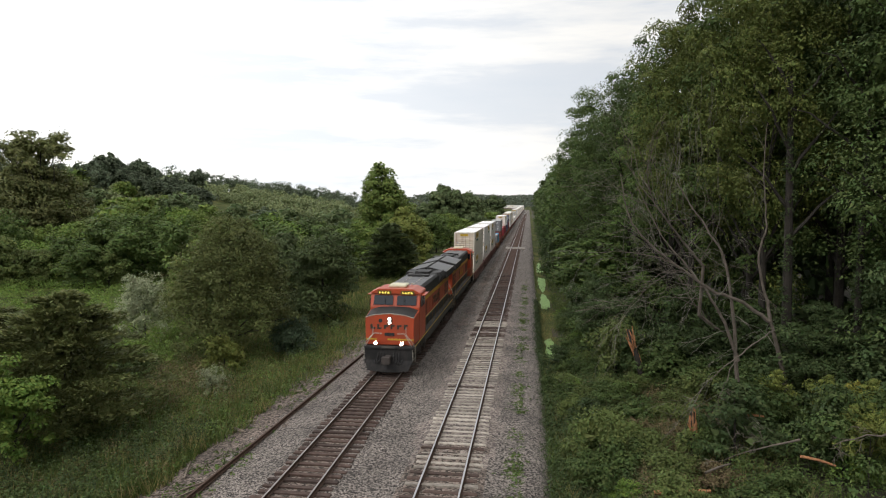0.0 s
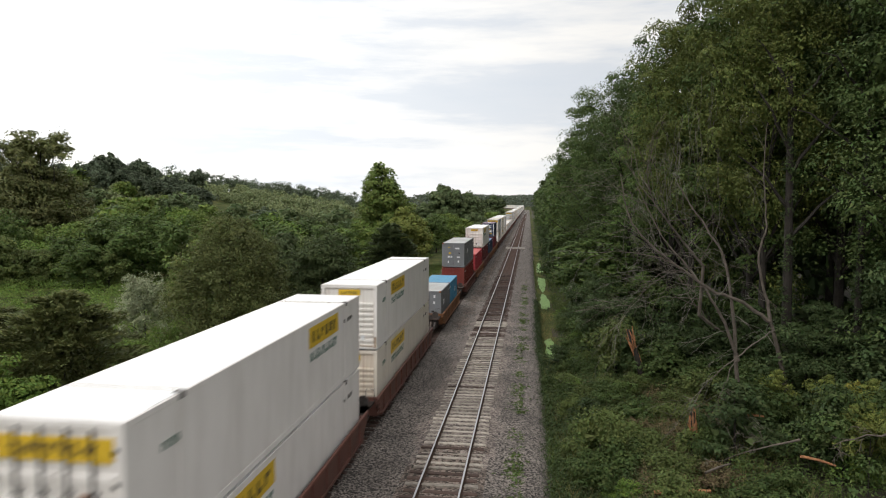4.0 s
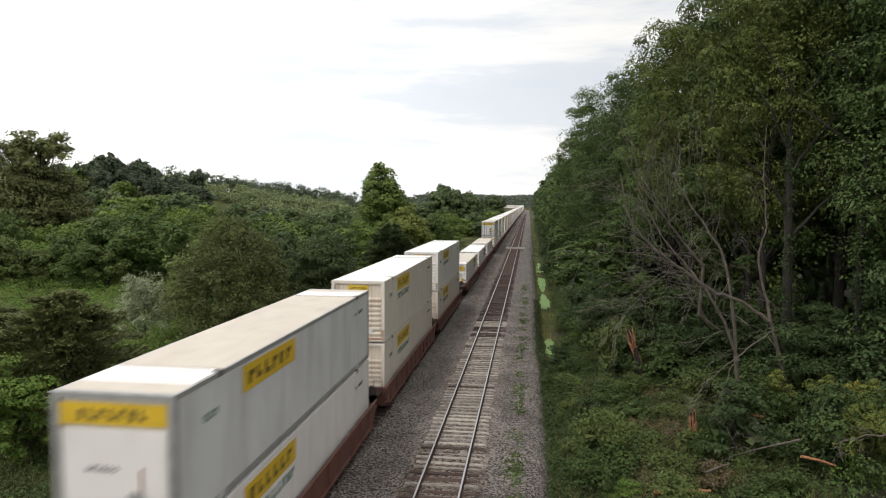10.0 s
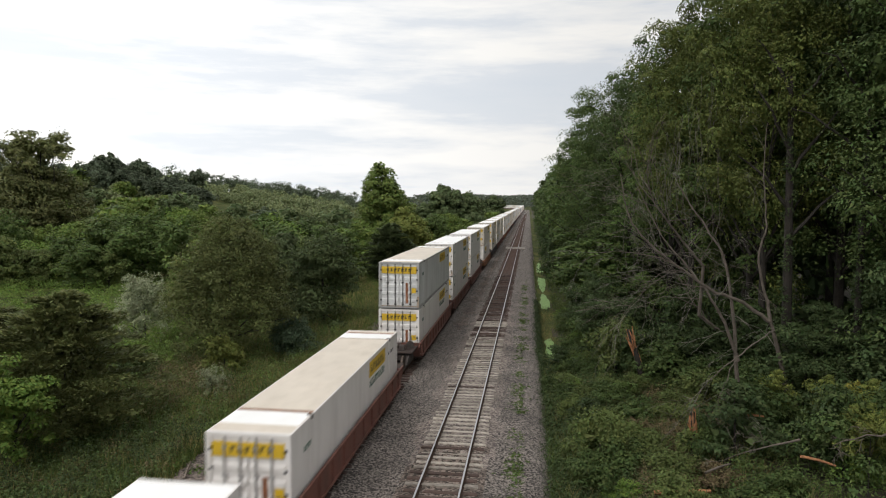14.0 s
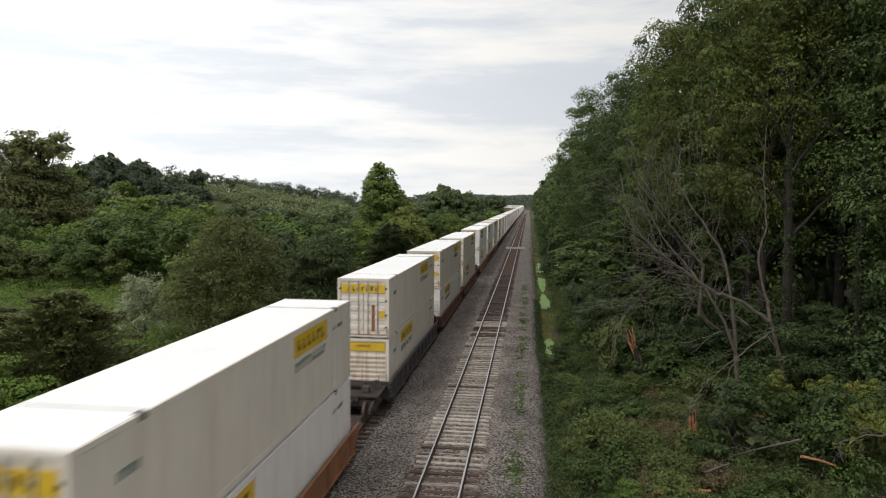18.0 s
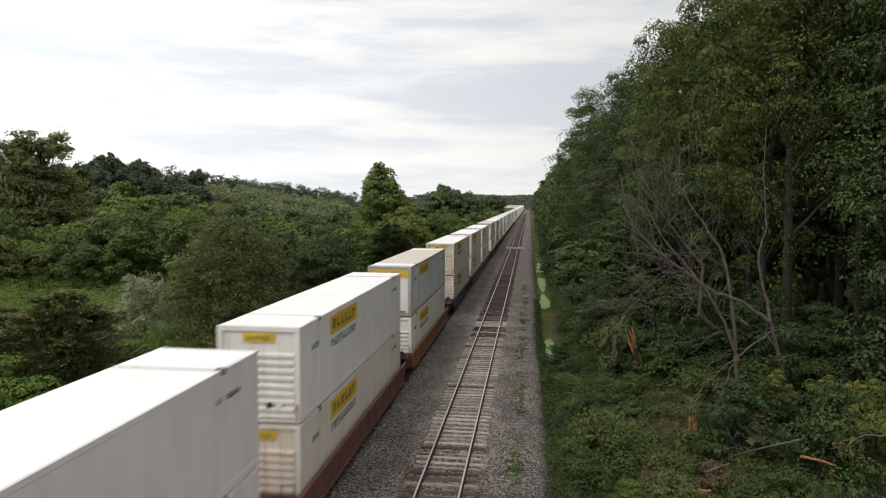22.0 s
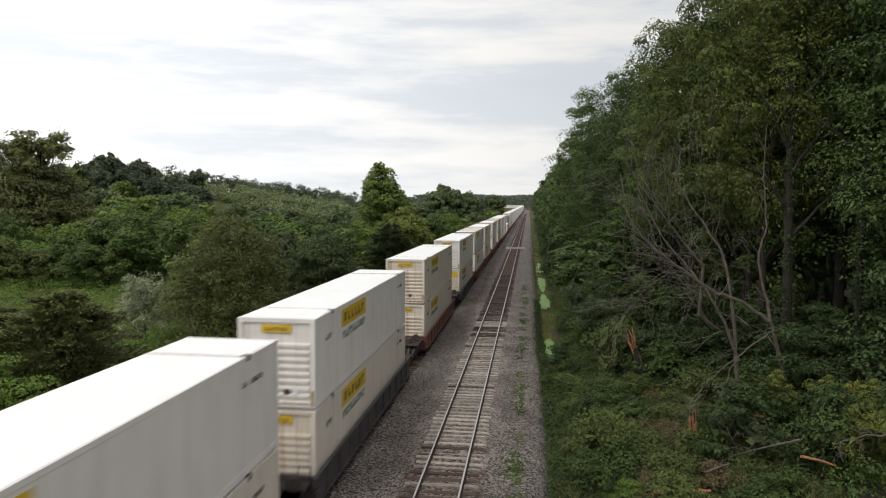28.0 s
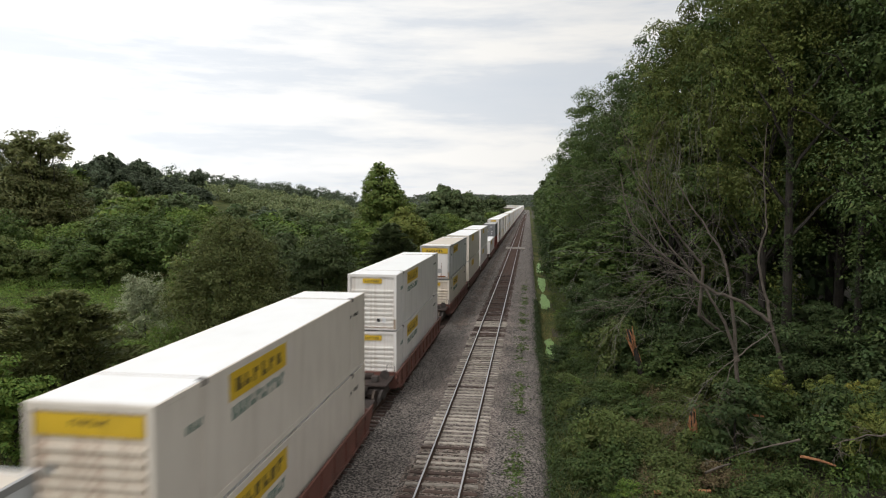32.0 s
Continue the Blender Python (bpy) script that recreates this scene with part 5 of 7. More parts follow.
weed_clumps("pale_thicket", scatter(640, lambda y: (-0.95 * y, -0.48 * y), 48, 96, 0.7, gr), 1.05, 95, 0.2, "bright", "fresh light green thicket in the meadow", 19)
weed_clumps("fresh_weeds", scatter(120, lambda y: (-0.64 * y, -0.55 * y), 43, 51, 1.0, gr), 0.55, 60, 0.10, "bright", "fresh light green weeds below the pale shrub", 20, 1.6)
weed_clumps("goldenrod", scatter(900, lambda y: (np.full_like(y, -24.0), edge_left(y)), 24, 90, 1.0, gr, 0.4), 0.26, 14, 0.09, "yellow", "small yellow goldenrod blooms in the meadow", 10, 1.6)
weed_clumps("bank_leaves", scatter(3400, lambda y: (0.75 + 2.0 * (y > 47), np.full_like(y, 9.0)), 20, 110, 1.6, gr, 0.0), 0.42, 15, 0.11, "dark", "leafy green weeds on the wooded bank", 8)
weed_clumps("bank_herbs", scatter(1100, lambda y: (np.full_like(y, 1.0), np.full_like(y, 6.2)), 20.5, 47, 1.1, gr, 0.0), 0.34, 24, 0.11, "dark", "fresh green herbs and nettles on the bank", 21, 1.2)
weed_clumps("wood_edge_herbs", scatter(700, lambda y: (0.28 * y, 0.50 * y), 20.5, 32, 1.0, gr, -0.1), 0.42, 34, 0.12, "mid", "leafy green herbs at the foot of the wood", 22, 1.2)
weed_clumps("withered_brambles", scatter(900, lambda y: (np.full_like(y, 1.4), np.full_like(y, 8.5)), 21.5, 55, 1.1, gr, 0.25), 0.42, 16, 0.09, "brown", "withered brown brambles matted over the bank", 13)
weed_clumps("bramble_litter", scatter(800, lambda y: (0.165 * y, 0.235 * y), 21.0, 39, 1.0, gr, -0.3), 0.42, 26, 0.11, "brown", "straw-brown dead bramble stems and leaves", 23, 1.1)
weed_clumps("bank_brush", scatter(620, lambda y: (np.full_like(y, 1.3), np.full_like(y, 6.5)), 21, 47, 1.1, gr, -0.1), 0.62, 46, 0.09, "dark", "dark brushy growth covering the bank", 17)
weed_clumps("bank_shoots", scatter(300, lambda y: (np.full_like(y, 1.1), np.full_like(y, 7.0)), 21, 50, 1.1, gr, 0.2), 0.4, 34, 0.08, "mid", "green shoots among the brush on the bank", 18)
weed_clumps("verge_weeds", scatter(3600, lambda y: (np.full_like(y, 0.7) + 0.12 * np.sin(y * 1.9), np.full_like(y, 4.2) - 3.2 * (y > 46)), 20, 75, 1.2, gr, -0.2), 0.3, 15, 0.12, "dark", "dark green weeds crowding the ballast edge", 12, 1.3)
weed_clumps("bank_brambles", scatter(1100, lambda y: (np.full_like(y, 3.0), np.full_like(y, 9.0)), 22, 60, 1.2, gr, 0.4), 0.42, 14, 0.10, "olive", "dull olive brambles on the wooded bank", 9)


def weeds_in_ballast():
    rs = np.random.RandomState(5)
    n = 3600
    y = 22 + 70 * rs.rand(n) ** 1.3
    x = np.where(rs.rand(n) < 0.65, -0.45 + 0.24 * rs.randn(n), -12.2 + 0.6 * rs.randn(n))
    keep = np.sin(y * 0.55) + 0.8 * np.sin(y * 1.7 + 1) + 0.6 * rs.randn(n) > 0.35
    x, y = x[keep], y[keep]
    c = np.column_stack([x, y, np.where(x > -5, -0.36, np.interp(x, [-14, -12.3, -11], [-0.9, -0.62, -0.48]))])
    v, f = leaf_quads(c, np.full(len(c), 0.16), 7, 0.12, rs, 0.6)
    tagged(new("ballast_weeds", mesh_from("ballast_weeds", v, f, LEAF["mid"])), "low green weeds growing through the ballast", "weeds", kind="stuff")


weeds_in_ballast()


# ---- the train ----
SPEED = 23.67
MOVERS = []          # (thing, distance of its centre along the line at 0 s, height, turned about)


def ride(thing, s, z=0.0, flip=False):
    MOVERS.append((thing, s, z, flip))
    return thing


def bars(name, x, y0, y1, z0, z1, count, material, parent, rs, axis="side", depth=0.006, label=""):
    """A row of plain upright marks standing in for a word that cannot be read."""
    bm = bmesh.new()
    w = (y1 - y0) / count
    for k in range(count):
        a, b = y0 + k * w + 0.12 * w, y0 + (k + 1) * w - (0.14 + 0.2 * rs.rand()) * w
        h = z1 - z0
        lo, hi = z0 + (0.12 * rs.rand()) * h, z1 - (0.12 * rs.rand()) * h
        cut = b - (0.55 if rs.rand() < 0.7 else 0.2) * (b - a)
        for p, q, r, s in ((a, cut, lo, hi), (cut, b, lo, lo + 0.35 * h)) if rs.rand() < 0.5 else ((a, cut, lo, hi), (cut, b, hi - 0.35 * h, hi)):
            if axis == "side":
                box(bm, x - depth, x + depth, p, q, r, s)
            else:
                box(bm, p, q, x - depth, x + depth, r, s)
    return tagged(part(name, bm, material, parent, label), kind="stuff")


def corrugated(bm, a0, a1, b0, b1, depth, pitch, place):
    """A folded steel sheet from a0 to a1, upright from b0 to b1; place maps (along, out, up) to a point."""
    n = max(2, int((a1 - a0) / pitch))
    pts = []
    for k in range(n):
        s = a0 + (a1 - a0) * k / n
        w = (a1 - a0) / n
        pts += [(s, 0.0), (s + 0.25 * w, 0.0), (s + 0.42 * w, -depth), (s + 0.83 * w, -depth)]
    pts.append((a1, 0.0))
    lo = [bm.verts.new(place(a, o, b0)) for a, o in pts]
    hi = [bm.verts.new(place(a, o, b1)) for a, o in pts]
    for i in range(len(pts) - 1):
        bm.faces.new((lo[i], lo[i + 1], hi[i + 1], hi[i]))


def pair(sx, a, b):
    """The two x bounds of something on the flank sx, between a and b from the middle."""
    return tuple(sorted((sx * a, sx * b)))


def container53(body, roof, label, front="ribs", seed=0, frame_key=None, sign_wide=False, green=True, lead="front", rusty=False):
    """A 53 ft domestic container, centred. lead tells which end runs first, towards -y: its ribbed front or its doors."""
    rs = np.random.RandomState(seed)
    L, W, H = 16.154 / 2, 2.591 / 2, 2.896
    t = tagged(new("container"), label, "container", "containers of the train")
    fr = M[frame_key or body]
    m = M[body]
    for sx in (-1, 1):
        bm = bmesh.new()
        corrugated(bm, -L + 0.16, L - 0.16, 0.16, H - 0.12, 0.006, 0.61, lambda a, o, b: (sx * (W - 0.008 + o), a, b))
        part("side_wall", bm, m, t)
        boxes_part("bottom_rail", [(*pair(sx, W - 0.06, W), -L + 0.15, L - 0.15, 0.0, 0.17)], fr, t)
        boxes_part("top_rail", [(*pair(sx, W - 0.06, W), -L + 0.15, L - 0.15, H - 0.13, H - 0.01)], fr, t, "", 0.01)
        for y in (-6.096, 6.096) if sx > 0 else ():
            post = boxes_part("stacking_post", [(*pair(sx, W - 0.05, W + 0.006), y - 0.13, y + 0.13, 0.02, H - 0.02)], m, t)
            if sx > 0:
                boxes_part("lifting_casting", [(*pair(sx, W - 0.16, W + 0.01), y - 0.1, y + 0.1, H - 0.13, H + 0.01)], M["truck"], post)
    bm = bmesh.new()
    box(bm, -W + 0.05, W - 0.05, -L + 0.12, L - 0.12, H - 0.05, H - 0.006)
    part("roof", bm, M[roof], t)
    for y in (-6.6, 6.6):
        boxes_part("roof_band", [(-W + 0.06, W - 0.06, y - 0.62, y + 0.62, H - 0.02, H + 0.004)], M["white_roof"] if roof == "tan_roof" else M[roof], t)
        if rusty and (rusty != "far" or y > 0):
            boxes_part("rust_strip", [(-W + 0.07, W - 0.07, y + 0.64, y + (1.3 if rusty == "far" else 0.86), H - 0.02, H + 0.001)], M["rust"], t, "rusty strip across the roof")
    for sx in (-1, 1):
        for sy in (-1, 1):
            boxes_part("corner_post", [(*pair(sx, W - 0.16, W), *pair(sy, L - 0.17, L), 0.0, H)], fr, t, "", 0.012)
    for sy in (-1,):
        boxes_part("end_sill", [(-W + 0.15, W - 0.15, *pair(sy, L - 0.15, L - 0.01), 0.0, 0.16)], fr, t)
        boxes_part("end_header", [(-W + 0.15, W - 0.15, *pair(sy, L - 0.15, L - 0.01), H - 0.14, H - 0.005)], fr, t)
    boxes_part("rust_edge", [(-W + 0.17, W - 0.17, -L - 0.002, -L + 0.02, 0.1, 0.155)], M["rust"] if seed in (2, 5, 12, 14, 15) else M["stain"], t, "rust-stained lower edge")
    for sx in (1,):
        boxes_part("rust_stain", [(*pair(sx, W - 0.15, W - 0.03), -L - 0.004, -L + 0.02, 0.05, 0.35 + 0.5 * rs.rand())], M["stain"], t, "brown stained corner")
    for y in (-5.96, 5.96):
        boxes_part("roof_joint", [(-W + 0.06, W - 0.06, y - 0.02, y + 0.02, H - 0.02, H + 0.009)], M["stain"], t)
    boxes_part("rear_end", [(-W + 0.15, W - 0.15, L - 0.10, L - 0.03, 0.0, H - 0.005)], m, t)
    if lead == "front":
        end = M["cream_stained"] if body == "cream" else M["white_stained"]
        boxes_part("front_wall", [(-W + 0.15, W - 0.15, -L + 0.085, -L + 0.13, 0.15, H - 0.12)], end, t)
        if front == "ribs":
            for k in range(8):
                z = 0.30 + k * 0.235
                bm = bmesh.new()
                prism(bm, [(-L + 0.086, z), (-L + 0.012, z + 0.02), (-L + 0.004, z + 0.07), (-L + 0.012, z + 0.12), (-L + 0.086, z + 0.145)], -W + 0.2, W - 0.2, "x")
                part("front_rib", bm, end, t)
            sign = boxes_part("yellow_sign", [(-0.5, 0.5, -L + 0.030, -L + 0.09, H - 0.47, H - 0.22)] if not sign_wide else [(-W + 0.2, W - 0.2, -L + 0.030, -L + 0.09, H - 0.62, H - 0.2)], M["yellow"], t)
            bars("sign_lettering", -L + 0.028, -0.38, 0.38, H - 0.42, H - 0.29, 7, M["sign_mark"], sign, rs, "end")
            boxes_part("placard", [(0.25, 0.42, -L + 0.003, -L + 0.03, 0.42, 0.60)], M["dark_gap"], t)
            boxes_part("placard", [(0.55, 0.72, -L + 0.003, -L + 0.03, 0.40, 0.62)], M["white_mark"], t)
            boxes_part("placard", [(-0.95, -0.72, -L + 0.003, -L + 0.03, 1.5, 1.68)], M["steel"], t)
        else:
            boxes_part("front_panel", [(-W + 0.2, W - 0.2, -L + 0.035, -L + 0.09, 0.2, H - 0.75)], M["white"], t, "flat pale front panel")
            sign = boxes_part("yellow_sign", [(-W + 0.17, W - 0.17, -L + 0.02, -L + 0.09, H - 0.66, H - 0.22)], M["yellow"], t)
            bars("sign_lettering", -L + 0.018, -0.75, 0.75, H - 0.57, H - 0.32, 7, M["sign_mark"], sign, rs, "end")
            boxes_part("document_box", [(0.28, 0.62, -L + 0.0, -L + 0.05, 0.55, 0.92)], M["steel"], t)
            boxes_part("cable_conduit", [(0.55, 0.59, -L + 0.01, -L + 0.05, 0.2, 1.4)], M["rust"], t)
            boxes_part("rust_patch", [(-0.5, 0.95, -L + 0.031, -L + 0.036, 0.2, 0.3)], M["rust"], t)
            bars("panel_lettering", -L + 0.03, -0.6, 0.1, 1.3, 1.42, 6, M["black_mark"], t, rs, "end")
    else:
        for sx in (-1, 1):
            door = boxes_part("door", [(*pair(sx, 0.015, W - 0.17), -L + 0.05, -L + 0.10, 0.16, H - 0.15)], m, t)
            for k in range(5):
                z = 0.35 + 0.46 * k
                bm = bmesh.new()
                prism(bm, [(-L + 0.05, z), (-L + 0.022, z + 0.03), (-L + 0.022, z + 0.2), (-L + 0.05, z + 0.24)], *pair(sx, 0.05, W - 0.2), "x")
                part("door_panel", bm, m, door)
            for q in (0.24, 0.72):
                bm = bmesh.new()
                tube(bm, [(sx * q, -L - 0.003, 0.12), (sx * q, -L - 0.003, H - 0.12)], 0.03, 6)
                for z in (0.25, 0.9, 1.6, 2.45):
                    box(bm, sx * q - 0.07, sx * q + 0.07, -L - 0.02, -L + 0.05, z - 0.03, z + 0.03)
                part("lock_rod", bm, M["dark_gap"] if seed % 2 else M["steel"], door)
            boxes_part("hinge", [(*pair(sx, W - 0.2, W - 0.1), -L - 0.012, -L + 0.03, z, z + 0.09) for z in (0.45, 1.05, 1.75, 2.35)], M["dark_gap"], door)
        band = boxes_part("yellow_band", [(-W + 0.19, W - 0.19, -L + 0.012, -L + 0.024, H - 0.72, H - 0.28)], M["yellow"], t)
        bars("band_lettering", -L + 0.010, -0.8, 0.8, H - 0.62, H - 0.38, 7, M["sign_mark"], band, rs, "end")
        boxes_part("yellow_plate", [(W - 0.5, W - 0.22, -L + 0.012, -L + 0.026, 0.95, 1.28)], M["yellow"], t)
        boxes_part("rust_streak", [(0.42, 0.58, -L + 0.016, -L + 0.028, 0.3, 1.6)], M["rust"], t)
    x = W - 0.006
    a, b = (-L + 3.2, -L + 6.85) if lead == "front" else (L - 6.3, L - 3.05)
    sign = boxes_part("side_sign", [(x, x + 0.01, a, b, H - 0.85, H - 0.2)], M["yellow"], t)
    bars("sign_lettering", x + 0.008, a + 0.25, b - 0.25, H - 0.72, H - 0.34, 6, M["sign_mark"], sign, rs)
    if green:
        bars("side_lettering", x, a + 0.1, b - 0.1, H - 1.32, H - 0.98, 10, M["green_mark"], t, rs)
    bars("small_lettering", x, L - 2.3, L - 1.1, H - 0.75, H - 0.6, 9, M["black_mark"], t, rs)
    bars("small_lettering", x, -L + 1.2, -L + 1.9, H - 0.95, H - 0.75, 5, M["green_mark"], t, rs)
    return t


def distant_container(body, roof, label):
    """A container that stays far down the line."""
    L, W, H = 16.154 / 2, 2.591 / 2, 2.896
    t = tagged(new("container"), label, "container", "containers of the train")
    boxes_part("box_body", [(-W, W, -L, L, 0.0, H - 0.02)], M[body], t)
    boxes_part("roof", [(-W + 0.04, W - 0.04, -L + 0.04, L - 0.04, H - 0.03, H)], M[roof], t)
    boxes_part("yellow_sign", [(-0.6, 0.6, -L - 0.008, -L + 0.02, H - 0.55, H - 0.22)], M["yellow"], t)
    boxes_part("side_sign", [(W - 0.02, W + 0.008, -L + 3.9, -L + 7.0, H - 0.85, H - 0.2)], M["yellow"], t)
    return t


def distant_wagon(label):
    h, W = 8.33, 1.46
    t = tagged(new("well_wagon"), label, "railway wagon", "well wagons of the train")
    for sx in (-1, 1):
        bm = bmesh.new()
        prism(bm, [(-h - 0.5, 0.95), (-h + 0.3, 0.33), (h - 0.3, 0.33), (h + 0.5, 0.95), (h + 0.5, 1.12), (-h - 0.5, 1.12)], *pair(sx, W - 0.07, W), "x")
        part("side_sill", bm, M["well_brown"], t)
    boxes_part("end_deck", [(-1.25, 1.25, -h - 2.0, h + 2.0, 0.8, 0.95)], M["truck"], t)
    boxes_part("truck_frame", [(-1.0, 1.0, -h - 2.4, -h - 0.6, 0.1, 0.7)], M["truck"], t)
    return t


def iso_box(length, height, body, roof, label, door_key=None, marks="white_mark", seed=0, door_front=True, logo=False, stickers=True):
    """A corrugated shipping container, centred, doors towards -y."""
    rs = np.random.RandomState(seed)
    L, W, H = length / 2, 2.438 / 2, height
    t = tagged(new("shipping_container"), label, "container", "containers of the train")
    m, dm = M[body], M[door_key or body]
    for sx in (-1, 1):
        bm = bmesh.new()
        corrugated(bm, -L + 0.14, L - 0.14, 0.14, H - 0.1, 0.036, 0.28, lambda a, o, b: (sx * (W - 0.012 + o), a, b))
        part("side_wall", bm, m, t)
        for z0, z1 in ((0.0, 0.16), (H - 0.11, H - 0.005)):
            boxes_part("side_rail", [tuple(sorted((sx * (W - 0.07), sx * W))) + (-L + 0.15, L - 0.15, z0, z1)], m, t)
        for sy in (-1, 1):
            boxes_part("corner_post", [tuple(sorted((sx * (W - 0.13), sx * W))) + tuple(sorted((sy * (L - 0.15), sy * L))) + (0.1, H - 0.1)], dm, t, "", 0.012)
            boxes_part("corner_casting", [tuple(sorted((sx * (W - 0.17), sx * (W + 0.003)))) + tuple(sorted((sy * (L - 0.17), sy * (L + 0.003)))) + (z0, z1)
                                          for z0, z1 in ((0.0, 0.12), (H - 0.12, H + 0.005))], M["rust"] if rs.rand() < 0.4 else dm, t)
    bm = bmesh.new()
    corrugated(bm, -L + 0.1, L - 0.1, -W + 0.05, W - 0.05, 0.02, 0.42, lambda a, o, b: (b, a, H - 0.012 + o))
    part("roof", bm, M[roof], t)
    boxes_part("floor", [(-W + 0.08, W - 0.08, -L + 0.08, L - 0.08, 0.02, 0.14)], M["dark_gap"], t)
    for sy in (-1, 1):
        for z0, z1 in ((0.0, 0.14), (H - 0.13, H - 0.005)):
            boxes_part("end_beam", [(-W + 0.12, W - 0.12) + tuple(sorted((sy * (L - 0.13), sy * (L - 0.008)))) + (z0, z1)], dm, t)
    de, pe = (-1, 1) if door_front else (1, -1)
    bm = bmesh.new()
    corrugated(bm, -W + 0.12, W - 0.12, 0.12, H - 0.1, 0.045, 0.26, lambda a, o, b: (a, pe * (L - 0.03 + o), b))
    part("end_wall", bm, m, t)
    for sx in (-1, 1):
        d0, d1 = sorted((de * (L - 0.09), de * (L - 0.045)))
        door = boxes_part("door", [tuple(sorted((sx * 0.012, sx * (W - 0.135)))) + (d0, d1, 0.15, H - 0.14)], dm, t)
        for k in range(4):
            z = 0.3 + k * (H - 0.6) / 4
            y0, y1 = sorted((de * (L - 0.046), de * (L - 0.022)))
            boxes_part("door_panel", [tuple(sorted((sx * 0.06, sx * (W - 0.18)))) + (y0, y1, z, z + 0.3)], dm, door, "", 0.01)
        for q in (0.28, 0.78):
            bm = bmesh.new()
            tube(bm, [(sx * q, de * (L - 0.002), 0.1), (sx * q, de * (L - 0.002), H - 0.1)], 0.02, 6)
            part("lock_rod", bm, M["steel"] if door_key else dm, door)
        if stickers:
            y0, y1 = sorted((de * (L - 0.022), de * (L - 0.014)))
            for k in range(4):
                z = 0.35 + 0.52 * k + 0.2 * rs.rand()
                c, w2 = 0.3 + 0.45 * rs.rand(), 0.06 + 0.2 * rs.rand()
                key = "yellow" if rs.rand() < 0.18 else ("dark_gap" if rs.rand() < 0.15 else marks)
                boxes_part("sticker", [tuple(sorted((sx * (c - w2), sx * (c + w2)))) + (y0, y1, z, z + 0.06 + 0.2 * rs.rand())], M[key], door)
    for sx in (-1, 1):
        x = sx * (W - 0.004)
        bars("side_lettering", x, -L * 0.5, -L * 0.28, H * 0.5, H * 0.5 + 0.5, 3, M[marks], t, rs) if logo else bars("side_lettering", x, -L * 0.9, -L * 0.68, H - 0.5, H - 0.36, 7, M[marks], t, rs)
        bars("small_lettering", x, L * 0.72, L * 0.92, H - 0.5, H - 0.36, 7, M[marks], t, rs)
    return t


def bogie(parent, y, z=0.0):
    """A two-axle truck: side frames, springs, bolster, wheels on axles."""
    for sx in (-1, 1):
        bm = bmesh.new()
        x0, x1 = sorted((sx * 0.95, sx * 1.08))
        prism(bm, [(y - 1.15, 0.42), (y - 0.95, 0.30), (y - 0.55, 0.52), (y - 0.3, 0.28), (y + 0.3, 0.28), (y + 0.55, 0.52), (y + 0.95, 0.30), (y + 1.15, 0.42),
                   (y + 1.1, 0.62), (y + 0.4, 0.78), (y - 0.4, 0.78), (y - 1.1, 0.62)], x0, x1, "x")
        part("side_frame", bm, M["truck"], parent)
        for wy in (y - 0.89, y + 0.89):
            bm = bmesh.new()
            tube(bm, [(sx * 0.69, wy, 0.46), (sx * 0.70, wy, 0.46), (sx * 0.715, wy, 0.46), (sx * 0.83, wy, 0.46)], [0.2, 0.49, 0.46, 0.46], 20)
            part("wheel", bm, M["wheel"], parent)
    boxes_part("bolster", [(-1.0, 1.0, y - 0.22, y + 0.22, 0.5, 0.82)], M["truck"], parent)


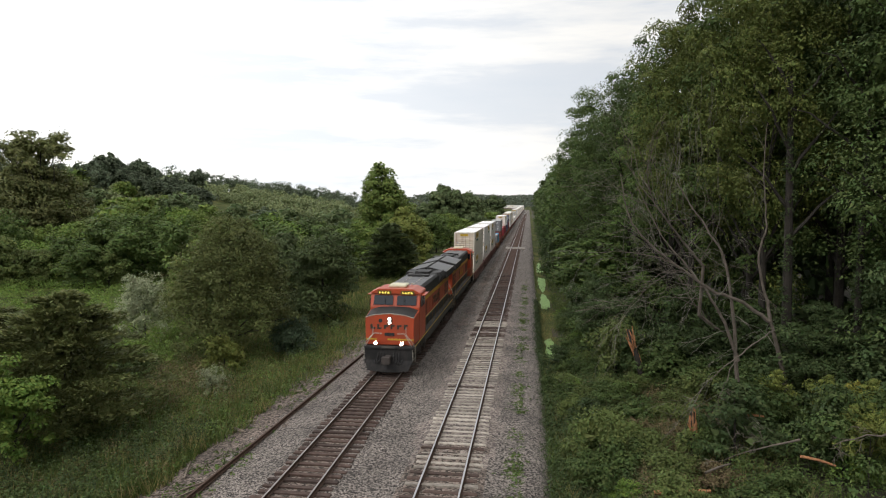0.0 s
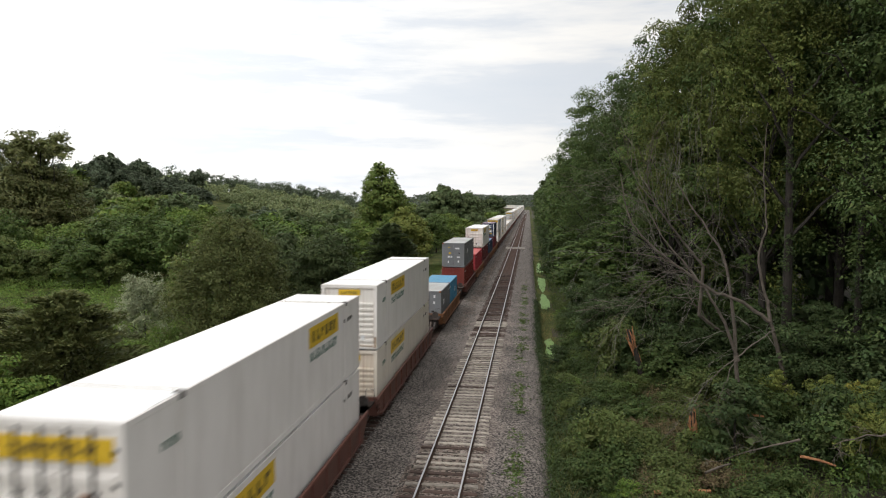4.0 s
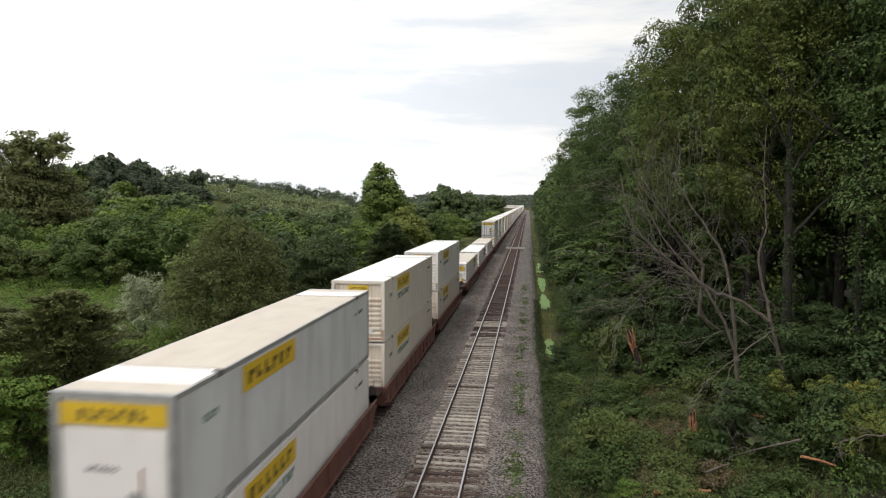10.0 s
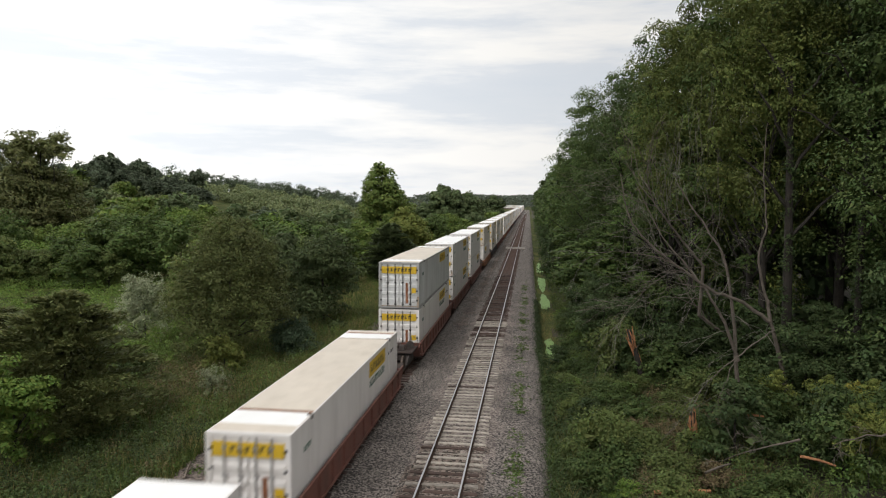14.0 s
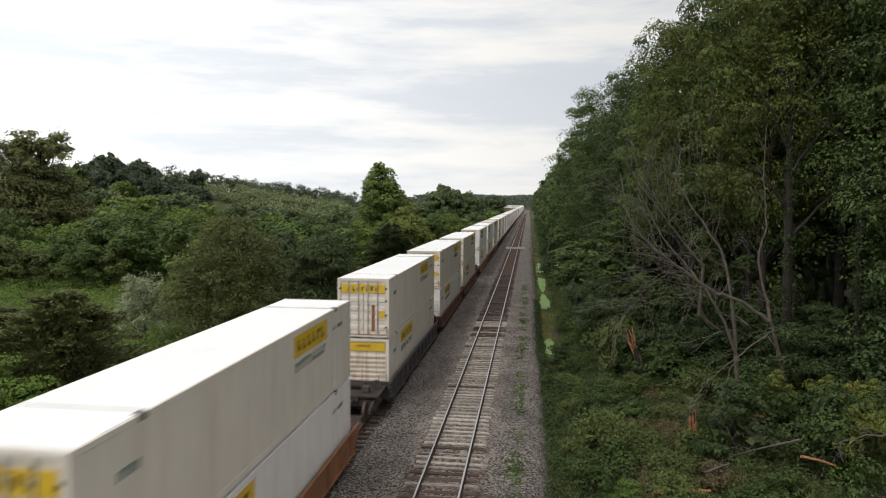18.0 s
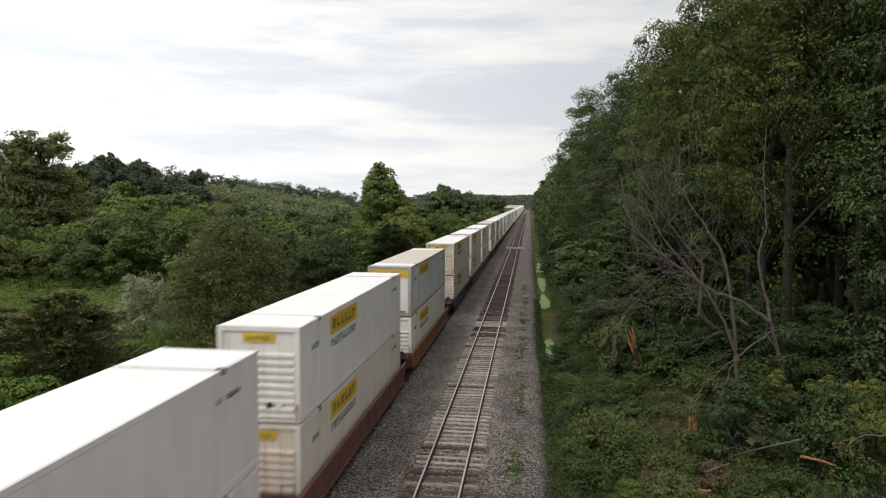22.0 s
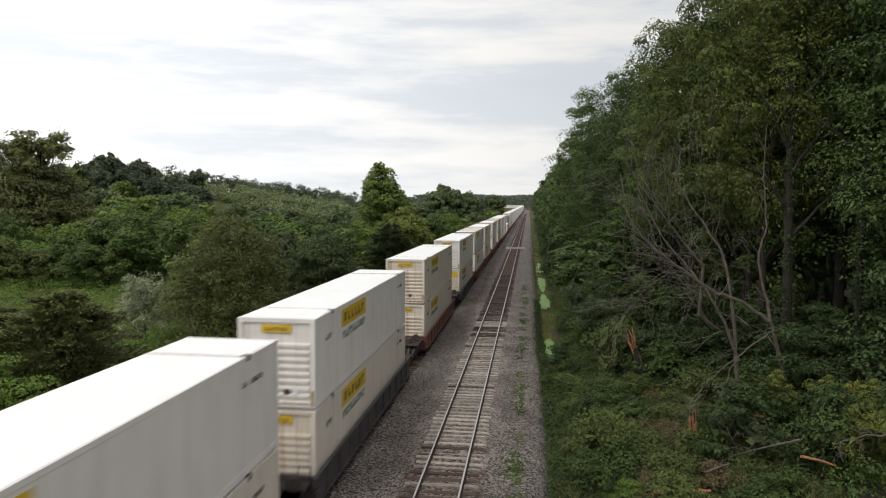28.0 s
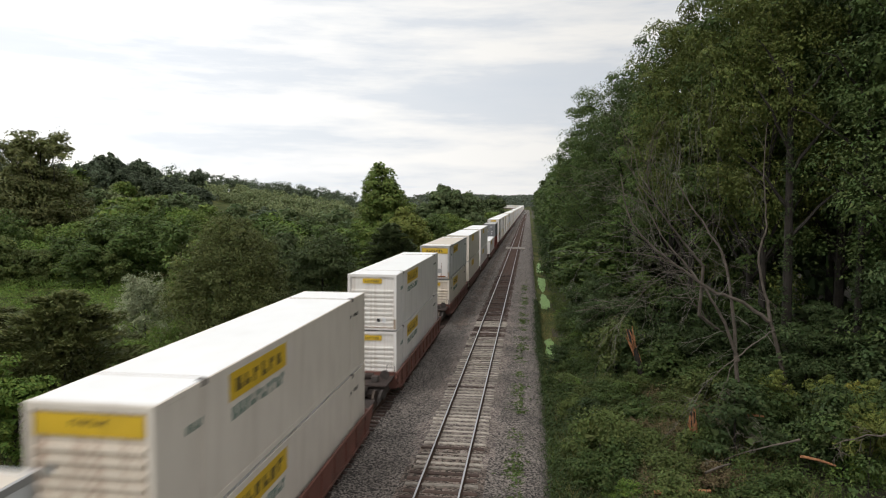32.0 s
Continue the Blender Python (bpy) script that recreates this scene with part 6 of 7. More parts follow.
def well_car(inner, label, paint="well_brown", side=1.15, seed=0, lead=2.0):
    """One well of a double-stack wagon: deep sides with sloped ends, open well, end decks over the trucks."""
    t = tagged(new("well_wagon"), label, "railway wagon", "well wagons of the train")
    h = inner / 2 + 0.25
    W = 1.46
    m = M[paint]
    for sx in (-1, 1):
        bm = bmesh.new()
        x0, x1 = sorted((sx * (W - 0.07), sx * W))
        prism(bm, [(-h - 0.5, 0.95), (-h + 0.3, 0.33), (h - 0.3, 0.33), (h + 0.5, 0.95), (h + 0.5, side), (h - 1.4, side), (h - 1.9, side + 0.12),
                   (-h + 1.9, side + 0.12), (-h + 1.4, side), (-h - 0.5, side)], x0, x1, "x")
        part("side_sill", bm, m, t)
        a, b = sorted((sx * (W - 0.05), sx * (W + 0.055)))
        boxes_part("top_chord", [(a, b, -h - 0.45, h + 0.45, side + 0.06, side + 0.16)], m, t, "", 0.015)
        boxes_part("bottom_chord", [(a, b, -h + 0.3, h - 0.3, 0.30, 0.40)], m, t)
        for k in range(11 if sx > 0 else 0):
            y = -h + 0.9 + k * (2 * h - 1.8) / 10
            a2, b2 = sorted((sx * W, sx * (W + 0.045)))
            boxes_part("side_stake", [(a2, b2, y - 0.04, y + 0.04, 0.40, side + 0.07)], m, t)
    boxes_part("well_floor", [(-W + 0.07, W - 0.07, y - 0.3, y + 0.3, 0.22, 0.335) for y in (-h + 0.6, -h * 0.33, h * 0.33, h - 0.6)], M["truck"], t)
    for sy in (-1, 1):
        y0, y1 = sorted((sy * (h + 0.05), sy * (h + lead)))
        boxes_part("end_deck", [(-1.25, 1.25, y0, y1, 0.92, 1.02)], M["deck_grime"], t, "", 0.02)
        boxes_part("deck_beam", [(-0.3, 0.3, y0, y1, 0.72, 0.92)], M["truck"], t)
        boxes_part("end_bulkhead", [(-W + 0.07, W - 0.07) + tuple(sorted((sy * (h - 0.02), sy * (h + 0.08)))) + (0.35, 1.2)], m, t)
        if sy > 0:
            continue
        boxes_part("walkway", [(-1.35, -0.75) + tuple(sorted((sy * (h + 0.2), sy * (h + 1.3)))) + (1.06, 1.10)], M["truck"], t)
        bm = bmesh.new()
        tube(bm, [(1.3, sy * (h + 0.3), 1.05), (1.3, sy * (h + 0.3), 1.62), (0.9, sy * (h + 0.3), 1.62), (0.9, sy * (h + 0.3), 1.05)], 0.018, 5)
        part("grab_rail", bm, M["truck"], t)
        bogie(t, -(h + lead - 0.35))
        bm = bmesh.new()
        tube(bm, [(-0.55, -(h + 0.9), 1.2), (0.35, -(h + 0.9), 1.2)], 0.15, 10)
        part("air_reservoir", bm, M["deck_grime"], t)
        boxes_part("valve_box", [(0.35, 0.7, -(h + 1.5), -(h + 1.2), 1.02, 1.32)], M["truck"], t, "", 0.03)
        bm = bmesh.new()
        tube(bm, [(-1.3, -(h + lead - 0.2), 1.05), (-0.3, -(h + lead - 0.05), 0.98), (0.0, -(h + lead + 0.2), 0.9)], 0.02, 5)
        part("uncoupling_lever", bm, M["rust"], t)
        boxes_part("ladder", [(1.46, 1.56, -(h + 0.45), -(h + 0.1), z, z + 0.025) for z in (0.55, 0.8, 1.0, 1.22)] + [(1.55, 1.57, -(h + 0.46), -(h + 0.43), 0.5, 1.3)], m, t)
        bm = bmesh.new()
        tube(bm, [(0.9, sy * (h + 0.7), 1.22), (0.9, sy * (h + 0.85), 1.22)], 0.24, 12)
        part("brake_wheel", bm, M["truck"], t)
        bm = bmesh.new()
        tube(bm, [(0, sy * (h + lead - 0.1), 0.8), (0, sy * (h + lead + 0.55), 0.8)], 0.11, 8)
        part("coupler", bm, M["truck"], t)
    return t


# Prototypes: boxes, wagons.
P = {}
P["A"] = container53("white", "white_roof", "clean white ribbed-end container with yellow sign", "ribs", 1)
P["B"] = container53("cream", "white_roof", "cream ribbed-end container with yellow sign and grime", "ribs", 2)
P["C"] = container53("old_grey", "tan_roof", "weathered grey panelled container with broad yellow band", "panel", 3, frame_key="steel", green=False)
P["E"] = container53("cream", "white_roof", "cream container with wide yellow band on its end", "ribs", 5, sign_wide=True)
P["a"] = container53("white", "white_roof", "white container with barred doors leading, yellow band", "ribs", 11, lead="doors")
P["b"] = container53("cream", "white_roof", "cream container with barred doors leading, yellow band", "ribs", 12, lead="doors")
P["c"] = container53("old_grey", "tan_roof", "weathered grey container with barred doors leading, yellow band", "ribs", 13, frame_key="steel", lead="doors", green=False)
P["d"] = container53("white", "tan_roof", "white container with tan roof, rusty strips and dirty doors", "ribs", 14, lead="doors", rusty=True)
P["e"] = container53("cream", "white_roof", "cream container with wide yellow band and a rusty roof end", "ribs", 5, sign_wide=True, rusty="far")
P["farA"] = distant_container("white", "white_roof", "white container on a well wagon far down the line")
P["farB"] = distant_container("cream", "white_roof", "cream container on a well wagon far down the line")
P["farC"] = distant_container("old_grey", "tan_roof", "grey container on a well wagon far down the line")
P["farwell"] = distant_wagon("brown well wagon far down the line")
P["grey40"] = iso_box(12.192, 2.591, "box_grey", "box_grey_roof", "grey corrugated shipping container with white logo marks", None, seed=11, logo=True)
P["red40"] = iso_box(12.192, 2.591, "box_red", "box_red", "brick red corrugated shipping container in a well wagon", None, seed=12, stickers=False)
P["crimson40"] = iso_box(12.192, 2.896, "box_crimson", "box_crimson_roof", "bright crimson corrugated shipping container with faded roof", None, seed=13, stickers=False)
P["maroon40"] = iso_box(12.192, 2.896, "box_maroon", "box_maroon", "dark maroon corrugated shipping container with white marks", None, seed=14)
P["blue40"] = iso_box(12.192, 2.896, "box_steel_blue", "box_steel_blue_roof", "dark blue shipping container with faded blue roof", None, seed=15, stickers=False)
P["navy40"] = iso_box(12.192, 2.591, "box_navy", "mauve_roof", "navy shipping container with mauve roof and stickered doors", "box_navy_end", seed=16, logo=True)
boxes_part("white_post", [(1.09, 1.222, -6.098, -5.95, 0.12, 2.47)], M["white_mark"], P["navy40"], "white painted corner post")
boxes_part("roof_label", [(-0.25, 0.25, -0.9, 1.2, 2.581, 2.586)], M["white_mark"], P["navy40"])
for lx, lw, lz, lh, lkey in ((-0.75, 0.3, 1.28, 0.3, "yellow"), (0.62, 0.42, 0.85, 0.36, "white_mark"), (0.55, 0.5, 1.75, 0.16, "white_mark"), (0.5, 0.3, 2.05, 0.14, "white_mark"), (-0.7, 0.4, 0.95, 0.12, "white_mark"), (0.45, 0.2, 1.35, 0.2, "yellow")):
    boxes_part("door_sticker", [(lx - lw / 2, lx + lw / 2, -6.088, -6.078, lz, lz + lh)], M[lkey], P["navy40"])
P["grey20"] = iso_box(6.058, 2.591, "box_grey", "box_grey_roof", "short grey shipping container with white logo marks", None, seed=17, logo=True)
P["sky20"] = iso_box(6.058, 2.591, "box_blue", "box_blue", "short sky blue shipping container with white lettering", None, seed=18, logo=True)
P["well53"] = well_car(16.154, "brown steel well wagon carrying stacked containers", "well_brown", 1.12)
P["well53o"] = well_car(16.154, "ochre-brown steel well wagon carrying stacked containers", "well_ochre", 1.12)
P["well53d"] = well_car(16.154, "dark grey steel well wagon carrying stacked containers", "well_dark", 1.12)
P["well40"] = well_car(12.192, "ochre-brown short well wagon carrying shipping containers", "well_ochre", 1.12, lead=1.6)
P["well40r"] = well_car(12.192, "red-brown short well wagon carrying shipping containers", "well_brown", 1.12, lead=1.6)
USED = set()


def take(key):
    """The first of a kind is the thing itself, the rest are copies."""
    if key in USED:
        return copy_thing(P[key], Matrix.Identity(4))
    USED.add(key)
    return P[key]


FLOOR = 0.34
HIGH = {"grey40": 2.591, "red40": 2.591, "crimson40": 2.896, "maroon40": 2.896, "blue40": 2.896, "navy40": 2.591, "grey20": 2.591, "sky20": 2.591}


def load(near, lower, upper="", wagon="well53", half=8.077):
    """One well: the wagon, the box in it and the box on that. near: the front of the load along the line at 0 s."""
    s = near + half
    ride(take(wagon), s)
    z = FLOOR
    if lower:
        ride(take(lower), s, z)
        z += HIGH.get(lower, 2.896) + 0.085
    if upper:
        ride(take(upper), s, z)


load(85.8, "B", "B")
load(105.2, "A", "a")
load(124.65, "B", "A")
ride(take("well40"), 154.2)
ride(take("grey20"), 151.15, FLOOR)
ride(take("sky20"), 157.25, FLOOR, True)
load(167.8, "red40", "grey40", "well40r", 6.096)
load(183.2, "crimson40", "", "well40", 6.096)
load(198.6, "maroon40", "", "well40r", 6.096)
ride(take("A"), 196.4 + 8.077, FLOOR + 2.981)
load(214.0, "blue40", "", "well40", 6.096)
load(229.4, "maroon40", "navy40", "well40", 6.096)
load(248.9, "A", "C")
load(268.3, "B", "B")
load(287.6, "B", "A")
load(311.3, "d")
load(330.4, "a")
load(350.0, "d")
load(373.4, "a", "c")
load(392.5, "a", "a")
load(411.8, "a", "a")
load(435.2, "A", "b", "well53o")
load(458.7, "E", "b", "well53d")
load(478.2, "A", "b")
load(497.2, "B", "b")
load(520.9, "A", "A", "well53o")
load(540.2, "B", "A")
load(559.8, "A", "C", "well53o")
load(582.7, "B", "B", "well53d")
load(602.0, "B", "e")
load(621.5, "A", "B")
load(645.0, "A", "C", "well53d")
load(664.3, "B", "A", "well53d")
load(683.7, "B", "A", "well53d")
load(706.9, "B", "B")
load(729.9, "E", "A", "well53d")
load(749.8, "A", "C")
load(768.9, "B", "E")
load(792.0, "A", "A")
load(815.9, "B", "C")
load(835.3, "farB", "farB", "farwell")
load(854.7, "farA", "farA", "farwell")
load(878.1, "farA", "", "farwell")
load(897.5, "red40", "grey40", "well40r", 6.096)
tail_at = 914.0
for k in range(56):
    load(tail_at, ("farA", "farB")[k % 3 == 1], ("farA", "farA", "farB", "farA", "farC")[k % 5], "farwell")
    tail_at += 23.4 if k % 3 == 2 else 19.35


def locomotive(label, lit):
    """A six-axle diesel locomotive, front towards -y; y runs from 0 at the front coupler to 22.3."""
    rs = np.random.RandomState(9)
    t = tagged(new("locomotive"), label, "locomotive", "locomotives at the head of the train")
    orange, black, roof, grey, yel = M["loco_orange"], M["loco_black"], M["loco_roof"], M["loco_grey"], M["loco_yellow"]
    C = -11.15      # local origin is the middle

    def P3(y):
        return y + C
    # frame and walkway
    boxes_part("underframe", [(-1.5, 1.5, P3(0.9), P3(21.4), 1.32, 1.58)], grey, t, "", 0.02)
    boxes_part("side_skirt", [(sx * 1.5 - 0.03, sx * 1.5 + 0.03, P3(4.8), P3(20.6), 1.05, 1.62) for sx in (-1, 1)], grey, t)
    boxes_part("edge_stripe", [(sx * 1.533 - 0.004, sx * 1.533 + 0.004, P3(1.2), P3(21.2), 1.50, 1.575) for sx in (-1, 1)], yel, t)
    # nose: full width, raked top, peaked in the middle
    bm = bmesh.new()
    ring = [[bm.verts.new((x, P3(y), z)) for x, z in pts] for y, pts in (
        (1.15, ((-1.42, 1.58), (1.42, 1.58), (1.46, 3.18), (0.9, 3.34), (0.0, 3.42), (-0.9, 3.34), (-1.46, 3.18))),
        (2.75, ((-1.5, 1.58), (1.5, 1.58), (1.52, 3.40), (0.9, 3.58), (0.0, 3.62), (-0.9, 3.58), (-1.52, 3.40))))]
    for i in range(7):
        bm.faces.new((ring[0][i], ring[0][(i + 1) % 7], ring[1][(i + 1) % 7], ring[1][i]))
    bm.faces.new(ring[0])
    bm.faces.new(ring[1])
    part("nose", bm, orange, t, "", 0.02)
    bm = bmesh.new()
    cols = ((-1.44, 3.205, 3.435), (-0.9, 3.365, 3.592), (0.0, 3.44, 3.632), (0.9, 3.365, 3.592), (1.44, 3.205, 3.435))
    low = [bm.verts.new((x * 0.985, P3(1.22), z0 + 0.006)) for x, z0, z1 in cols]
    top = [bm.verts.new((x, P3(2.70), z1)) for x, z0, z1 in cols]
    for i in range(4):
        bm.faces.new((low[i], low[i + 1], top[i + 1], top[i]))
    part("antiglare_panel", bm, black, t, "black anti-glare panel")
    bm = bmesh.new()
    tube(bm, [(-1.45, P3(1.14), 3.19), (-0.9, P3(1.13), 3.35), (0, P3(1.13), 3.43), (0.9, P3(1.13), 3.35), (1.45, P3(1.14), 3.19)], 0.022, 5)
    part("nose_edge", bm, M["loco_rail"], t)
    boxes_part("nose_door", [(-0.78, -0.12, P3(1.12), P3(1.145), 1.75, 2.62)], orange, t, "", 0.015)
    bars("nose_lettering", P3(1.13), -1.2, 1.2, 2.48, 2.80, 6, M["black_mark"], t, rs, "end", 0.012)
    boxes_part("nose_stripe", [(-1.43, 1.43, P3(1.125), P3(1.148), 1.86, 1.94)], yel, t)
    bm = bmesh.new()
    tube(bm, [(-0.55, P3(1.11), 3.0), (-0.55, P3(1.15), 3.0)], 0.12, 12)
    part("marker_port", bm, black, t)
    # cab
    bm = bmesh.new()
    outline = [(2.72, 1.58), (2.72, 3.58), (3.02, 4.42), (3.05, 4.5), (5.1, 4.5), (5.1, 1.58)]
    prism(bm, [(P3(y), z) for y, z in outline], -1.53, 1.53, "x")
    part("cab", bm, orange, t, "", 0.03)
    bm = bmesh.new()
    prism(bm, [(-1.58, 4.42), (-1.05, 4.68), (1.05, 4.68), (1.58, 4.42), (1.5, 4.38), (-1.5, 4.38)], P3(2.86), P3(5.12), "y")
    part("cab_roof", bm, orange, t, "faded orange cab roof", 0.02)
    for sx in (-1, 1):
        bm = bmesh.new()
        x0, x1 = sorted((sx * 0.12, sx * 1.32))
        v = [bm.verts.new(c) for c in ((x0, P3(2.735), 3.70), (x1, P3(2.735), 3.70), (x1, P3(2.935), 4.26), (x0, P3(2.935), 4.26))]
        v2 = [bm.verts.new(w.co + Vector((0, -0.03, 0.01))) for w in v]
        bm.faces.new(v2)
        for i in range(4):
            bm.faces.new((v[i], v[(i + 1) % 4], v2[(i + 1) % 4], v2[i]))
        part("windshield", bm, M["glass"], t, "dark cab windshield")
        boxes_part("number_board", [(x0 + 0.22, x1 - 0.14, P3(2.82), P3(2.93), 4.33, 4.56)], M["board_glow"], t, "lit number board")
        bars("board_marks", P3(2.815), x0 + 0.3, x1 - 0.2, 4.38, 4.51, 4, M["board_digits"], t, rs, "end", 0.008)
        boxes_part("side_window", [tuple(sorted((sx * 1.525, sx * 1.545))) + (P3(3.25), P3(3.95), 3.55, 4.2), tuple(sorted((sx * 1.525, sx * 1.545))) + (P3(4.1), P3(4.7), 3.55, 4.2)], M["glass"], t)
        boxes_part("sunshade", [tuple(sorted((sx * 1.53, sx * 1.80))) + (P3(3.15), P3(4.75), 4.26, 4.30)], orange, t)
        boxes_part("mirror", [tuple(sorted((sx * 1.60, sx * 1.64))) + (P3(3.02), P3(3.2), 3.6, 4.0)], black, t)
    for sx in (-1, 1):
        boxes_part("rear_cab_window", [(*pair(sx, 1.2, 1.46), P3(5.095), P3(5.125), 3.5, 4.15)], M["glass"], t)
    boxes_part("cab_steps_plate", [(-0.3, 0.3, P3(1.10), P3(1.13), 2.1, 2.3)], M["loco_black"], t)
    boxes_part("wiper", [(sx * 0.6 - 0.012, sx * 0.6 + 0.012, P3(2.70), P3(2.73), 3.72, 4.1) for sx in (-1, 1)], black, t)
    bm = bmesh.new()
    tube(bm, [(0.75, P3(4.9), 4.65), (0.75, P3(4.9), 4.8), (0.75, P3(4.55), 4.82)], [0.03, 0.04, 0.07], 8)
    part("air_horn", bm, M["loco_rail"], t)
    boxes_part("cab_air_conditioner", [(-0.55, 0.55, P3(3.5), P3(4.7), 4.66, 4.86)], M["ac_cream"], t, "cream rooftop air conditioner", 0.06)
    # headlights
    glow = M["lamp_glow"] if lit else M["glass"]
    head = boxes_part("headlight_housing", [(-0.14, 0.14, P3(1.07), P3(1.16), 2.80, 3.22)], black, t, "", 0.03)
    for z in (2.91, 3.11):
        bm = bmesh.new()
        tube(bm, [(0, P3(1.07), z), (0, P3(1.045), z)], [0.095, 0.08], 14)
        part("headlight", bm, glow, head, "lit white headlight" if lit else "")
    for sx in (-1, 1):
        ditch = boxes_part("ditch_light_housing", [(sx * 0.78 - 0.13, sx * 0.78 + 0.13, P3(0.82), P3(1.05), 1.60, 1.86)], orange, t, "", 0.02)
        bm = bmesh.new()
        tube(bm, [(sx * 0.78, P3(0.82), 1.73), (sx * 0.78, P3(0.80), 1.73)], [0.10, 0.085], 14)
        part("ditch_light", bm, glow, ditch, "lit white ditch light" if lit else "")
    # front platform, pilot and plow, steps, coupler, hoses
    boxes_part("front_platform", [(-1.45, 1.45, P3(0.7), P3(1.3), 1.42, 1.58)], black, t, "", 0.02)
    boxes_part("platform_stripe", [(-0.42, 0.42, P3(0.68), P3(0.70), 1.46, 1.6)], M["loco_grey"], t)
    bm = bmesh.new()
    outline = [(-1.42, 1.42), (1.42, 1.42), (1.48, 0.75), (1.2, 0.16), (0.0, 0.10), (-1.2, 0.16), (-1.48, 0.75)]
    lo = [bm.verts.new((x, P3(0.78 if z > 0.7 else 0.42 + 0.1 * abs(x)), z)) for x, z in outline]
    hi = [bm.verts.new((x, P3(1.05 if z > 0.7 else 0.8), z)) for x, z in outline]
    bm.faces.new(lo)
    bm.faces.new(hi[::-1])
    for i in range(7):
        bm.faces.new((lo[i], hi[i], hi[(i + 1) % 7], lo[(i + 1) % 7]))
    part("snow_plow", bm, M["pilot"], t)
    boxes_part("coupler", [(-0.17, 0.17, P3(0.0), P3(0.9), 0.7, 1.05), (-0.24, 0.24, P3(-0.06), P3(0.3), 0.66, 1.08)], M["truck"], t, "", 0.03)
    for sx in (-1, 1):
        for k in range(3):
            bm = bmesh.new()
            x = sx * (0.3 + 0.16 * k)
            tube(bm, [(x, P3(0.76), 1.2), (x + sx * 0.05, P3(0.55), 0.8 - 0.08 * k), (x + sx * 0.12, P3(0.6), 0.55), (x + sx * 0.2, P3(0.74), 0.8)], 0.03, 5)
            part("air_hose", bm, black, t)
        for k, z in enumerate((0.45, 0.78, 1.12, 1.42)):
            boxes_part("step", [tuple(sorted((sx * 1.05, sx * 1.5))) + (P3(0.95), P3(1.25), z, z + 0.05)], grey, t)
        bm = bmesh.new()
        tube(bm, [(sx * 0.45, P3(1.05), 2.25), (sx * 0.9, P3(1.0), 2.28), (sx * 1.1, P3(0.85), 2.05), (sx * 1.42, P3(0.8), 1.45), (sx * 1.46, P3(0.8), 0.75)], 0.026, 6)
        part("front_handrail", bm, M["loco_rail"], t)
        bm = bmesh.new()
        tube(bm, [(sx * 0.98, P3(1.08), 2.62), (sx * 1.0, P3(1.04), 2.2), (sx * 1.3, P3(0.95), 1.9), (sx * 1.53, P3(1.1), 1.5), (sx * 1.53, P3(1.1), 0.6)], 0.022, 6)
        part("front_handrail", bm, M["loco_rail"], t)
        bm = bmesh.new()
        path = [(sx * 1.5, P3(5.2), 2.55)] + [(sx * 1.5, P3(y), 2.55) for y in (9, 13, 17, 20.5)] + [(sx * 1.5, P3(21.4), 2.45), (sx * 1.5, P3(21.5), 0.7)]
        tube(bm, path, 0.02, 5)
        part("side_handrail", bm, M["side_rail"], t)
        for y in np.arange(5.4, 21, 1.55):
            bm = bmesh.new()
            tube(bm, [(sx * 1.5, P3(y), 1.58), (sx * 1.5, P3(y), 2.55)], 0.018, 5)
            part("stanchion", bm, M["side_rail"], t)
    # long hood
    boxes_part("hood", [(-1.15, 1.15, P3(5.1), P3(20.9), 1.58, 3.72)], orange, t, "", 0.03)
    bm = bmesh.new()
    prism(bm, [(-1.19, 3.66), (1.19, 3.66), (1.19, 4.34), (1.05, 4.5), (-1.05, 4.5), (-1.19, 4.34)], P3(5.12), P3(15.4), "y")
    part("hood_top", bm, black, t, "", 0.02)
    for sx in (-1, 1):
        for z0 in (2.18, 3.42, 3.56):
            boxes_part("hood_stripe", [(sx * 1.18 - 0.022, sx * 1.18 + 0.022, P3(5.1), P3(20.8), z0, z0 + 0.05)], yel, t)
    for sx in (-1, 1):
        for k in range(11):
            y = 5.5 + k * 1.38
            door = boxes_part("hood_door", [tuple(sorted((sx * 1.15, sx * 1.172))) + (P3(y), P3(y + 1.28), 2.24, 3.36)], orange, t, "", 0.008)
            if k in (0, 1, 6, 9, 10):
                boxes_part("louver", [tuple(sorted((sx * 1.172, sx * 1.182))) + (P3(y + 0.12), P3(y + 1.16), 2.34 + 0.14 * j, 2.42 + 0.14 * j) for j in range(7)], black, door)
            boxes_part("lower_panel", [tuple(sorted((sx * 1.15, sx * 1.19))) + (P3(y), P3(y + 1.34), 1.60, 2.17)], black, t, "sooty black lower hood panel", 0.01)
        bars("hood_lettering", sx * 1.178, P3(10.9), P3(14.3), 2.5, 3.15, 4, M["black_mark"] if lit else M["loco_yellow"], t, rs, depth=0.008)
    for k in range(7):
        boxes_part("roof_panel", [(-1.02, 1.02, P3(5.3) + 1.02 * k, P3(5.3) + 1.02 * k + 0.98, 4.49, 4.515)], M["loco_panel"] if k in (1, 2, 4, 5) else roof, t)
        for sx in (-1, 1) if k < 6 else ():
            boxes_part("roof_bracket", [(sx * 0.45 - 0.03, sx * 0.45 + 0.03, P3(5.9) + 1.02 * k, P3(6.2) + 1.02 * k, 4.51, 4.55)], M["loco_rail"], t)
    bm = bmesh.new()
    tube(bm, [(0, P3(12.7), 4.4), (0, P3(12.7), 4.78)], [0.34, 0.26], 12)
    part("exhaust_stack", bm, black, t)
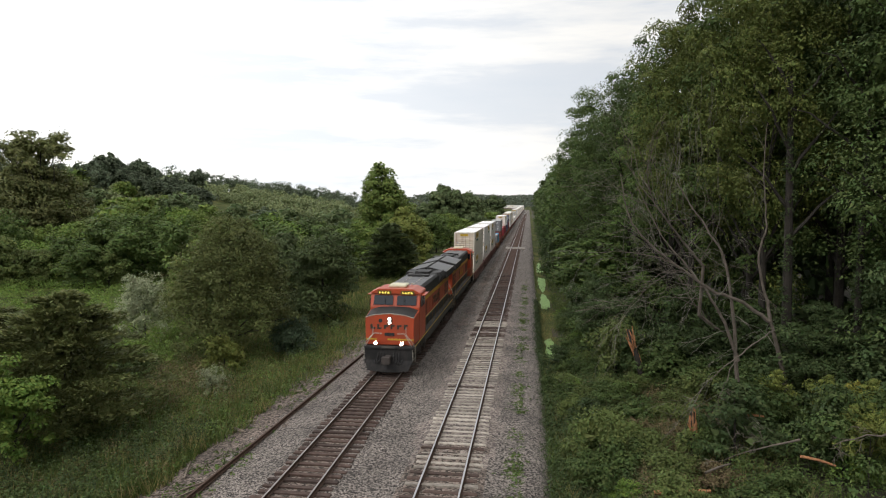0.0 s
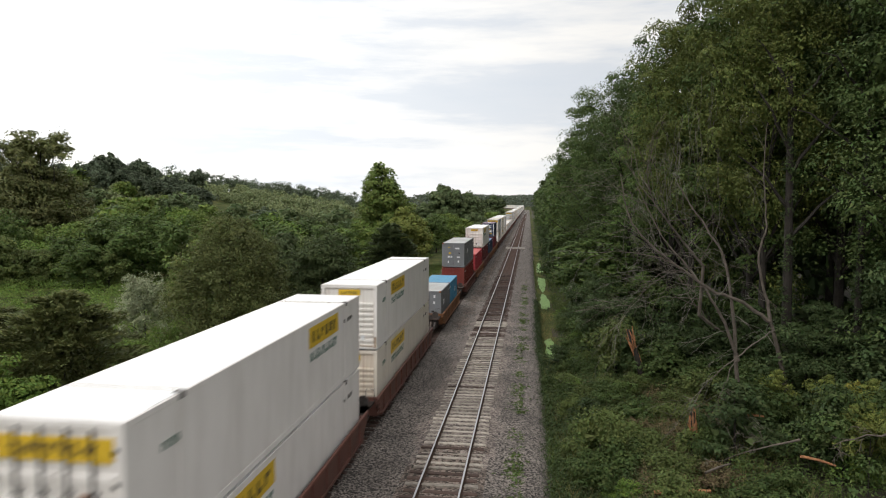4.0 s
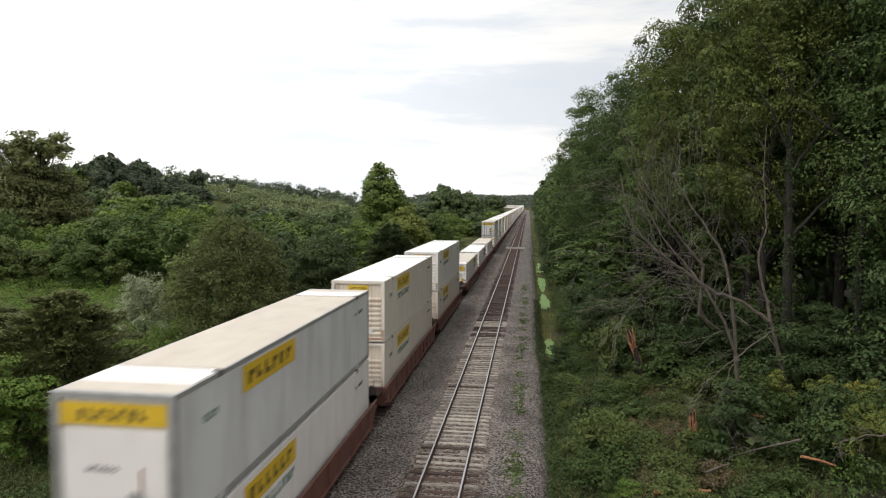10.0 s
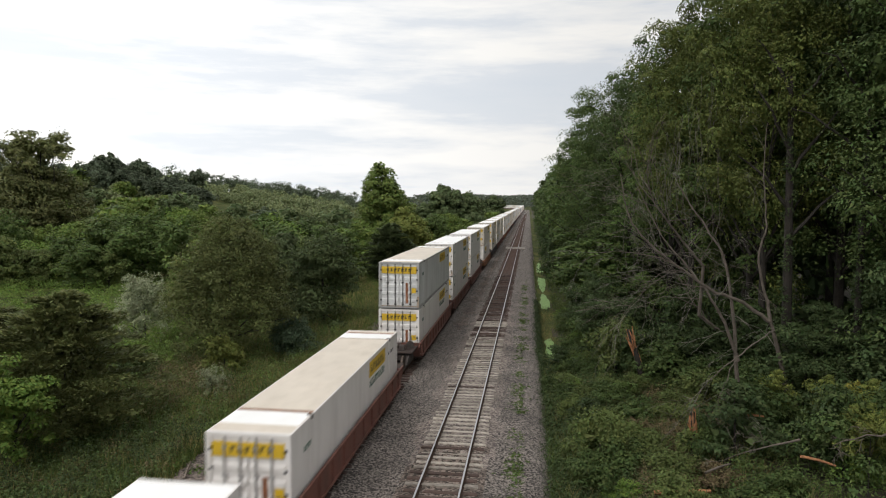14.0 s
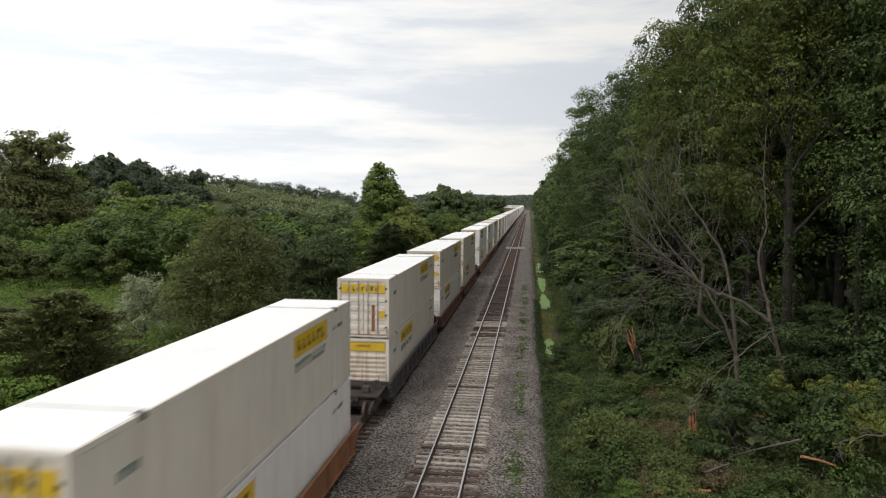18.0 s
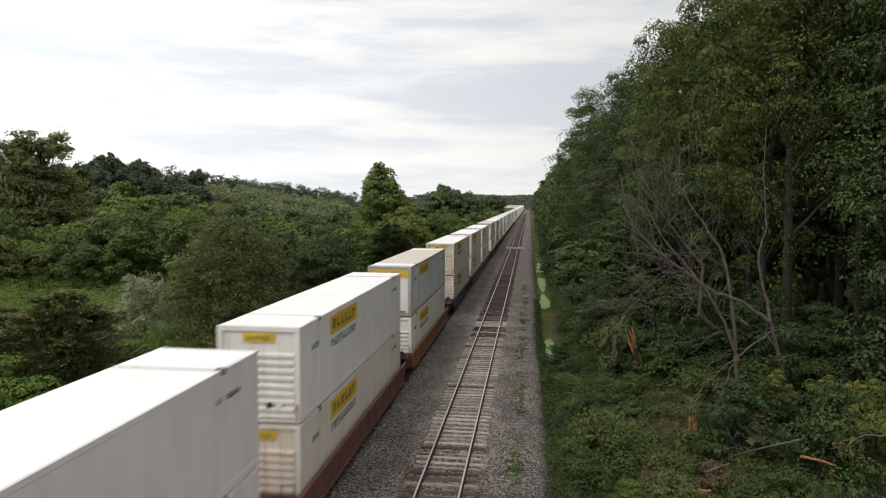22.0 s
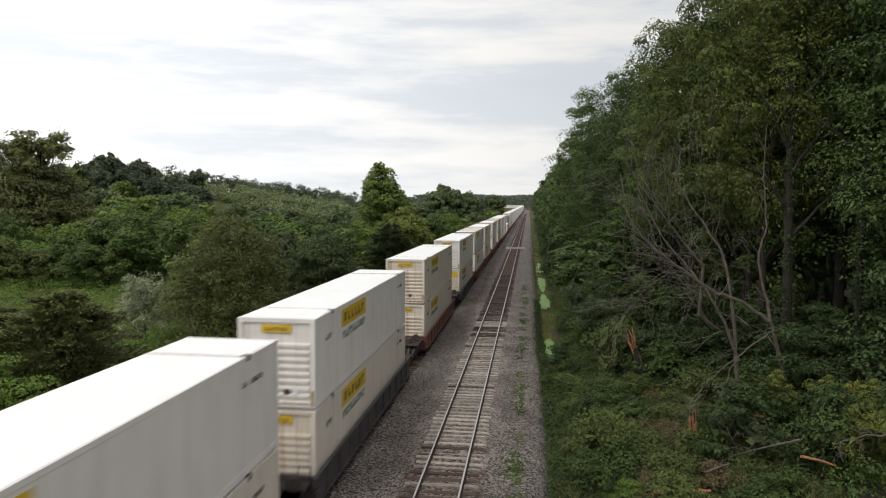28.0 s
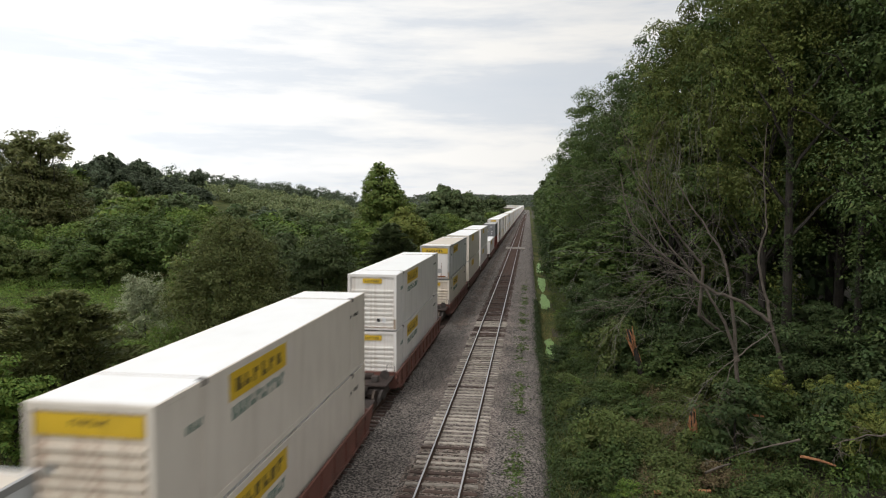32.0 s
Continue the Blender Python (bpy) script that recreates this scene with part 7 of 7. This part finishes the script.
    boxes_part("roof_hatch", [(-0.8, 0.8, P3(11.5), P3(12.1), 4.48, 4.66), (-0.55, 0.55, P3(13.4), P3(15.2), 4.48, 4.7)], black, t, "", 0.03)
    bm = bmesh.new()
    prism(bm, [(-1.19, 3.66), (1.19, 3.66), (1.45, 4.2), (1.3, 4.6), (0.5, 4.5), (-0.5, 4.5), (-1.3, 4.6), (-1.45, 4.2)], P3(14.0), P3(16.2), "y")
    part("radiator_shoulder", bm, black, t, "", 0.02)
    # flared radiator wings at the rear
    for sx in (-1, 1):
        bm = bmesh.new()
        prism(bm, [(sx * 0.04, 3.72), (sx * 1.17, 3.72), (sx * 1.56, 4.02), (sx * 1.56, 4.42), (sx * 0.06, 4.78)], P3(16.2), P3(21.6), "y")
        part("radiator_wing", bm, black, t, "", 0.02)
        boxes_part("radiator_core", [tuple(sorted((sx * 1.1, sx * 1.5))) + (P3(16.4), P3(21.4), 3.86, 3.96)], M["dark_gap"], t)
        bm = bmesh.new()
        v = [bm.verts.new((sx * x, P3(y), z)) for x, y, z in ((0.14, 16.35, 4.772), (1.48, 16.35, 4.452), (1.48, 21.45, 4.452), (0.14, 21.45, 4.772))]
        bm.faces.new(v)
        part("radiator_lid", bm, roof, t)
        bm = bmesh.new()
        tube(bm, [(sx * 1.52, P3(16.4), 4.44), (sx * 1.52, P3(21.4), 4.44)], 0.018, 5)
        part("wing_trim", bm, M["loco_rail"], t)
    boxes_part("rear_plate", [(-1.0, 1.0, P3(20.88), P3(20.93), 1.7, 3.6)], orange, t)
    boxes_part("rear_headlight_housing", [(-0.16, 0.16, P3(20.9), P3(21.0), 3.3, 3.6)], black, t, "", 0.02)
    boxes_part("rear_stripe", [(-1.0, 1.0, P3(20.925), P3(20.945), 1.95, 2.05)], yel, t)
    boxes_part("rear_platform", [(-1.45, 1.45, P3(21.0), P3(21.6), 1.42, 1.58)], black, t)
    boxes_part("rear_pilot", [(-1.4, 1.4, P3(21.35), P3(21.6), 0.35, 1.42)], black, t, "", 0.04)
    boxes_part("rear_coupler", [(-0.17, 0.17, P3(21.5), P3(22.3), 0.7, 1.05)], M["truck"], t, "", 0.03)
    for sx in (-1, 1):
        bm = bmesh.new()
        tube(bm, [(sx * 0.5, P3(21.1), 2.6), (sx * 0.9, P3(21.2), 2.55), (sx * 1.2, P3(21.55), 2.1), (sx * 1.42, P3(21.6), 1.5), (sx * 1.42, P3(21.6), 0.7)], 0.024, 6)
        part("rear_handrail", bm, M["loco_rail"], t)
    # fuel tank and trucks
    bm = bmesh.new()
    prism(bm, [(-1.35, 1.3), (-1.45, 0.9), (-1.15, 0.42), (1.15, 0.42), (1.45, 0.9), (1.35, 1.3)], P3(8.4), P3(13.8), "y")
    part("fuel_tank", bm, grey, t, "dusty grey fuel tank", 0.03)
    for yc in (4.6, 17.6):
        truck = boxes_part("truck_frame", [(sx * 1.12 - 0.09, sx * 1.12 + 0.09, P3(yc - 2.5), P3(yc + 2.5), 0.6, 0.95) for sx in (-1, 1)] + [(-1.0, 1.0, P3(yc - 0.3), P3(yc + 0.3), 0.6, 1.2)], M["truck"], t)
        for dy in (-1.85, 0.0, 1.85):
            for sx in (-1, 1):
                bm = bmesh.new()
                tube(bm, [(sx * 0.69, P3(yc + dy), 0.53), (sx * 0.70, P3(yc + dy), 0.53), (sx * 0.715, P3(yc + dy), 0.53), (sx * 0.83, P3(yc + dy), 0.53)], [0.25, 0.56, 0.53, 0.53], 22)
                part("wheel", bm, M["wheel"], truck)
                boxes_part("axle_box", [tuple(sorted((sx * 1.0, sx * 1.3))) + (P3(yc + dy - 0.2), P3(yc + dy + 0.2), 0.38, 0.72)], M["truck"], truck, "", 0.03)
                bm = bmesh.new()
                tube(bm, [(sx * 1.14, P3(yc + dy + 0.5), 0.55), (sx * 1.14, P3(yc + dy + 0.5), 0.98)], 0.11, 8)
                part("spring", bm, M["truck"], truck)
    return t


LOCO_AT = 38.0
ride(locomotive("orange and black diesel locomotive with lit headlights", True), LOCO_AT + 11.15)
ride(locomotive("orange and black diesel locomotive running backwards, unlit", False), LOCO_AT + 22.4 + 11.15, 0.0, True)


def motions():
    """The train comes along the line at an even speed and passes under the bridge."""
    for thing, s, z, flip in MOVERS:
        rows = []
        for t in range(0, 33, 2):
            dx, y, a = bend(s - SPEED * t)
            rows.append((float(t), pose(XL + dx, y, z, rz=math.degrees(a) + (180 if flip else 0))))
        walk(thing, rows)


motions()
